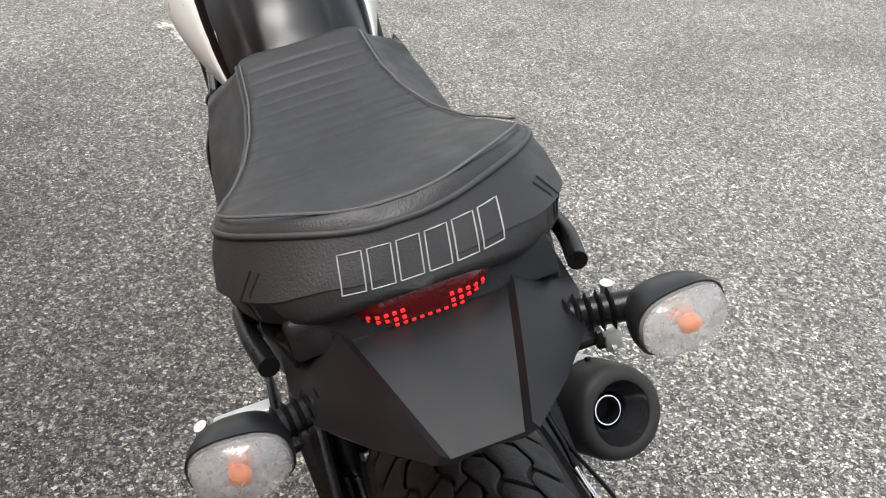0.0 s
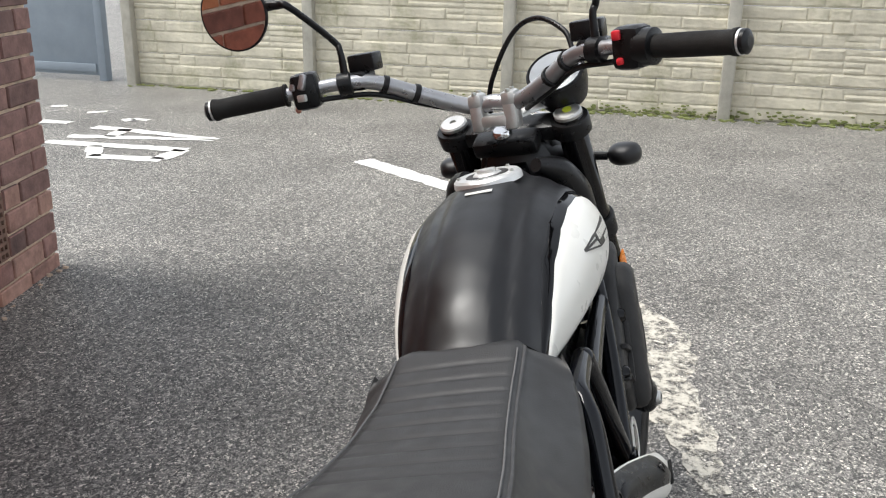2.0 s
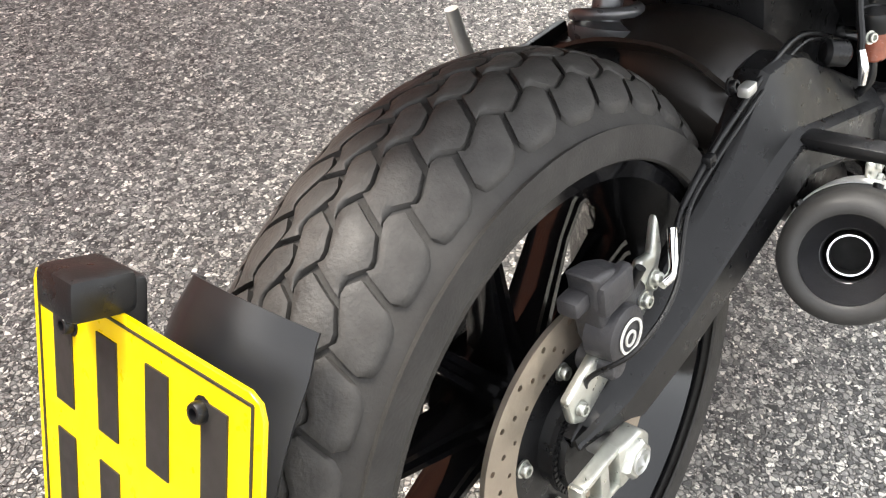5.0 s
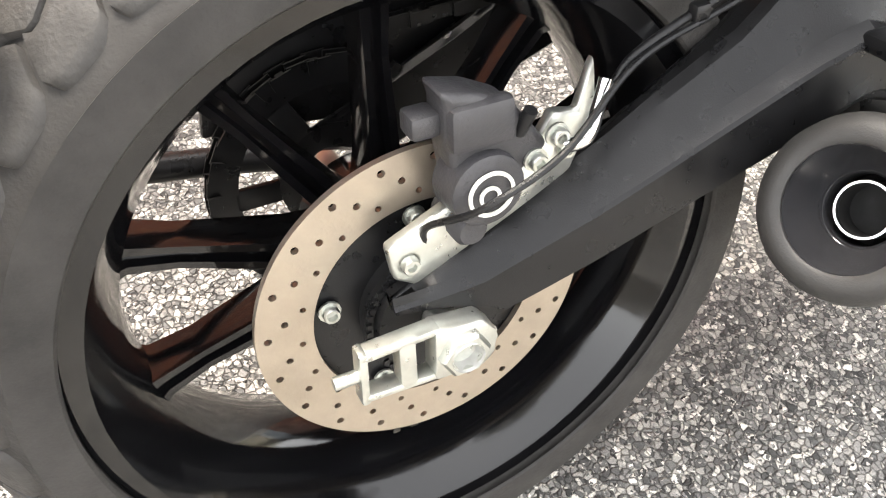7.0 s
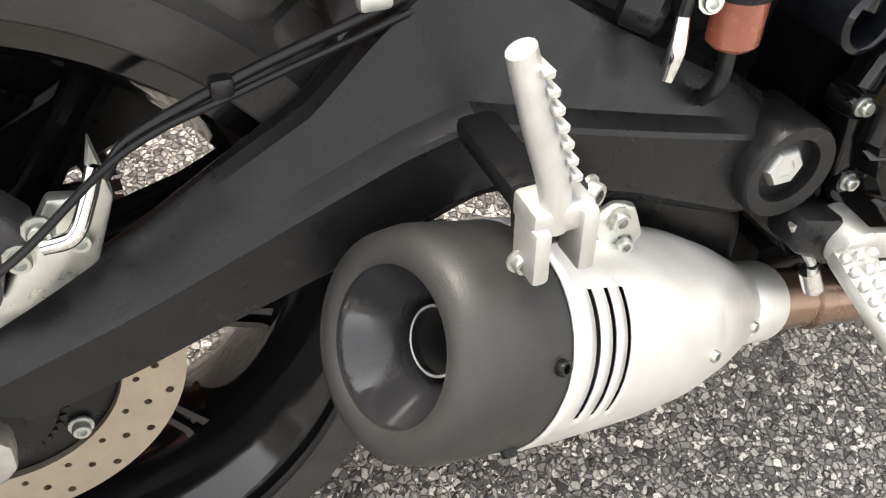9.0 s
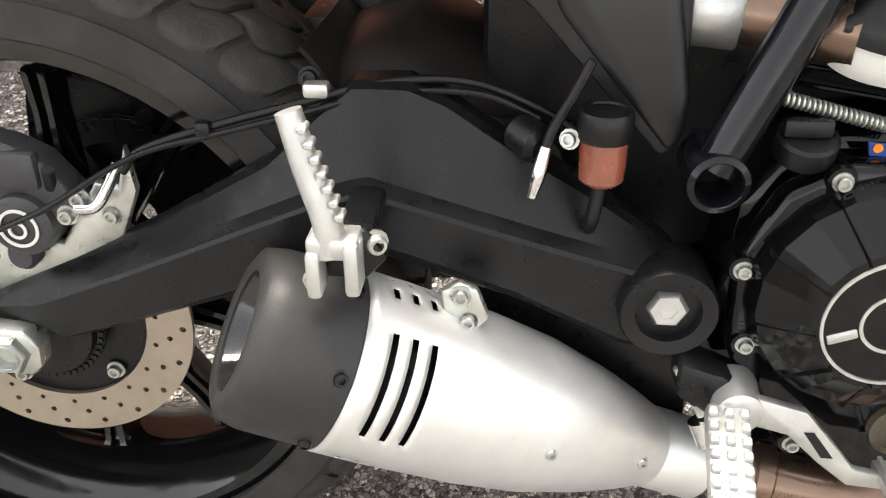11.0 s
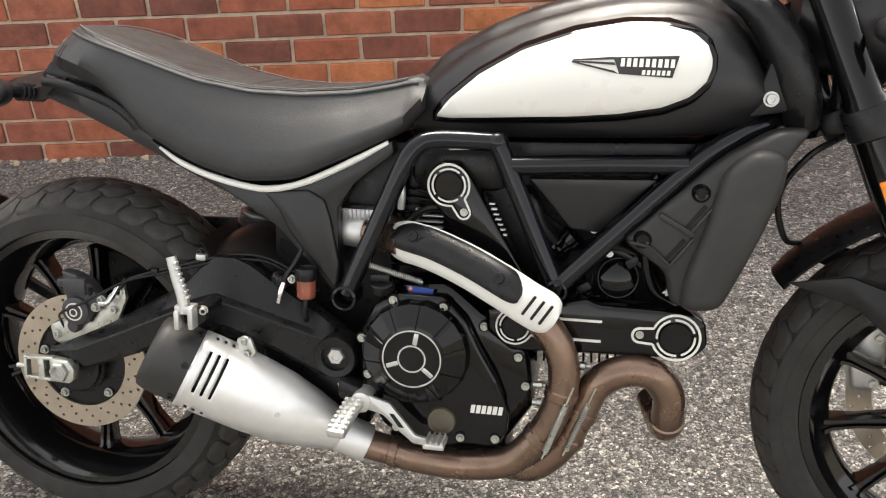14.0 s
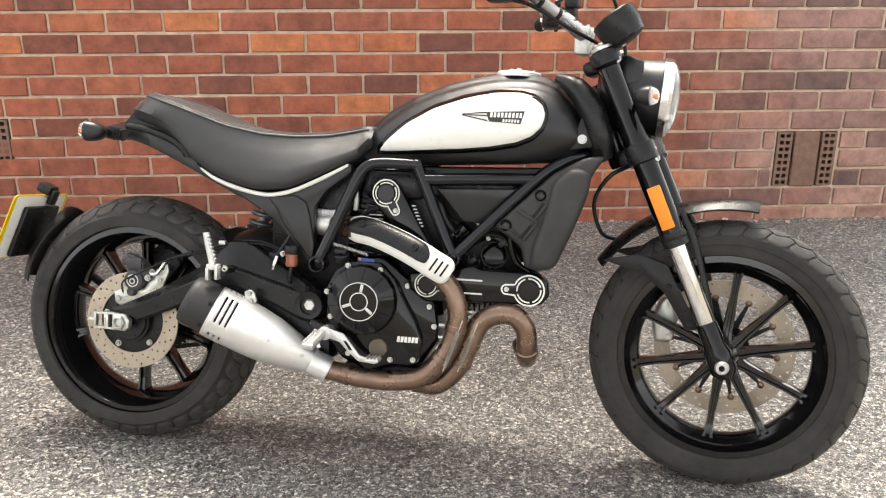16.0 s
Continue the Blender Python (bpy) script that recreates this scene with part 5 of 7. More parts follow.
pulley_cap((0.656, -0.118, 0.669), 0.033, (0.5, 0, -0.86), "belt_cap")
pulley_cap((1.003, -0.136, 0.462), 0.0365, (-1, 0, 0), "belt_cap")
pulley_cap((0.765, -0.136, 0.461), 0.029, (1, 0, -0.1), "belt_cap")
for z in (0.478, 0.447):
    part("cover_stripe", box((0.86, -0.136, z), (0.07, 0.003, 0.004), 0.0006), M_WHITE, engine)
for p in ((0.797, -0.13, 0.367), (0.797, -0.13, 0.338), (0.86, -0.12, 0.40), (0.84, -0.1, 0.345)):
    part("oil_fitting", lathe([(0.005, 0), (0.005, 0.006), (0.007, 0.007), (0.007, 0.014), (0.004, 0.016), (0.004, 0.022)], Matrix.Translation(p) @ Matrix.Rotation(math.pi / 2, 4, "Y"), 12), M_ZINC, engine)
part("sump", box((0.66, 0.0, 0.232), (0.2, 0.2, 0.05), 0.014), M_BLACK, engine)

# horn, airbox, coils and hoses between the tubes
b = lathe([(0.0001, 0.012), (0.016, 0.012), (0.028, 0.006), (0.03, 0), (0.028, -0.012), (0.016, -0.02)], aim((0.915, -0.09, 0.535), (0.1, -1, 0.15)), 32)
part("horn", b, M_GLOSS, bike, "black disc horn")
part("horn_rim", lathe([(0.0296, -0.0006), (0.0296, 0.0006), (0.0306, 0.0006), (0.0306, -0.0006)], aim((0.915, -0.09, 0.535), (0.1, -1, 0.15)), 32), M_FRAME, bike)
part("engine_core", prism([(0.56, 0.5), (0.585, 0.7), (0.62, 0.735), (1.02, 0.742), (1.1, 0.765), (1.07, 0.62), (1.03, 0.5), (0.8, 0.44)], -0.062, 0.062, 0.01), M_BLACK, bike, "black machinery between the frame tubes")
part("airbox", prism([(0.72, 0.735), (0.74, 0.66), (0.86, 0.585), (0.93, 0.62), (1.0, 0.71), (1.02, 0.745)], -0.085, 0.085, 0.01), M_BLACK, bike, "black airbox between the frame tubes")
part("coil_cover", prism([(0.775, 0.685), (0.79, 0.67), (0.84, 0.613), (0.882, 0.609), (0.935, 0.665), (0.962, 0.692)], -0.118, -0.09, 0.003), M_MATT, bike)
part("hose", tube([(0.96, -0.1, 0.7), (0.95, -0.115, 0.6), (0.965, -0.11, 0.53), (1.0, -0.1, 0.5)], 0.008, 10), M_GLOSS, bike)
part("hose", tube([(0.86, -0.07, 0.56), (0.9, -0.09, 0.58), (0.95, -0.1, 0.56), (0.98, -0.1, 0.52)], 0.009, 10), M_GLOSS, bike)
bolt((0.875, -0.1, 0.61), (0, -1, 0.2), 0.0045, bike)
bolt((0.845, -0.1, 0.545), (0, -1, 0.2), 0.0045, bike)
bolt((0.96, -0.1, 0.545), (0, -1, 0.2), 0.0045, bike)
bolt((0.985, -0.105, 0.52), (0, -1, 0.2), 0.0045, bike)
bolt((0.9, -0.1, 0.575), (0, -1, 0.2), 0.0045, bike)
b = lathe([(0.016, 0), (0.019, 0.004), (0.019, 0.016), (0.016, 0.019), (0.016, 0.03), (0.02, 0.033), (0.02, 0.046), (0.013, 0.05)], aim((0.815, -0.085, 0.565), (0.7, -0.1, 0.7)), 24)
part("throttle_body", b, M_GLOSS, bike, "black throttle body between the frame tubes")
part("rubber_elbow", tube([(0.765, -0.09, 0.665), (0.782, -0.1, 0.645), (0.792, -0.098, 0.615), (0.815, -0.088, 0.585)], [0.009, 0.012, 0.013, 0.012], 14), M_BLACK, bike)
for q in ((0.89, -0.098, 0.59), (0.935, -0.098, 0.565), (0.865, -0.098, 0.52)):
    part("connector", box(q, (0.022, 0.02, 0.014), 0.003, Matrix.Translation(q) @ Matrix.Rotation(radians(-35), 4, "Y") @ Matrix.Translation(-Vector(q))), M_BLACK, bike)
part("wire_loom", tube([(0.85, -0.1, 0.545), (0.872, -0.108, 0.575), (0.905, -0.105, 0.585), (0.94, -0.1, 0.575), (0.962, -0.1, 0.54)], 0.0045, 8), M_BLACK, bike)
part("cable", tube([(0.70, -0.09, 0.61), (0.63, -0.1, 0.63), (0.585, -0.1, 0.60), (0.57, -0.1, 0.57)], 0.006, 8), M_BLACK, bike)
part("connector_block", box((0.505, -0.095, 0.6145), (0.07, 0.03, 0.018), 0.003), M_GREYAL, bike, "ribbed grey connector block")
for k in range(9):
    part("connector_rib", box((0.477 + 0.0066 * k, -0.111, 0.6145), (0.0018, 0.003, 0.0165), 0.0005, seg=1), M_GREYAL, bike)
part("exhaust_sleeve", lathe([(0.0255, 0), (0.027, 0.002), (0.027, 0.05), (0.0255, 0.052)], aim((0.474, -0.088, 0.588), (1, -0.2, -0.06)), 28), M_ALU, bike, "pale steel exhaust sleeve")
part("exhaust_joint", tube([(0.5, -0.094, 0.586), (0.54, -0.105, 0.584), (0.59, -0.13, 0.58)], 0.0235, 18), M_EXH, bike)
part("centre_mass", prism([(0.36, 0.46), (0.5, 0.38), (0.56, 0.42), (0.56, 0.62), (0.6, 0.73), (0.46, 0.72), (0.3, 0.7), (0.36, 0.62)], -0.075, 0.075, 0.012), M_BLACK, bike)
part("spark_lead", tube([(0.575, -0.09, 0.68), (0.58, -0.1, 0.65), (0.578, -0.098, 0.625)], 0.006, 10), M_ALU, bike)

# ---- trellis frame ----
def frame_tube(pts, r=0.0145, n=6):
    b = tube(pts, r, 16, n)
    return b


tubes = [[(0.508, -0.16, 0.501), (0.55, -0.153, 0.6), (0.592, -0.146, 0.7), (0.61, -0.138, 0.728), (0.64, -0.13, 0.738), (0.725, -0.126, 0.738)],
         [(0.7285, -0.128, 0.737), (0.738, -0.13, 0.718), (0.78, -0.136, 0.625), (0.824, -0.142, 0.528)],
         [(0.824, -0.142, 0.528), (0.91, -0.136, 0.617), (1.005, -0.125, 0.713), (1.06, -0.112, 0.755), (1.13, -0.07, 0.785), (1.16, -0.03, 0.79)],
         [(0.745, -0.13, 0.704), (0.87, -0.126, 0.711), (1.0, -0.124, 0.716)]]
trellis = None
for t in tubes:
    for s in (1, -1):
        q = [(x, y * s, z) for x, y, z in t]
        ob = part("frame_tube", frame_tube(q), M_FRAME, trellis or bike, "black painted trellis frame tube", angle=60)
        trellis = trellis or ob
for s in (1, -1):
    part("weld", ellipsoid(Matrix.Translation((0.7285, -0.1275 * s, 0.737)) @ Matrix.Diagonal((0.0165, 0.0165, 0.0165, 1)), 16, 10), M_FRAME, trellis)
    for c, r in (((0.508, -0.162 * s, 0.497), 0.019), ((0.825, -0.144 * s, 0.526), 0.0165)):
        b = bmesh.new()
        m = Matrix.Translation(c) @ Matrix.Rotation(math.pi / 2 * s, 4, "X")
        rings = [[m @ Vector((rr * math.cos(a), rr * math.sin(a), h)) for a in np.linspace(0, math.tau, 28, endpoint=False)] for rr, h in ((r * 0.72, -0.02), (r * 0.72, 0.014), (r * 0.8, 0.016), (r, 0.014), (r, -0.03))]
        loft(rings, b, cap=False)
        part("frame_node", b, M_FRAME, trellis)
bolt((0.825, -0.15, 0.526), (0, -1, 0), 0.007, trellis, M_BLACK)
part("bracket", prism([(0.655, 0.732), (0.72, 0.735), (0.718, 0.728), (0.658, 0.724)], -0.135, -0.12, 0.001), M_ALU, trellis)
b = lathe([(0.028, -0.1), (0.03, -0.09), (0.03, 0.09), (0.028, 0.1)], aim((1.165, 0, 0.85), (-0.394, 0, 0.919)), 28)
part("steering_head", b, M_FRAME, bike)

# black side guard ahead of the engine, ribbed
guard = [(0.915, 0.606), (0.975, 0.664), (1.045, 0.732), (1.116, 0.772), (1.16, 0.775), (1.13, 0.73), (1.122, 0.688), (1.09, 0.604), (1.052, 0.516), (0.99, 0.512), (0.98, 0.562)]
side_guard = part("side_guard", prism(guard, -0.152, -0.09, 0.014, 4), M_CAP, bike, "ribbed black plastic side guard")
for x, z in ((0.944, 0.61), (1.019, 0.681)):
    part("guard_boss", lathe([(0.006, 0.001), (0.006, 0.005), (0.009, 0.006), (0.013, 0.0), (0.014, -0.004)], Matrix.Translation((x, -0.1525, z)) @ turn_y, 20), M_GLOSS, side_guard)
for (x0, z0), (x1, z1), w in (((0.964, 0.649), (1.014, 0.621), 0.008), ((1.04, 0.668), (1.008, 0.624), 0.005), ((1.014, 0.618), (0.984, 0.576), 0.005), ((0.955, 0.602), (0.984, 0.576), 0.004), ((0.925, 0.607), (0.955, 0.602), 0.004)):
    L, a = math.hypot(x1 - x0, z1 - z0), math.atan2(z1 - z0, x1 - x0)
    part("guard_rib", box((0, 0, 0), (L, 0.012, w), 0.002, Matrix.Translation(((x0 + x1) / 2, -0.154, (z0 + z1) / 2)) @ Matrix.Rotation(-a, 4, "Y")), M_CAP, side_guard)
# near-black bars laid on the guard paint the shade of its two slots
for (x0, z0), (x1, z1) in (((1.033, 0.668), (1.004, 0.629)), ((1.007, 0.617), (0.979, 0.581))):
    L, a = math.hypot(x1 - x0, z1 - z0), math.atan2(z1 - z0, x1 - x0)
    part("guard_slot", box((0, 0, 0), (L * 0.8, 0.003, 0.0055), 0.0008, Matrix.Translation(((x0 + x1) / 2 - 0.003, -0.1525, (z0 + z1) / 2)) @ Matrix.Rotation(-a, 4, "Y"), seg=1), M_DARK, side_guard)
part("guard_bulge", prism([(1.045, 0.715), (1.085, 0.748), (1.13, 0.742), (1.126, 0.69), (1.095, 0.604), (1.057, 0.514), (1.0, 0.51), (1.005, 0.56), (1.03, 0.64)], -0.177, -0.1, 0.02, 4), M_CAP, side_guard)
part("side_guard", flip(prism(guard, -0.15, -0.1, 0.012, 3)), M_BLACK, bike)
part("oil_cooler", box((1.04, 0, 0.62), (0.03, 0.2, 0.13), 0.006, Matrix.Translation((1.06, 0, 0.6)) @ Matrix.Rotation(radians(-20), 4, "Y") @ Matrix.Translation((-1.06, 0, -0.6))), M_BLACK, bike)

# ---- seat ----
SX = [-0.042, -0.036, -0.022, 0.0, 0.04, 0.1, 0.18, 0.26, 0.34, 0.42, 0.5, 0.56, 0.6, 0.612]
S_TOP = [0.889, 0.891, 0.892, 0.889, 0.88, 0.866, 0.845, 0.822, 0.807, 0.804, 0.809, 0.82, 0.83, 0.824]
S_HW = [0.055, 0.08, 0.104, 0.119, 0.124, 0.129, 0.127, 0.12, 0.107, 0.094, 0.086, 0.084, 0.083, 0.078]
S_BW = [0.05, 0.072, 0.096, 0.112, 0.125, 0.136, 0.146, 0.152, 0.156, 0.157, 0.153, 0.144, 0.132, 0.12]
S_BOT = [0.846, 0.834, 0.828, 0.823, 0.815, 0.793, 0.728, 0.683, 0.662, 0.668, 0.704, 0.732, 0.756, 0.79]


def seat_ring(x):
    zt, hw, bw, zb = lerp(SX, S_TOP, x), lerp(SX, S_HW, x), lerp(SX, S_BW, x), lerp(SX, S_BOT, x)
    g = 0.0
    if 0.315 < x < 0.585:
        ph = ((x - 0.32) / 0.0285) % 1.0
        g = 0.0022 * math.exp(-((ph - 0.5) / 0.10) ** 2)
    crown = 0.004
    zt -= 0.007 * (1 - smooth_step(-0.0425, -0.034, x))
    half = [(0.0, zt - g), (0.45 * hw, zt - 0.0005 - g), (0.8 * hw, zt - crown * 0.4 - g), (0.94 * hw, zt - 0.004), (hw, zt - 0.0085), (hw + 0.003, zt - 0.0145)]
    m = 0.45 * bw + 0.55 * hw + 0.008
    zl = zt - 0.0145
    half += [(0.5 * (hw + m) + 0.004, zl - 0.25 * (zl - zb)), (0.35 * m + 0.65 * bw + 0.004, zl - 0.6 * (zl - zb)), (bw + 0.001, zb + 0.02), (bw - 0.006, zb + 0.005), (bw - 0.02, zb), (0.0, zb)]
    return [(x, -y, z) for y, z in half] + [(x, y, z) for y, z in half[-2:0:-1]]


SXf = np.linspace(-0.0425, 0.612, 900)


def soften(v, k=9):
    f = np.interp(SXf, SX, v)
    pad = np.pad(f, k, mode="edge")
    return list(np.convolve(pad, np.ones(2 * k + 1) / (2 * k + 1), "valid"))


S_TOP, S_HW, S_BW, S_BOT = soften(S_TOP, 15), soften(S_HW, 15), soften(S_BW, 15), soften(S_BOT, 27)
SX = list(SXf)
for k, x in enumerate(SX):
    if x < 0.088:
        S_HW[k] = 0.129 * max(0, 1 - ((0.088 - x) / 0.1305) ** 1.95) ** (1 / 1.95)
    elif x < 0.16:
        S_HW[k] = 0.129 + (S_HW[k] - 0.129) * smooth_step(0.088, 0.16, x)
    if x < 0.1:
        S_BW[k] = 0.138 * max(0, 1 - ((0.1 - x) / 0.1425) ** 2.5) ** (1 / 2.5)
    elif x < 0.16:
        S_BW[k] = 0.138 + (S_BW[k] - 0.138) * smooth_step(0.1, 0.16, x)
REAR_X = [0.088 - 0.13 * math.cos(a) for a in np.linspace(0.03, math.pi / 2, 22)]


xs = sorted(set(REAR_X + list(np.linspace(0.1, 0.31, 12)) + list(np.linspace(0.315, 0.6, 100)) + [0.606, 0.612]))


def rear_lean(p):
    """The back of the seat leans out towards its lower edge."""
    x, y, z = p
    w = 1 - smooth_step(-0.04, 0.28, x)
    return (x + w * (0.056 - 0.72 * (lerp(SX, S_TOP, x) - z)), y, z)


b = loft([[rear_lean(q) for q in seat_ring(x)] for x in xs])
bmesh.ops.triangulate(b, faces=[f for f in b.faces if len(f.verts) > 4])
seat_tree = BVHTree.FromBMesh(b)
seat = part("seat", b, M_LEATHER, bike, "black vinyl seat with grey piping and ribbed front", angle=80)


def on_seat(p, d):
    hit = seat_tree.ray_cast(Vector(p), Vector(d))
    return hit[0] if hit[0] else Vector(p)


def seam_point(x, lift=0.0):
    return (x, lerp(SX, S_HW, x) + 0.0015 + lift, lerp(SX, S_TOP, x) - 0.0105)


loop = [seam_point(x) for x in list(np.linspace(0.6, 0.1, 30)) + REAR_X[::-1]]
pts = loop + [(x, -y, z) for x, y, z in loop[::-1]]
part("piping", tube([rear_lean(q) for q in pts], 0.0025, 10, 3), M_PIPING, seat, "grey welt piping round the seat top")
inset = [(0.088 + (x - 0.088) * 0.955 if x < 0.088 else x, y * 0.955 if x < 0.088 else y - 0.0062, z + 0.0085 + 0.0015 * (x < 0.088)) for x, y, z in loop[1:]]
inner = inset + [(x, -y, z) for x, y, z in inset[::-1]]
part("stitching", tube([rear_lean(q) for q in inner], 0.0012, 6, 2), M_THREAD, seat)
for s in (1, -1):
    for dx in (0.0, 0.007):
        q = []
        for k in range(8):
            z = lerp(SX, S_TOP, 0.03) - 0.022 - k * 0.006
            h = seat_tree.ray_cast(Vector((0.03 + dx - 0.012 * k / 8, -0.3 * s, z)), Vector((0, s, 0)))[0]
            if h:
                q.append(h + Vector((0, -0.0004 * s, 0)))
        if len(q) > 2:
            part("stitching", tube(q, 0.0011, 6, 1), M_CHAR, seat)
# outlined emblem strokes across the back of the seat
for k in range(6):
    y0 = 0.054 - k * 0.0205
    shape = [(y0, 0.847), (y0 - 0.0165, 0.847), (y0 - 0.0215, 0.869), (y0 - 0.005, 0.869)]
    pts = []
    for (ya, za), (yb, zb) in zip(shape, shape[1:] + shape[:1]):
        for t in (0, 0.25, 0.5, 0.75):
            y, z = ya + (yb - ya) * t, za + (zb - za) * t
            pts.append(on_seat((-0.2, y, z), (1, 0, 0)) + Vector((-0.0004, 0, 0)))
    part("emblem_stroke", tube(pts + [pts[0]], 0.0006, 5, smooth=False), M_EMBLEM, seat, "grey outlined emblem stroke")

# ---- fuel tank ----
TX = [0.592, 0.61, 0.64, 0.7, 0.776, 0.845, 0.903, 0.96, 0.995, 1.035, 1.07, 1.095, 1.112]
T_TOP = [0.815, 0.84, 0.866, 0.9, 0.931, 0.95, 0.96, 0.962, 0.96, 0.947, 0.921, 0.885, 0.83]
T_HW = [0.08, 0.088, 0.097, 0.115, 0.134, 0.147, 0.155, 0.157, 0.154, 0.147, 0.136, 0.121, 0.102]
T_BOT = [0.742, 0.74, 0.742, 0.745, 0.749, 0.753, 0.756, 0.759, 0.762, 0.765, 0.772, 0.782, 0.795]
TXf = np.linspace(TX[0], TX[-1], 240)


def tsoft(v, k=7):
    f = np.interp(TXf, TX, v)
    return list(np.convolve(np.pad(f, k, mode="edge"), np.ones(2 * k + 1) / (2 * k + 1), "valid"))


T_TOP, T_HW, T_BOT, TX = tsoft(T_TOP), tsoft(T_HW), tsoft(T_BOT), list(TXf)


def tank_y(x, z):
    zt, zb, hw = lerp(TX, T_TOP, x), lerp(TX, T_BOT, x), lerp(TX, T_HW, x)
    zc = zb + 0.36 * (zt - zb)
    if z >= zc:
        return hw * max(0, 1 - ((z - zc) / (zt - zc)) ** 1.9) ** (1 / 1.9)
    return hw * (1 - 0.2 * ((zc - z) / (zc - zb)) ** 2)


def tank_ring(x):
    zt, zb, hw = lerp(TX, T_TOP, x), lerp(TX, T_BOT, x), lerp(TX, T_HW, x)
    zc = zb + 0.36 * (zt - zb)
    half = []
    for a in np.linspace(0, math.pi / 2, 22):
        y = hw * math.sin(a) ** (2 / 1.9)
        z = zc + (zt - zc) * math.cos(a) ** (2 / 1.9)
        z += 0.006 * (1 - smooth_step(0.044, 0.054, y)) - 0.0035 * math.exp(-((y - 0.058) / 0.006) ** 2) - 0.0035 * math.exp(-((y - 0.095) / 0.008) ** 2)
        half.append((y, z))
    for t in np.linspace(0.12, 1, 8):
        z = zc - t * (zc - zb)
        half.append((hw * (1 - 0.2 * t * t), z))
    half += [(hw * 0.8 - 0.008, zb - 0.006), (0, zb - 0.006)]
    return [(x, -y, z) for y, z in half] + [(x, y, z) for y, z in half[-2:0:-1]]


tank = part("fuel_tank", loft([tank_ring(x) for x in np.concatenate([[0.592, 0.596], np.linspace(0.603, 1.1, 60), [1.106, 1.112]])]), M_MATT, bike, "satin black fuel tank with white side panels", angle=55)
PX = [0.63, 0.65, 0.695, 0.758, 0.83, 0.9, 0.955, 0.992, 1.012, 1.02]
P_UP = [0.771, 0.797, 0.836, 0.874, 0.9, 0.913, 0.913, 0.903, 0.885, 0.862]
P_LO = [0.768, 0.766, 0.768, 0.771, 0.775, 0.782, 0.793, 0.81, 0.832, 0.858]


def side_panel(grow, lift, s, name, material, label):
    rings = []
    n = 12
    for x in np.concatenate([[0.63, 0.632, 0.636], np.linspace(0.645, 1.005, 44), [1.012, 1.017, 1.02]]):
        cx = 0.83
        xx = x + grow * (x - cx) / 0.19
        up, lo = lerp(PX, P_UP, x) + grow, lerp(PX, P_LO, x) - grow
        top, base = [], []
        for k in range(n + 1):
            t = k / n
            z = lo + (up - lo) * t
            e = min(t, 1 - t) * (up - lo)
            ends = min(abs(x - 0.63), abs(1.02 - x))
            roll = min(1, max(0, min(e, ends) / 0.006)) ** 0.5
            y = tank_y(min(xx, 1.09), z)
            top.append((xx, s * (y + 0.0005 + lift * roll), z))
            base.append((xx, s * (y - 0.004), z))
        rings.append(top + base[::-1])
    return part(name, loft(rings), material, tank, label, angle=60)


for s in (-1, 1):
    side_panel(0.006, 0.0025, s, "panel_seal", M_GLOSS, "gloss black seal round the tank panel")
    side_panel(0.0, 0.0055, s, "tank_panel", M_WHITE, "white tank side panel")


def on_panel(x, z, lift, s=-1):
    return Vector((x, s * (tank_y(x, z) + 0.006 + lift), z))


def badge_piece(shape, lift, name, material, label=""):
    """A thin plate following the tank panel, outline in x and z."""
    n = 10
    (a, b_, c, d) = shape
    rings = []
    for i in range(n + 1):
        t = i / n
        lo = (a[0] + (b_[0] - a[0]) * t, a[1] + (b_[1] - a[1]) * t)
        hi = (d[0] + (c[0] - d[0]) * t, d[1] + (c[1] - d[1]) * t)
        col = [(lo[0] + (hi[0] - lo[0]) * k / 4, lo[1] + (hi[1] - lo[1]) * k / 4) for k in range(5)]
        rings.append([on_panel(x, z, lift) for x, z in col] + [on_panel(x, z, -0.002) for x, z in col[::-1]])
    part(name, loft(rings), material, tank, label)


badge_piece([(0.895, 0.842), (0.966, 0.8385), (0.974, 0.868), (0.886, 0.864)], 0.0012, "tank_badge", M_CHAR, "black winged badge plate")
badge_piece([(0.829, 0.8555), (0.893, 0.842), (0.888, 0.846), (0.835, 0.8565)], 0.0012, "badge_wing", M_CHAR)
badge_piece([(0.829, 0.856), (0.89, 0.8535), (0.888, 0.857), (0.831, 0.858)], 0.0012, "badge_wing", M_CHAR)
badge_piece([(0.829, 0.858), (0.888, 0.861), (0.886, 0.8645), (0.832, 0.8595)], 0.0012, "badge_wing", M_CHAR)
for k in range(9):
    x = 0.896 + k * 0.0083
    badge_piece([(x, 0.852), (x + 0.0055, 0.852), (x + 0.006, 0.863), (x + 0.001, 0.863)], 0.0018, "badge_stroke", M_WHITE)
for k in range(6):
    x = 0.925 + k * 0.0066
    badge_piece([(x, 0.8415), (x + 0.0045, 0.8415), (x + 0.005, 0.848), (x + 0.0008, 0.848)], 0.0018, "badge_stroke", M_WHITE)
cap_m = aim((0.945, 0, 0.966), (0.02, 0, 1))
fc = part("filler_cap", lathe([(0.0001, 0.008), (0.02, 0.008), (0.024, 0.004), (0.036, 0.004), (0.04, 0.006), (0.05, 0.005), (0.054, 0.001), (0.055, -0.008)], cap_m, 48), M_SILVER, tank, "round aluminium fuel filler cap")
part("cap_lid", box((0, 0, 0.01), (0.03, 0.014, 0.008), 0.003, cap_m), M_ALU, fc)
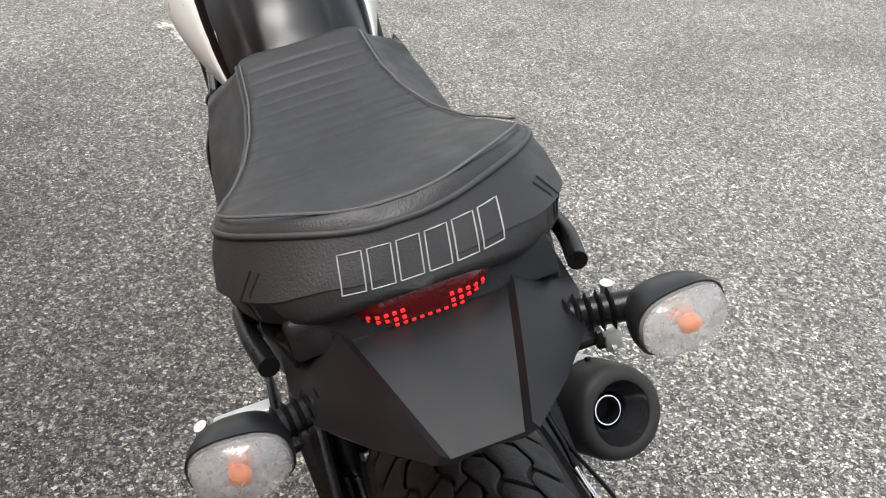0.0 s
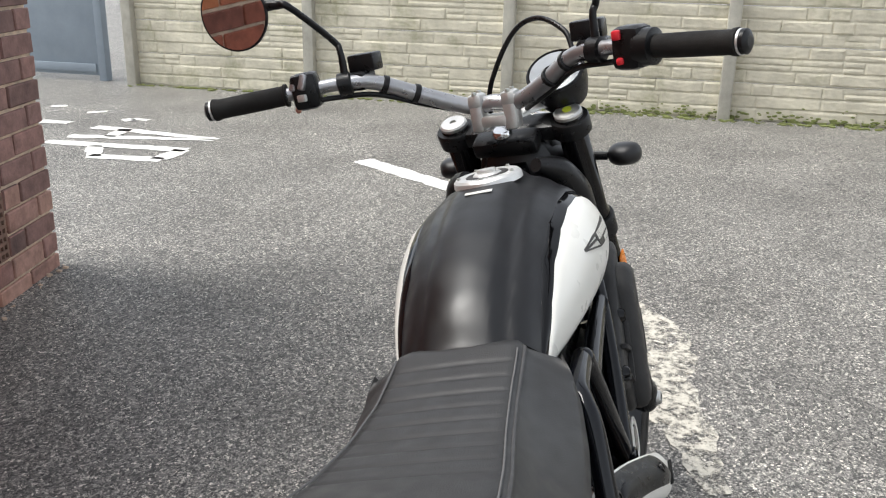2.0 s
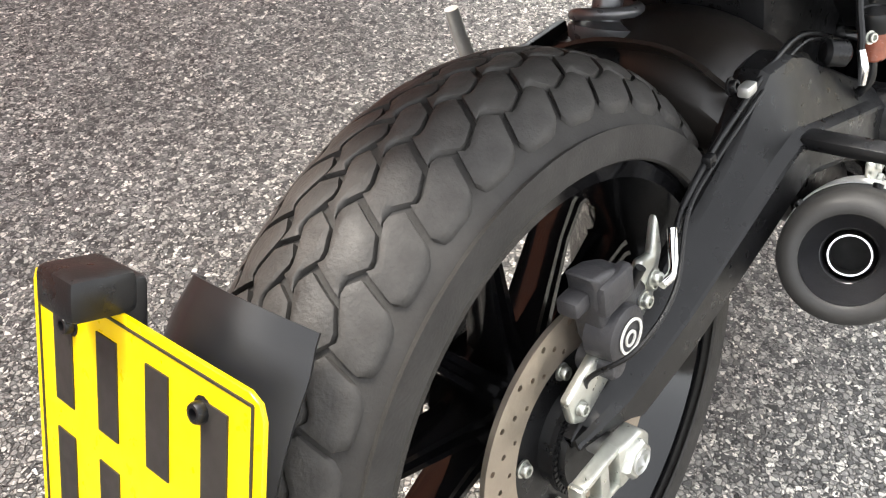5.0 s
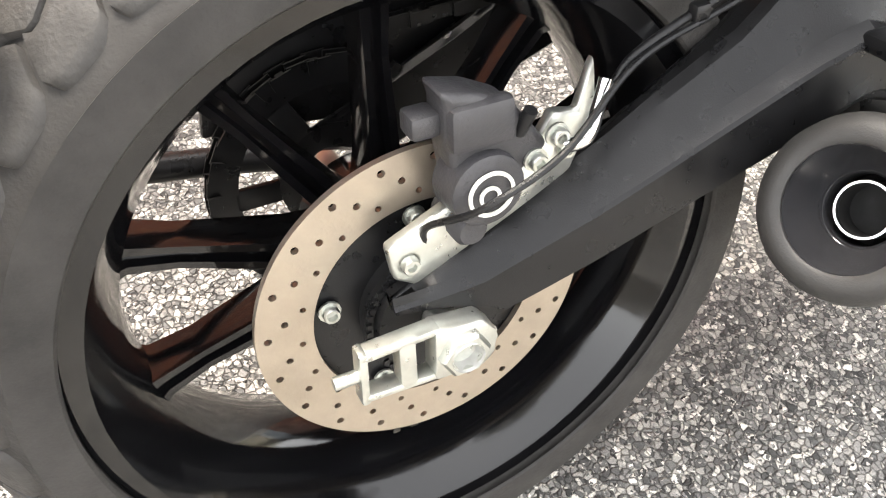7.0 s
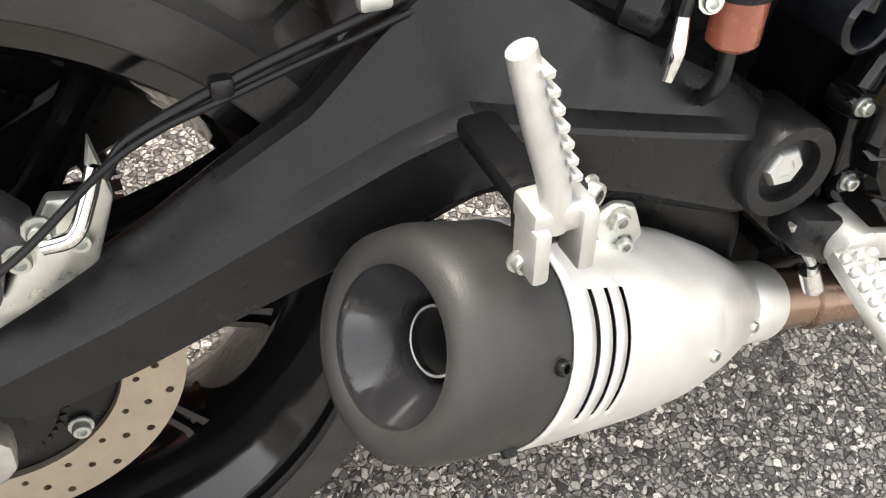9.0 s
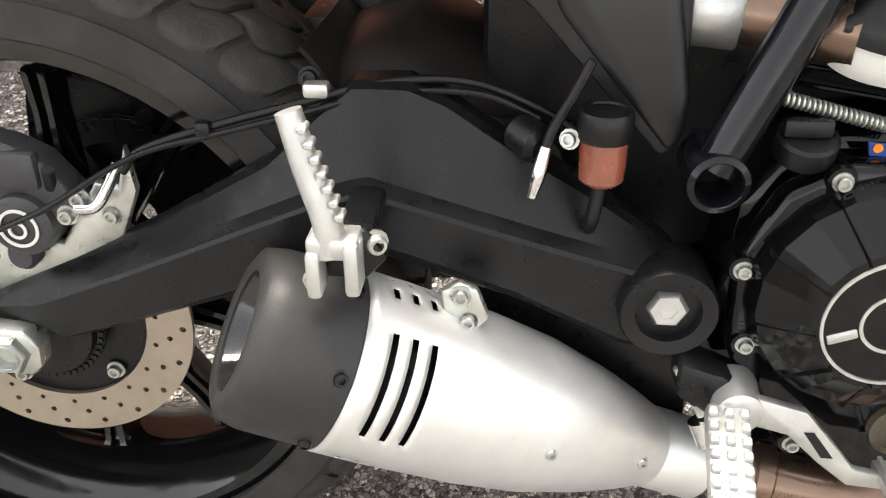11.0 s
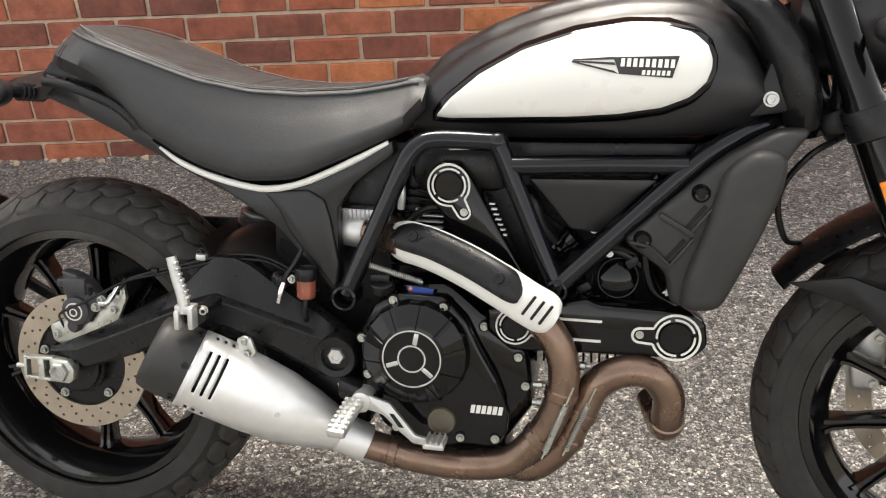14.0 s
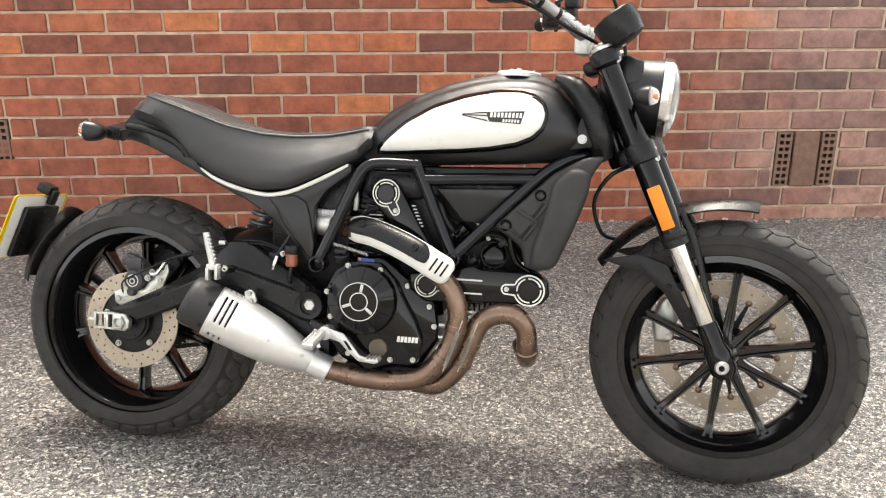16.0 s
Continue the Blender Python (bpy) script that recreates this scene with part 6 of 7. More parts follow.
part("cap_well", lathe([(0.022, 0.0045), (0.022, 0.0052), (0.034, 0.0052), (0.034, 0.0045)], cap_m, 32), M_CHAR, fc)
for k in range(5):
    a = k * math.tau / 5 + 0.3
    bolt(cap_m @ Vector((0.045 * math.cos(a), 0.045 * math.sin(a), 0.006)), (0, 0, 1), 0.003, fc)
part("tank_label", box((0.868, 0.0, 0.9605), (0.009, 0.042, 0.001), 0.0003, Matrix.Translation((0.868, 0, 0.9605)) @ Matrix.Rotation(radians(-9), 4, "Y") @ Matrix.Translation((-0.868, 0, -0.9605))), M_WHITE, tank, "small white tank label")
# front infill panels beside the steering head
for s in (1, -1):
    b = prism([(1.075, 0.785), (1.128, 0.795), (1.135, 0.83), (1.1, 0.865)], -0.118, -0.095, 0.005)
    infill = part("tank_infill", b if s > 0 else flip(b), M_BLACK, tank)
    if s > 0:
        bolt((1.104, -0.12, 0.812), (0, -1, 0), 0.008, infill, M_ALU)
    c = [(1.04, -0.06 * s, 0.953), (1.085, -0.085 * s, 0.928), (1.12, -0.1 * s, 0.88), (1.145, -0.1 * s, 0.815), (1.155, -0.085 * s, 0.775)]
    part("head_fairing", tube(c, [0.012, 0.026, 0.031, 0.03, 0.024], 14, 6), M_BLACK, tank)

# ---- side panels, trim and tail ----
pan = [(0.185, 0.722), (0.236, 0.686), (0.288, 0.666), (0.35, 0.652), (0.391, 0.652), (0.442, 0.666), (0.512, 0.7), (0.572, 0.735), (0.575, 0.715), (0.515, 0.668), (0.487, 0.628), (0.49, 0.506), (0.478, 0.497), (0.39, 0.593), (0.3, 0.648), (0.19, 0.708)]
for s in (1, -1):
    b = prism(pan, -0.136, -0.105, 0.007, 2)
    sp = part("side_panel", b if s > 0 else flip(b), M_MATT, bike, "matt black side panel under the seat")
    q = [(0.2, -0.134 * s, 0.7085), (0.236, -0.136 * s, 0.686), (0.288, -0.138 * s, 0.667), (0.35, -0.139 * s, 0.654), (0.391, -0.139 * s, 0.654), (0.442, -0.138 * s, 0.668), (0.512, -0.136 * s, 0.7015), (0.566, -0.133 * s, 0.731)]
    part("trim_strip", tube(q, [0.0025, 0.0048, 0.0054, 0.0054, 0.0054, 0.0054, 0.0054, 0.0036], 10, 6), M_WHITE, sp, "white trim strip along the seat edge")
    b = prism([(0.37, 0.648), (0.394, 0.65), (0.442, 0.655), (0.468, 0.64), (0.478, 0.61), (0.492, 0.539), (0.49, 0.512), (0.482, 0.502), (0.41, 0.588), (0.395, 0.62)], -0.1425, -0.12, 0.0055, 3)
    part("panel_fin", b if s > 0 else flip(b), M_MATT, sp)
    rail = [(0.0, -0.118 * s, 0.802), (0.05, -0.128 * s, 0.797), (0.12, -0.136 * s, 0.775), (0.155, -0.138 * s, 0.752), (0.165, -0.135 * s, 0.735)]
    part("grab_rail", tube(rail, 0.008, 12, 6), M_BLACK, bike, "black tubular grab rail")
    under = [[(x, -y0 * s, z0), (x, -y1 * s, z0), (x, -y1 * s, z1), (x, -y0 * s, z1)] for x, y0, y1, z0, z1 in ((-0.01, 0.05, 0.1, 0.775, 0.815), (0.06, 0.05, 0.12, 0.755, 0.795), (0.13, 0.05, 0.125, 0.725, 0.765), (0.2, 0.05, 0.125, 0.69, 0.73), (0.3, 0.05, 0.12, 0.64, 0.68))]
    b = loft(under)
    bmesh.ops.bevel(b, geom=b.edges[:], offset=0.003, segments=2, affect="EDGES", profile=0.5)
    part("tail_rail", b, M_MATT, bike)
part("seat_pan", prism([(-0.02, 0.81), (0.1, 0.775), (0.2, 0.70), (0.34, 0.645), (0.42, 0.65), (0.55, 0.725), (0.55, 0.76), (0.3, 0.74), (0.0, 0.835)], -0.1, 0.1, 0.006), M_BLACK, bike)
# tail fender: flat centre, sloping flanks
secs = []
for x, zr, wr, zo, wo, zu in ((0.03, 0.822, 0.07, 0.806, 0.108, 0.78), (-0.02, 0.819, 0.063, 0.792, 0.109, 0.772), (-0.055, 0.813, 0.053, 0.784, 0.098, 0.768), (-0.095, 0.804, 0.041, 0.784, 0.066, 0.774), (-0.13, 0.795, 0.03, 0.788, 0.034, 0.784)):
    secs.append([(x, -wr, zr), (x, -wo, zo), (x, -wo + 0.012, zu), (x, 0, zu + 0.004), (x, wo - 0.012, zu), (x, wo, zo), (x, wr, zr), (x, wr - 0.006, zr - 0.006), (x, -wr + 0.006, zr - 0.006)])
b = loft(secs)
tail = part("tail_fender", b, M_MATT, bike, "matt black angular tail fender", angle=20)
b = loft([[(x, y, z) for y, z in ((-w, z0), (-w * 0.6, z0 - h), (w * 0.6, z0 - h), (w, z0), (w * 0.9, z0 + 0.01), (-w * 0.9, z0 + 0.01))] for x, w, z0, h in ((0.05, 0.07, 0.824, 0.012), (0.022, 0.066, 0.825, 0.024), (0.004, 0.058, 0.826, 0.027), (-0.012, 0.048, 0.826, 0.022), (-0.019, 0.038, 0.828, 0.012))])
bmesh.ops.bevel(b, geom=b.edges[:], offset=0.004, segments=2, affect="EDGES", profile=0.5)
lamp = part("tail_lamp", b, M_RED, tail, "glowing red tail lamp")
lamp_tree = BVHTree.FromPolygons([v.co for v in lamp.data.vertices], [list(f.vertices) for f in lamp.data.polygons])
diode = None
for j in range(5):
    for k in range(15):
        hit = lamp_tree.ray_cast(Vector((-0.3, -0.042 + 0.006 * k, 0.825 - 0.0056 * j)), Vector((1, 0, 0)))
        if hit[0] is None or (abs(k - 7) > 6 - j and j > 1) or (abs(k - 7) < 3 and j < 2):
            continue
        m = Matrix.Translation(hit[0])
        if diode is None:
            diode = part("diode", box((0, 0, 0), (0.002, 0.0032, 0.0032), 0.0006, seg=1), M_LED, lamp, basis=m)
        else:
            ob = new("diode", diode.data)
            ob.parent, ob.matrix_basis = lamp, m


def squared(bm, n=2.7):
    """Turn round cross-sections about z into soft rectangles."""
    for v in bm.verts:
        r = math.hypot(v.co.x / 1.42, v.co.y)
        if r > 1e-5:
            c, q = abs(v.co.x / 1.42 / r), abs(v.co.y / r)
            f = (c ** n + q ** n) ** (-1 / n)
            v.co.x, v.co.y = v.co.x * f * 0.95, v.co.y * f * 0.95
    return bm


def indicator(p, stalk, back, parent, name, basis=None, size=1.0):
    """A teardrop turn signal: black shell, ribbed clear lens, orange bulb, rubber stalk."""
    d = Vector(back).normalized()
    m = (basis or Matrix()) @ aim(p, d) @ Matrix.Scale(size, 4)
    shell = part(name, squared(ellipsoid(Matrix.Diagonal((0.041, 0.029, 0.046, 1)), 32, 14, None, -1, 0.05)), M_MATT, parent, "black turn signal with clear lens", basis=m)
    b = ellipsoid(Matrix.Diagonal((0.0395, 0.0275, 0.026, 1)), 36, 10, None, 0.03, 1)
    for v in b.verts:
        v.co.z += 0.0011 * math.sin(v.co.x * 1700)
    squared(b)
    part("lens", b, M_LENS, shell, "clear ribbed lens", angle=70)
    part("reflector", squared(lathe([(0.0001, -0.004), (0.012, -0.002), (0.02, 0.002), (0.0262, 0.0055)], Matrix.Diagonal((1.42, 1, 1, 1)), 32)), M_REFL, shell)
    part("bulb", ellipsoid(Matrix.Translation((0, 0.0, 0.011)) @ Matrix.Diagonal((0.0085, 0.007, 0.0075, 1)), 14, 8), M_BULB, shell, "orange bulb behind the lens")
    return shell


for s in (1, -1):
    indicator((-0.066 if s > 0 else -0.077, 0.15 if s > 0 else -0.158, 0.786), None, (-1, 0.10 * s, 0.06), bike, "rear_indicator", None, 0.9)
    q = [(-0.03, 0.085 * s, 0.782), (-0.037, 0.103 * s, 0.784), (-0.045, 0.122 * s, 0.786), (-0.05, 0.138 * s, 0.787)]
    st = part("rubber_stalk", tube(q, 0.011, 14, 6), M_BLACK, bike)
    for k in range(6):
        c = Vector(q[0]).lerp(Vector(q[2]), k / 5)
        part("stalk_rib", lathe([(0.011, -0.0022), (0.0155, 0), (0.011, 0.0022)], aim(c, (-0.2, s, 0.03)), 16), M_BLACK, st)

# ---- rear hugger, plate holder ----
def arc_sheet(cx, cz, r, a0, a1, hw, thick, drop, n=24, k=9, widen=None):
    rings = []
    for i in range(n + 1):
        a = radians(a0 + (a1 - a0) * i / n)
        w = hw * (widen(i / n) if widen else 1)
        outer, inner = [], []
        for j in range(k):
            t = -1 + 2 * j / (k - 1)
            rr = r - drop * abs(t) ** 2.5
            outer.append((cx + rr * math.cos(a), t * w, cz + rr * math.sin(a)))
            inner.append((cx + (rr - thick) * math.cos(a), t * (w - thick * 0.6), cz + (rr - thick) * math.sin(a)))
        rings.append(outer + inner[::-1])
    return loft(rings)


part("rear_hugger", arc_sheet(0, 0.315, 0.35, 45, 12, 0.096, 0.004, 0.018, widen=lambda t: 0.86 + 0.14 * smooth_step(0, 0.3, t)), M_HUG, bike, "brown-black plastic rear hugger over the tyre", angle=50)
secs = []
for x, zc in ((0.236, 0.528), (0.256, 0.548), (0.28, 0.559), (0.31, 0.565), (0.345, 0.56), (0.38, 0.541), (0.412, 0.512)):
    top = [(x, w * 0.106, zc - 0.045 * abs(w) ** 2.6) for w in np.linspace(-1, 1, 13).tolist()]
    secs.append(top + [(x, 0.1, 0.47), (x, -0.1, 0.47)])
part("hugger_body", loft(secs), M_HUG, bike, "brown-black hugger body over the swingarm", angle=50)
bolt((0.243, -0.099, 0.533), (0, -1, 0.2), 0.006, bike, M_BLACK)
ph = part("plate_holder", arc_sheet(0, 0.315, 0.356, 166, 129, 0.069, 0.004, 0.034, widen=lambda t: 0.72 + 0.28 * math.sin(math.pi * min(t, 0.5)) - 0.1 * smooth_step(0.85, 1.0, t)), M_MATT, bike, "black plastic mudguard carrying the number plate", angle=50)
PT = Vector((-0.286, -0.024, 0.62))
pdir = Vector((-math.sin(radians(22)), 0, -math.cos(radians(22))))
pm = Matrix.Translation(PT + pdir * 0.089) @ Matrix.Rotation(radians(22), 4, "Y")
outline = [(sy * (0.104 + 0.012 * math.cos(a)), sz * (0.077 + 0.012 * math.sin(a))) for sy, sz, angles in ((1, 1, (0, 45, 90)), (-1, 1, (90, 45, 0)), (-1, -1, (0, 45, 90)), (1, -1, (90, 45, 0))) for a in map(radians, angles)]
b = prism(outline, -0.0015, 0.0015, 0.0006, 1)
b.transform(pm @ Matrix.Rotation(math.pi / 2, 4, "Z"))
plate = part("number_plate", b, M_YELLOW, ph, "yellow number plate with black characters")
part("plate_back", box((0.0024, 0, 0), (0.0014, 0.206, 0.17), 0.0004, pm), M_WHITE, plate, "pale back of the number plate")
b = bmesh.new()
for y, z, w, h in ((0, 0.083, 0.216, 0.0015), (0, -0.083, 0.216, 0.0015), (0.108, 0, 0.0015, 0.166), (-0.108, 0, 0.0015, 0.166)):
    box((-0.0019, y, z), (0.0012, w, h), 0, pm, b)
part("plate_border", b, M_CHAR, plate)
for row, z in ((4, 0.039), (3, -0.043)):
    for k in range(row):
        part("plate_character", box((-0.0019, 0.078 - k * 0.052, z), (0.0012, 0.022, 0.062), 0, pm), M_CHAR, plate, "plain black character bar")
for y in (0.068, -0.068):
    bolt(pm @ Vector((-0.002, y, 0.064)), pm.to_3x3() @ Vector((-1, 0, 0)), 0.006, plate, M_BLACK)
part("plate_backing", box((0.012, 0, -0.01), (0.014, 0.14, 0.14), 0.005, pm), M_BLACK, ph)
b = box((-0.01, 0.03, 0.1), (0.04, 0.042, 0.026), 0.006, pm)
join(b, box((0.012, 0.03, 0.085), (0.016, 0.026, 0.04), 0.004, pm))
part("plate_lamp", b, M_BLACK, ph, "black number plate lamp")
part("holder_arm", tube([(-0.25, 0.07, 0.44), (-0.18, 0.125, 0.36), (-0.08, 0.14, 0.33), (0.0, 0.135, 0.315)], 0.012, 12), M_BLACK, ph)
part("holder_arm", tube([(-0.26, -0.02, 0.5), (-0.27, -0.01, 0.43), (-0.28, 0.03, 0.37), (-0.25, 0.08, 0.36)], 0.012, 12), M_BLACK, ph)

# shock absorber
spring((0.285, 0.055, 0.56), (0.335, 0.05, 0.70), 0.031, 0.006, 6, M_SPRING, bike, "shock_spring", 10)
part("shock_body", lathe([(0.02, -0.03), (0.034, -0.012), (0.036, 0.0), (0.02, 0.004), (0.015, 0.006), (0.015, 0.16)], aim((0.283, 0.055, 0.555), (0.05, -0.005, 0.14)), 28), M_SPRING, bike, "aluminium shock absorber")
part("shock_mount", box((0.265, 0.05, 0.53), (0.11, 0.07, 0.035), 0.012), M_BLACK, bike)

# rear brake fluid reservoir and its hoses
RV = Vector((0.44, -0.149, 0.505))
resv = part("fluid_cup", lathe([(0.012, -0.02), (0.0148, -0.017), (0.0155, 0.012), (0.014, 0.014)], Matrix.Translation(RV), 24), M_FLUID, bike, "amber brake fluid reservoir with black cap")
part("cup_cap", lathe([(0.0168, 0.01), (0.0178, 0.012), (0.0178, 0.026), (0.0165, 0.029), (0.015, 0.029), (0.014, 0.0275), (0.0001, 0.0275)], Matrix.Translation(RV), 24), M_BLACK, resv)
part("cup_hose", tube([RV - Vector((0, 0, 0.02)), RV - Vector((0.003, 0, 0.045)), RV - Vector((0.005, -0.02, 0.07))], 0.005, 10), M_BLACK, resv)
bolt(RV + Vector((-0.022, -0.004, 0.01)), (-0.4, -1, 0.2), 0.005, resv)
part("brake_switch", lathe([(0.009, -0.012), (0.013, -0.008), (0.013, 0.01), (0.008, 0.014)], aim((0.392, -0.13, 0.507), (0.6, -0.6, -0.2)), 18), M_BLACK, bike)
part("hose_ferrule", tube([(0.404, -0.15, 0.508), (0.4, -0.155, 0.492), (0.396, -0.156, 0.476)], [0.004, 0.0052, 0.0036], 12), M_CHROME, bike)
part("brake_line", tube([(0.43, -0.135, 0.56), (0.42, -0.14, 0.54), (0.408, -0.148, 0.52), (0.404, -0.15, 0.508)], 0.0035, 8), M_BLACK, bike)

# brake pedal and rider's footpeg
b = prism([(0.528, 0.345), (0.55, 0.352), (0.585, 0.342), (0.612, 0.31), (0.625, 0.294), (0.662, 0.286), (0.662, 0.276), (0.622, 0.28), (0.6, 0.298), (0.575, 0.322), (0.545, 0.33), (0.528, 0.33)], -0.196, -0.188, 0.002)
pedal = part("brake_pedal", b, M_ALU, bike, "bare aluminium brake pedal")
# thin black plate on the pedal, painted as the shade of its hole
part("pedal_hole", prism([(0.585, 0.326), (0.592, 0.326), (0.608, 0.305), (0.6, 0.305)], -0.1972, -0.1962, 0), M_DARK, pedal)
b = box((0.658, -0.2, 0.288), (0.032, 0.04, 0.008), 0.002)
for k in range(4):
    box((0.646 + 0.008 * k, -0.2, 0.294), (0.003, 0.036, 0.004), 0, None, b)
part("pedal_pad", b, M_ALU, pedal)
part("pedal_pivot", lathe([(0.011, 0.004), (0.016, 0.002), (0.018, -0.03)], Matrix.Translation((0.54, -0.196, 0.34)) @ turn_y, 20), M_ALU, pedal)
b = box((0, -0.045, 0), (0.028, 0.085, 0.014), 0.004)
for k in range(7):
    for j in range(3):
        box((-0.01 + 0.01 * j, -0.012 - 0.011 * k, 0.0085), (0.006, 0.006, 0.005), 0.001, None, b, 1)
part("foot_peg", b, M_ALU, bike, "serrated aluminium rider footpeg", basis=Matrix.Translation((0.532, -0.192, 0.342)) @ Matrix.Rotation(radians(-6), 4, "Z") @ Matrix.Rotation(radians(14), 4, "X"))
part("pedal_rod", tube([(0.5, -0.175, 0.36), (0.52, -0.182, 0.325)], 0.0035, 8, smooth=False), M_ZINC, bike)
b = lathe([(0.007, 0), (0.007, 0.02), (0.005, 0.022)], aim((0.517, -0.184, 0.322), (0.4, -0.1, -0.9)), 12)
part("rod_end", b, M_CHROME, bike)
part("peg_plate", prism([(0.5, 0.37), (0.53, 0.36), (0.56, 0.345), (0.56, 0.32), (0.53, 0.32), (0.5, 0.34)], -0.185, -0.15, 0.006), M_BLACK, bike)
part("heel_guard", box((0.53, 0.19, 0.34), (0.1, 0.01, 0.06), 0.004), M_BLACK, bike)
part("foot_peg", box((0.535, 0.24, 0.335), (0.028, 0.09, 0.014), 0.004), M_SILVER, bike)
# ---- front end, turned a little to the right ----
AXP, AXD = Vector((1.105, 0, 1.0)), Vector((-0.394, 0, 0.919)).normalized()
STEER = Matrix.Translation(AXP) @ Matrix.Rotation(radians(-10), 4, AXD) @ Matrix.Translation(-AXP)
UN = STEER.inverted()


def straight(p):
    return UN @ Vector(p)


leg_top, leg_bot = straight((1.142, -0.114, 1.002)), straight((1.443, -0.122, 0.319))
FY = 0.107
leg_top.y = leg_bot.y = -FY
ld = (leg_bot - leg_top).normalized()
LEN = (leg_bot - leg_top).length
front_centre = Vector((leg_bot.x, 0, leg_bot.z))
front_wheel = cast_wheel("front_wheel", front_centre, 0.3165, (0.056, 0.034, 0.2286, 36, (0, 0.026, 0.052), 0.7, 0.012, 0.005, 0.0026), 0.2286, 0.086, [(12 + 36 * k, 12 + 36 * k, 0.85) for k in range(10)], 0.036, "gloss black ten-spoke cast front wheel", STEER)
b = disc_bm(0.165, 0.125, 24, 0.062)
part("brake_disc", b, M_DISC, front_wheel, "drilled steel front brake disc", angle=30)
part("disc_carrier", lathe([(0.04, 0.058), (0.04, 0.066), (0.06, 0.066), (0.06, 0.058)], Matrix.Rotation(-math.pi / 2, 4, "X"), 36), M_BLACK, front_wheel)
for k in range(10):
    a = radians(30 + 36 * k)
    m = Matrix.Rotation(-a, 4, "Y")
    part("carrier_arm", loft([[m @ Vector(q) for q in r] for r in ([(0.055, 0.059, -0.008), (0.055, 0.065, -0.008), (0.055, 0.065, 0.008), (0.055, 0.059, 0.008)], [(0.122, 0.059, -0.003), (0.122, 0.065, -0.003), (0.122, 0.065, 0.003), (0.122, 0.059, 0.003)])]), M_BLACK, front_wheel)
    part("disc_bobbin", lathe([(0.004, 0.055), (0.008, 0.057), (0.008, 0.069), (0.004, 0.07)], m @ Matrix.Translation((0.124, 0, 0)) @ Matrix.Rotation(-math.pi / 2, 4, "X"), 14), M_EXH, front_wheel)
for s in (-1, 1):
    off = Vector((0, s * FY, 0))
    t0, d0 = Vector((leg_top.x, 0, leg_top.z)) + off, ld

    def along(k):
        return t0 + d0 * k
    fork = part("fork_leg", lathe([(0.024, -0.012), (0.0255, -0.01), (0.0255, 0.2), (0.028, 0.205), (0.028, 0.42), (0.0285, 0.425), (0.0285, 0.45), (0.025, 0.455), (0.021, 0.457)], aim(t0, d0), 32), M_GLOSS, bike, "black upside-down fork leg", basis=STEER)
    part("dust_seal", lathe([(0.0285, 0.425), (0.0305, 0.428), (0.0305, 0.44), (0.0285, 0.443), (0.0295, 0.447), (0.0295, 0.458), (0.022, 0.46)], aim(t0, d0), 32), M_BLACK, fork)
    part("fork_slider", lathe([(0.0205, 0.44), (0.0205, 0.66), (0.018, 0.665)], aim(t0, d0), 28), M_CHROME, fork, "polished chrome fork slider")
    part("fork_foot", lathe([(0.022, 0.645), (0.0245, 0.65), (0.0245, 0.7), (0.03, 0.715), (0.031, LEN + 0.012), (0.02, LEN + 0.03)], aim(t0, d0), 24), M_GLOSS, fork)
    part("fork_cap", lathe([(0.0001, 0.004), (0.006, 0.004), (0.006, 0.008), (0.012, 0.008), (0.022, 0.007), (0.025, 0.004), (0.025, -0.008)], aim(t0 - d0 * 0.012, -d0), 28), M_ALU, fork, "bare aluminium fork top cap")
    part("reflector", box((0, 0, 0), (0.005, 0.03, 0.1), 0.002, aim(along(0.365) + Vector((0, s * 0.0295, 0)), d0)), M_ORANGE, fork, "orange side reflector")
    b = lathe([(0.007, 0.006), (0.007, 0.014), (0.0125, 0.014), (0.0155, 0.01), (0.017, 0.0)], Matrix.Translation(Vector((leg_bot.x, s * (FY + 0.022), leg_bot.z))) @ Matrix.Rotation(math.pi / 2 * -s, 4, "X"), 20)
    part("front_axle_end", b, M_ALU, fork)
tc, lc = Vector((leg_top.x, 0, leg_top.z)) + ld * 0.01, Vector((leg_top.x, 0, leg_top.z)) + ld * 0.235


def clamp_bm(c, hgt, wide):
    m = aim(c, -ld)
    b = box((0, 0, 0), (2 * FY - 0.02, wide, hgt), 0.008, m)
    back = m.inverted() @ (c + Vector((-0.035, 0, -0.015)))
    join(b, box((0, back.y, 0), (0.12, 0.05, hgt), 0.01, m))
    for s in (-1, 1):
        join(b, lathe([(0.03, -hgt / 2), (0.035, -hgt / 2 + 0.003), (0.035, hgt / 2 - 0.003), (0.033, hgt / 2)], m @ Matrix.Translation((s * FY, 0, 0)), 32))
    return b


yoke = part("top_yoke", clamp_bm(tc, 0.032, 0.05), M_BLACK, bike, "black top fork yoke", basis=STEER)
lower = part("lower_yoke", clamp_bm(lc, 0.045, 0.06), M_BLACK, bike, "black lower fork yoke", basis=STEER)
for s in (-1, 1):
    for k in (-0.011, 0.011):
        p = lc + Vector((0.03, s * (FY + 0.006), 0)) - ld * k
        bolt(p, (0.45, s, 0.1), 0.0065, lower)
    bolt(tc + Vector((0.028, s * (FY + 0.012), 0.0)), (0.45, s, 0.1), 0.006, yoke)
part("key_barrel", lathe([(0.0001, 0.012), (0.004, 0.012), (0.014, 0.012), (0.017, 0.008), (0.018, -0.01)], aim(straight((1.128, 0.002, 1.0)), -ld), 28), M_CHROME, yoke, "chrome ignition lock", basis=None)
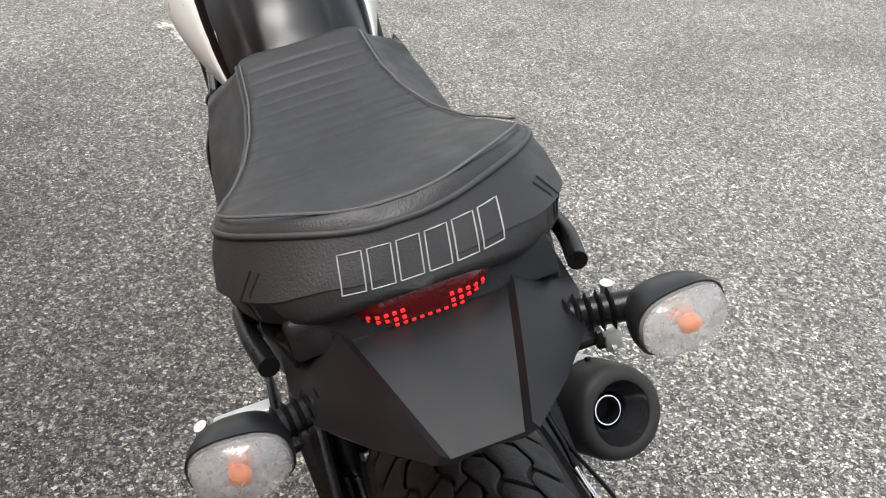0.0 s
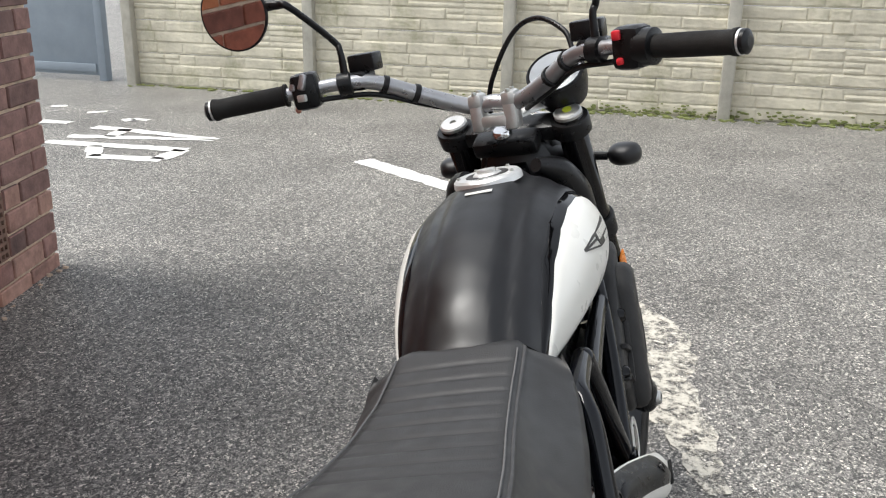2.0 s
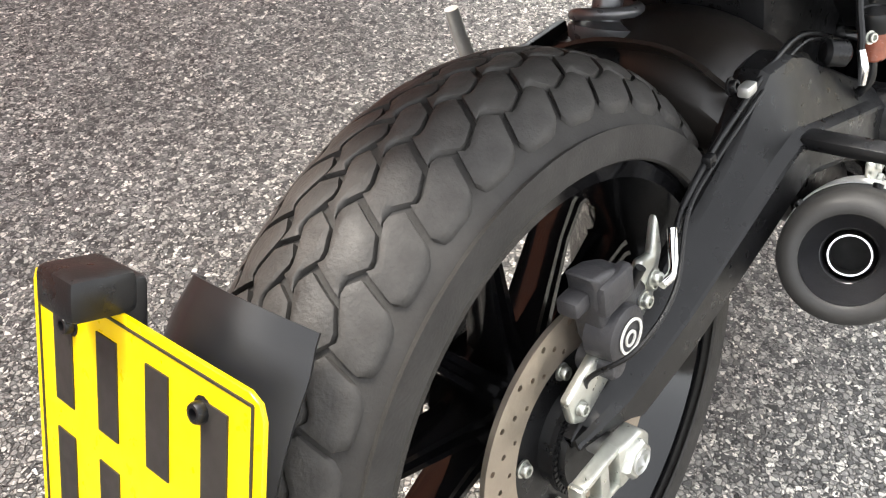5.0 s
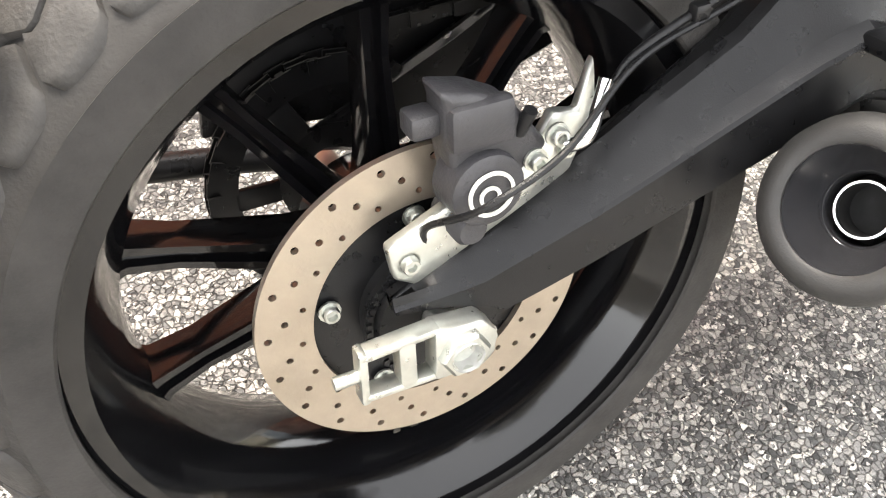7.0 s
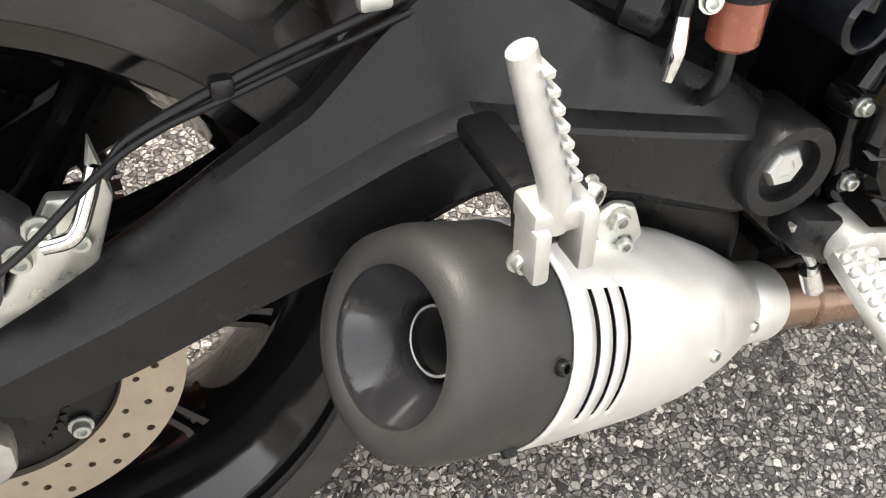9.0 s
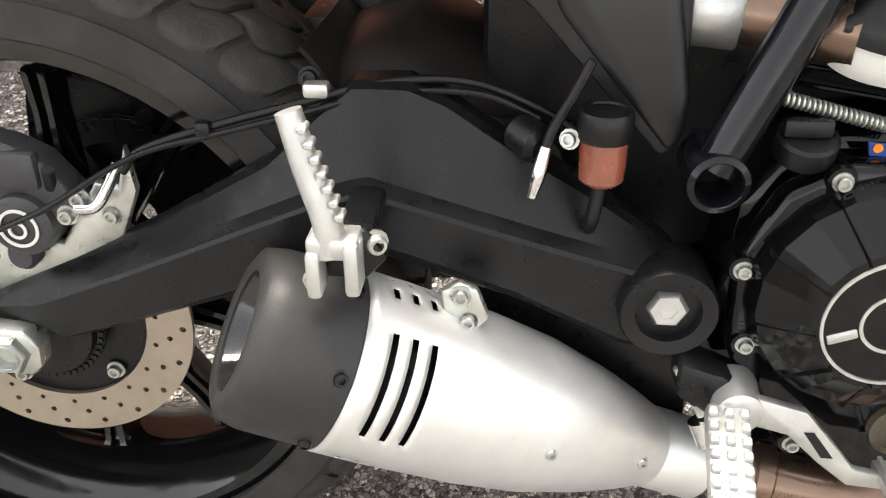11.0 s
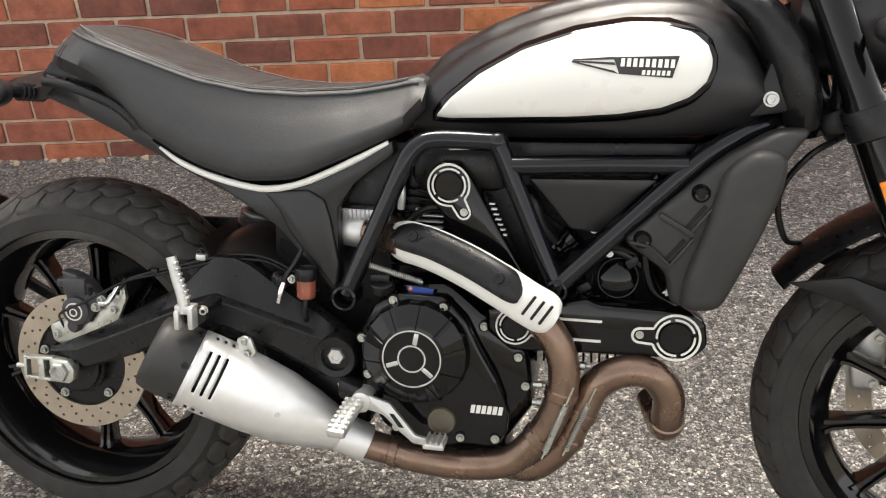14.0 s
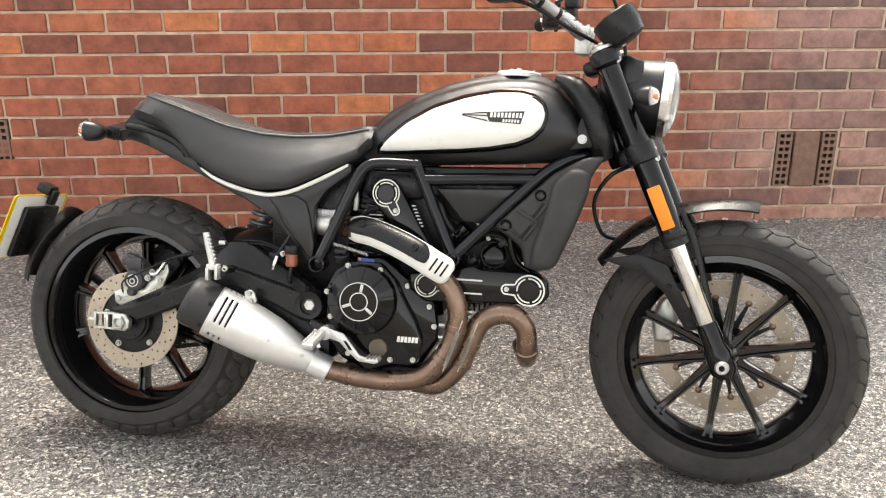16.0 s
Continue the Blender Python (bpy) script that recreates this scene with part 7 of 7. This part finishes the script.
part("yellow_mark", lathe([(0.0001, 0.0096), (0.008, 0.0096), (0.008, 0.008)], aim(leg_top - ld * 0.012, -ld), 16), mat("yellow_ink", (0.6, 0.7, 0.05), 0.5), yoke)

# front fender
fcx, fcz = front_centre.x, front_centre.z
fender = part("front_fender", arc_sheet(fcx, fcz, 0.37, 146, 81, 0.068, 0.004, 0.022, 32, 11, widen=lambda t: 0.62 + 0.38 * math.sin(math.pi * (0.12 + 0.76 * t))), M_BLACK, bike, "matt black front fender", angle=55, basis=STEER)
for s in (1, -1):
    b = prism([(fcx - 0.285, fcz + 0.215), (fcx - 0.2, fcz + 0.235), (fcx - 0.135, fcz + 0.215), (fcx - 0.1, fcz + 0.15), (fcx - 0.055, fcz + 0.07), (fcx - 0.085, fcz + 0.065), (fcx - 0.14, fcz + 0.15), (fcx - 0.19, fcz + 0.19)], -0.086, -0.078, 0.003)
    st = part("fender_stay", b if s > 0 else flip(b), M_BLACK, fender)
    b = tube([(fcx - 0.11, -0.07 * s, fcz + 0.335), (fcx - 0.075, -0.083 * s, fcz + 0.26), (fcx - 0.045, -0.086 * s, fcz + 0.16), (fcx - 0.02, -0.086 * s, fcz + 0.06)], 0.0085, 12, 6, flat=0.5)
    part("fender_stay", b, M_BLACK, fender)
    for q in ((fcx - 0.128, -0.0865 * s, fcz + 0.165), (fcx - 0.078, -0.0865 * s, fcz + 0.085), (fcx - 0.03, -0.092 * s, fcz + 0.1)):
        bolt(q, (0, -s, 0), 0.006, fender, M_BLACK)
# front caliper on the far side
b = prism([(fcx - 0.165, fcz + 0.0), (fcx - 0.175, fcz + 0.06), (fcx - 0.155, fcz + 0.115), (fcx - 0.12, fcz + 0.13), (fcx - 0.11, fcz + 0.06), (fcx - 0.125, fcz + 0.0)], 0.035, 0.1, 0.012, 3)
cal = part("front_caliper", b, M_ALU, bike, "pale grey front brake caliper", basis=STEER)
for z in (0.02, 0.1):
    bolt((fcx - 0.13, 0.034, fcz + z), (0, -1, 0), 0.007, cal)

# headlamp
hd = straight((1.243, -0.012, 0.922))
hm = aim(Vector((hd.x, 0, hd.z)), (1, 0.1, -0.08))
head = part("headlamp", lathe([(0.04, -0.11), (0.062, -0.1), (0.078, -0.06), (0.086, -0.01), (0.088, 0.03), (0.089, 0.034), (0.089, 0.05)], hm, 48), M_MATT, bike, "round black headlamp with chrome rim", basis=STEER)
part("headlamp_rim", lathe([(0.089, 0.034), (0.0925, 0.036), (0.0925, 0.052), (0.086, 0.06), (0.082, 0.056)], hm, 48), M_CHROME, head, "chrome headlamp rim")
part("reflector", lathe([(0.0001, 0.0508), (0.06, 0.0515), (0.084, 0.0545)], hm, 40, open_ends=True), M_CHROME, head)
part("headlamp_glass", lathe([(0.084, 0.056), (0.075, 0.066), (0.05, 0.075), (0.025, 0.079), (0.0001, 0.08)], hm, 48), M_LENS, head, "clear domed headlamp glass")
b = loft([[(x + hd.x - 1.255, y, z + hd.z - 0.93) for y, z in ((-w, z0), (-w * 0.75, z1), (w * 0.75, z1), (w, z0))] for x, w, z0, z1 in ((1.175, 0.075, 0.93, 1.01), (1.215, 0.085, 0.95, 1.022), (1.255, 0.082, 0.965, 1.01))])
bmesh.ops.bevel(b, geom=b.edges[:], offset=0.006, segments=2, affect="EDGES", profile=0.5)
part("headlamp_cowl", b, M_MATT, head, "matt black headlamp cowl")
for s in (1, -1):
    p = straight((1.243, -0.188, 0.907))
    indicator((p.x, p.y * s, p.z), None, (1, -0.06 * s, 0), bike, "front_indicator", STEER @ Matrix(), 0.78)
    part("indicator_stalk", tube([(p.x - 0.01, -0.085 * s, p.z + 0.005), (p.x - 0.01, p.y * s + 0.03 * s, p.z)], 0.008, 12, smooth=False), M_BLACK, bike, basis=STEER)

# handlebar
half = [straight(q) for q in ((1.096, 0.0, 1.062), (1.1, 0.04, 1.063), (1.075, 0.11, 1.1), (1.035, 0.175, 1.141), (1.012, 0.235, 1.153), (0.985, 0.34, 1.155), (0.965, 0.437, 1.158))]
half[0].y = 0
other = [Vector((q.x, -q.y, q.z)) for q in half[:0:-1]]
bar = part("handlebar", tube(other + half, [0.011] * 3 + [0.0125, 0.014, 0.014, 0.014, 0.014, 0.014, 0.0125] + [0.011] * 3, 18, 8), M_GREYAL, bike, "grey tapered aluminium handlebar", angle=60, basis=STEER)
for s in (1, -1):
    def sd(q):
        return Vector((q.x, q.y * s, q.z))
    g0, g1 = half[4].lerp(half[5], 0.75), half[6]
    gd = (g1 - g0).normalized()
    part("grip", lathe([(0.014, 0.0), (0.019, 0.0), (0.019, 0.004), (0.0165, 0.006), (0.017, 0.06), (0.0165, 0.118), (0.018, 0.12), (0.0185, 0.127), (0.014, 0.13)], aim(sd(g0), sd(gd)), 24), M_GRIP, bar, "black rubber grip")
    part("bar_end", lathe([(0.0125, 0.0), (0.0165, 0.002), (0.0165, 0.012), (0.01, 0.016), (0.006, 0.016)], aim(sd(g1), sd(gd)), 20), M_BLACK, bar)
    part("bar_end_ring", lathe([(0.0167, 0.003), (0.0172, 0.003), (0.0172, 0.006), (0.0167, 0.006)], aim(sd(g1), sd(gd)), 20), M_SILVER, bar)
    c = half[4].lerp(half[5], 0.42)
    m = aim(sd(c), sd(gd))
    sw = part("switch_pod", box((0, 0, 0.003), (0.046, 0.06, 0.046), 0.01, m), M_BLACK, bar, "black handlebar switch cluster")
    if s > 0:
        for dy in (0.012, -0.005):
            part("switch_button", box((0, 0, 0), (0.01, 0.012, 0.026), 0.003, Matrix.Translation(sd(c) + Vector((-0.022, dy, 0.016))) @ Matrix.Rotation(radians(20), 4, "Y") @ Matrix.Rotation(radians(12), 4, "X")), M_GREYAL, sw, "grey rocker button")
        part("switch_button", box((0, 0, 0), (0.01, 0.016, 0.012), 0.002, Matrix.Translation(sd(c) + Vector((-0.023, 0.0, -0.009)))), M_SILVER, sw, "pale square button")
        part("switch_screw", lathe([(0.003, 0.002), (0.006, 0.002), (0.006, -0.004)], Matrix.Translation(sd(c) + Vector((-0.022, 0.012, -0.027))) @ Matrix.Rotation(-math.pi / 2, 4, "Y"), 14), M_CHROME, sw)
    else:
        part("switch_button", box((0, 0, 0), (0.012, 0.013, 0.014), 0.003, Matrix.Translation(sd(c) + Vector((-0.02, 0.014, 0.02)))), M_REDSW, sw, "red engine kill switch")
        part("switch_button", box((0, 0, 0), (0.01, 0.011, 0.01), 0.003, Matrix.Translation(sd(c) + Vector((-0.021, 0.012, -0.016)))), M_REDSW, sw, "red starter button")
        part("throttle_tube", lathe([(0.02, -0.01), (0.026, -0.008), (0.026, 0.016), (0.02, 0.018)], aim(sd(g0), sd(gd)) @ Matrix.Translation((0, 0, -0.012)), 24), M_BLACK, bar)
    # lever
    lv = [sd(c) + Vector((0.035, 0.0, 0.0)), sd(g0) + Vector((0.055, 0.02 * s, -0.005)), sd(g1) + Vector((0.05, -0.01 * s, -0.012)), sd(g1) + Vector((0.045, 0.01 * s, -0.012))]
    part("lever", tube(lv, [0.008, 0.007, 0.006, 0.008], 12, 6, flat=0.6), M_BLACK, bar, "black hand lever")
    # clutch or brake master cylinder with its cup
    c2 = half[3].lerp(half[4], 0.75)
    mc = part("master_cylinder", box((0, 0, 0), (0.05, 0.045, 0.03), 0.006, Matrix.Translation(sd(c2) + Vector((0.03, -0.01 * s, 0.0)))), M_BLACK, bar)
    part("fluid_box", box((0, 0, 0), (0.035, 0.05, 0.03), 0.004, Matrix.Translation(sd(c2) + Vector((0.045, -0.02 * s, 0.028)))), M_BLACK, mc)
    part("bar_clamp", lathe([(0.015, -0.012), (0.019, -0.01), (0.019, 0.01), (0.015, 0.012)], aim(sd(c2), sd(gd)), 20), M_BLACK, bar)
    for f in (0.15, 0.8):
        c3 = half[2].lerp(half[3], f)
        part("cable_tie", lathe([(0.0145, -0.005), (0.0165, -0.004), (0.0165, 0.004), (0.0145, 0.005)], aim(sd(c3), sd(half[3] - half[2])), 18), M_BLACK, bar)
    part("switch_cable", tube([sd(c) + Vector((0.0, -0.02 * s, -0.018)), sd(half[4]) + Vector((0.005, 0, -0.022)), sd(half[3]) + Vector((0, 0, -0.02)), sd(half[2]) + Vector((0.01, 0, -0.018)), sd(half[1]) + Vector((0.04, 0, -0.02))], 0.0045, 10), M_BLACK, bar)
    # mirror on its bent stem
    mp = straight((0.955, 0.347, 1.298))
    stem = [sd(c2) + Vector((0.004, 0, 0.012)), sd(c2) + Vector((0.004, 0, 0.052)), sd(c2) + Vector((0.002, 0.008 * s, 0.072)), sd(Vector((mp.x + 0.014, mp.y - 0.095, mp.z - 0.006))), sd(Vector((mp.x + 0.01, mp.y - 0.075, mp.z + 0.002))), sd(Vector((mp.x + 0.008, mp.y - 0.045, mp.z + 0.004)))]
    mir = part("mirror", lathe([(0.0001, -0.014), (0.03, -0.013), (0.05, -0.007), (0.0585, 0.002), (0.0585, 0.006), (0.056, 0.0068)], aim(sd(mp), (-1, -0.12 * s, -0.05)), 40), M_MATT, bar, "round black handlebar mirror")
    part("mirror_stem", tube(stem, [0.007, 0.0055, 0.0055, 0.0055, 0.007, 0.01], 12, 6), M_BLACK, mir)
    part("mirror_glass", lathe([(0.0001, 0.0072), (0.0555, 0.0072), (0.0555, 0.005)], aim(sd(mp), (-1, -0.12 * s, -0.05)), 40), M_MIRROR, mir, "round mirror glass")
# risers
for s in (1, -1):
    b = box((half[0].x, 0.03 * s, half[0].z - 0.022), (0.034, 0.024, 0.05), 0.006)
    join(b, box((half[0].x, 0.03 * s, half[0].z + 0.006), (0.038, 0.026, 0.024), 0.007))
    rs = part("bar_riser", b, M_ALU, bar, "cast aluminium handlebar riser")
    for dx in (-0.012, 0.012):
        bolt((half[0].x + dx, 0.03 * s, half[0].z + 0.018), (0, 0, 1), 0.004, rs)
part("riser_bridge", box((half[0].x, 0, half[0].z - 0.03), (0.034, 0.05, 0.02), 0.005), M_ALU, bar)
# speedometer, set to the right of centre
sp = straight((1.165, -0.105, 1.075))
sm = aim(sp, (-0.62, 0.0, 0.78))
speedo = part("speedometer", lathe([(0.03, -0.05), (0.043, -0.045), (0.05, -0.02), (0.052, 0.0), (0.052, 0.014), (0.049, 0.017), (0.046, 0.014)], sm, 40), M_BLACK, bike, "round black speedometer", basis=STEER)
part("dial", lathe([(0.0001, 0.0156), (0.0455, 0.0152), (0.0455, 0.012)], sm, 40), M_DIAL, speedo, "pale speedometer dial under glass")
part("speedo_bracket", tube([straight((1.12, -0.03, 1.03)), straight((1.15, -0.07, 1.035)), sp - Vector((-0.02, 0, 0.045))], 0.01, 10, flat=0.5), M_ALU, speedo)
# looping brake line above the bar
part("brake_loop", tube([straight(q) for q in ((1.03, -0.165, 1.105), (1.05, -0.154, 1.122), (1.07, -0.144, 1.153), (1.11, -0.102, 1.18), (1.14, -0.055, 1.169), (1.17, -0.006, 1.117), (1.19, 0.027, 1.054), (1.2, 0.03, 0.96))], 0.0045, 10, 8), M_BLACK, bike, basis=STEER)
part("brake_line", tube([straight(q) for q in ((1.22, -0.06, 0.76), (1.17, -0.08, 0.73), (1.14, -0.06, 0.67), (1.16, -0.03, 0.6), (1.2, 0.03, 0.58))], 0.005, 10, 8), M_BLACK, bike, basis=STEER)
part("hose_bundle", tube([straight(q) for q in ((1.18, -0.06, 0.95), (1.2, -0.07, 0.88), (1.21, -0.05, 0.8))], 0.012, 10, 8), M_BLACK, bike, basis=STEER)
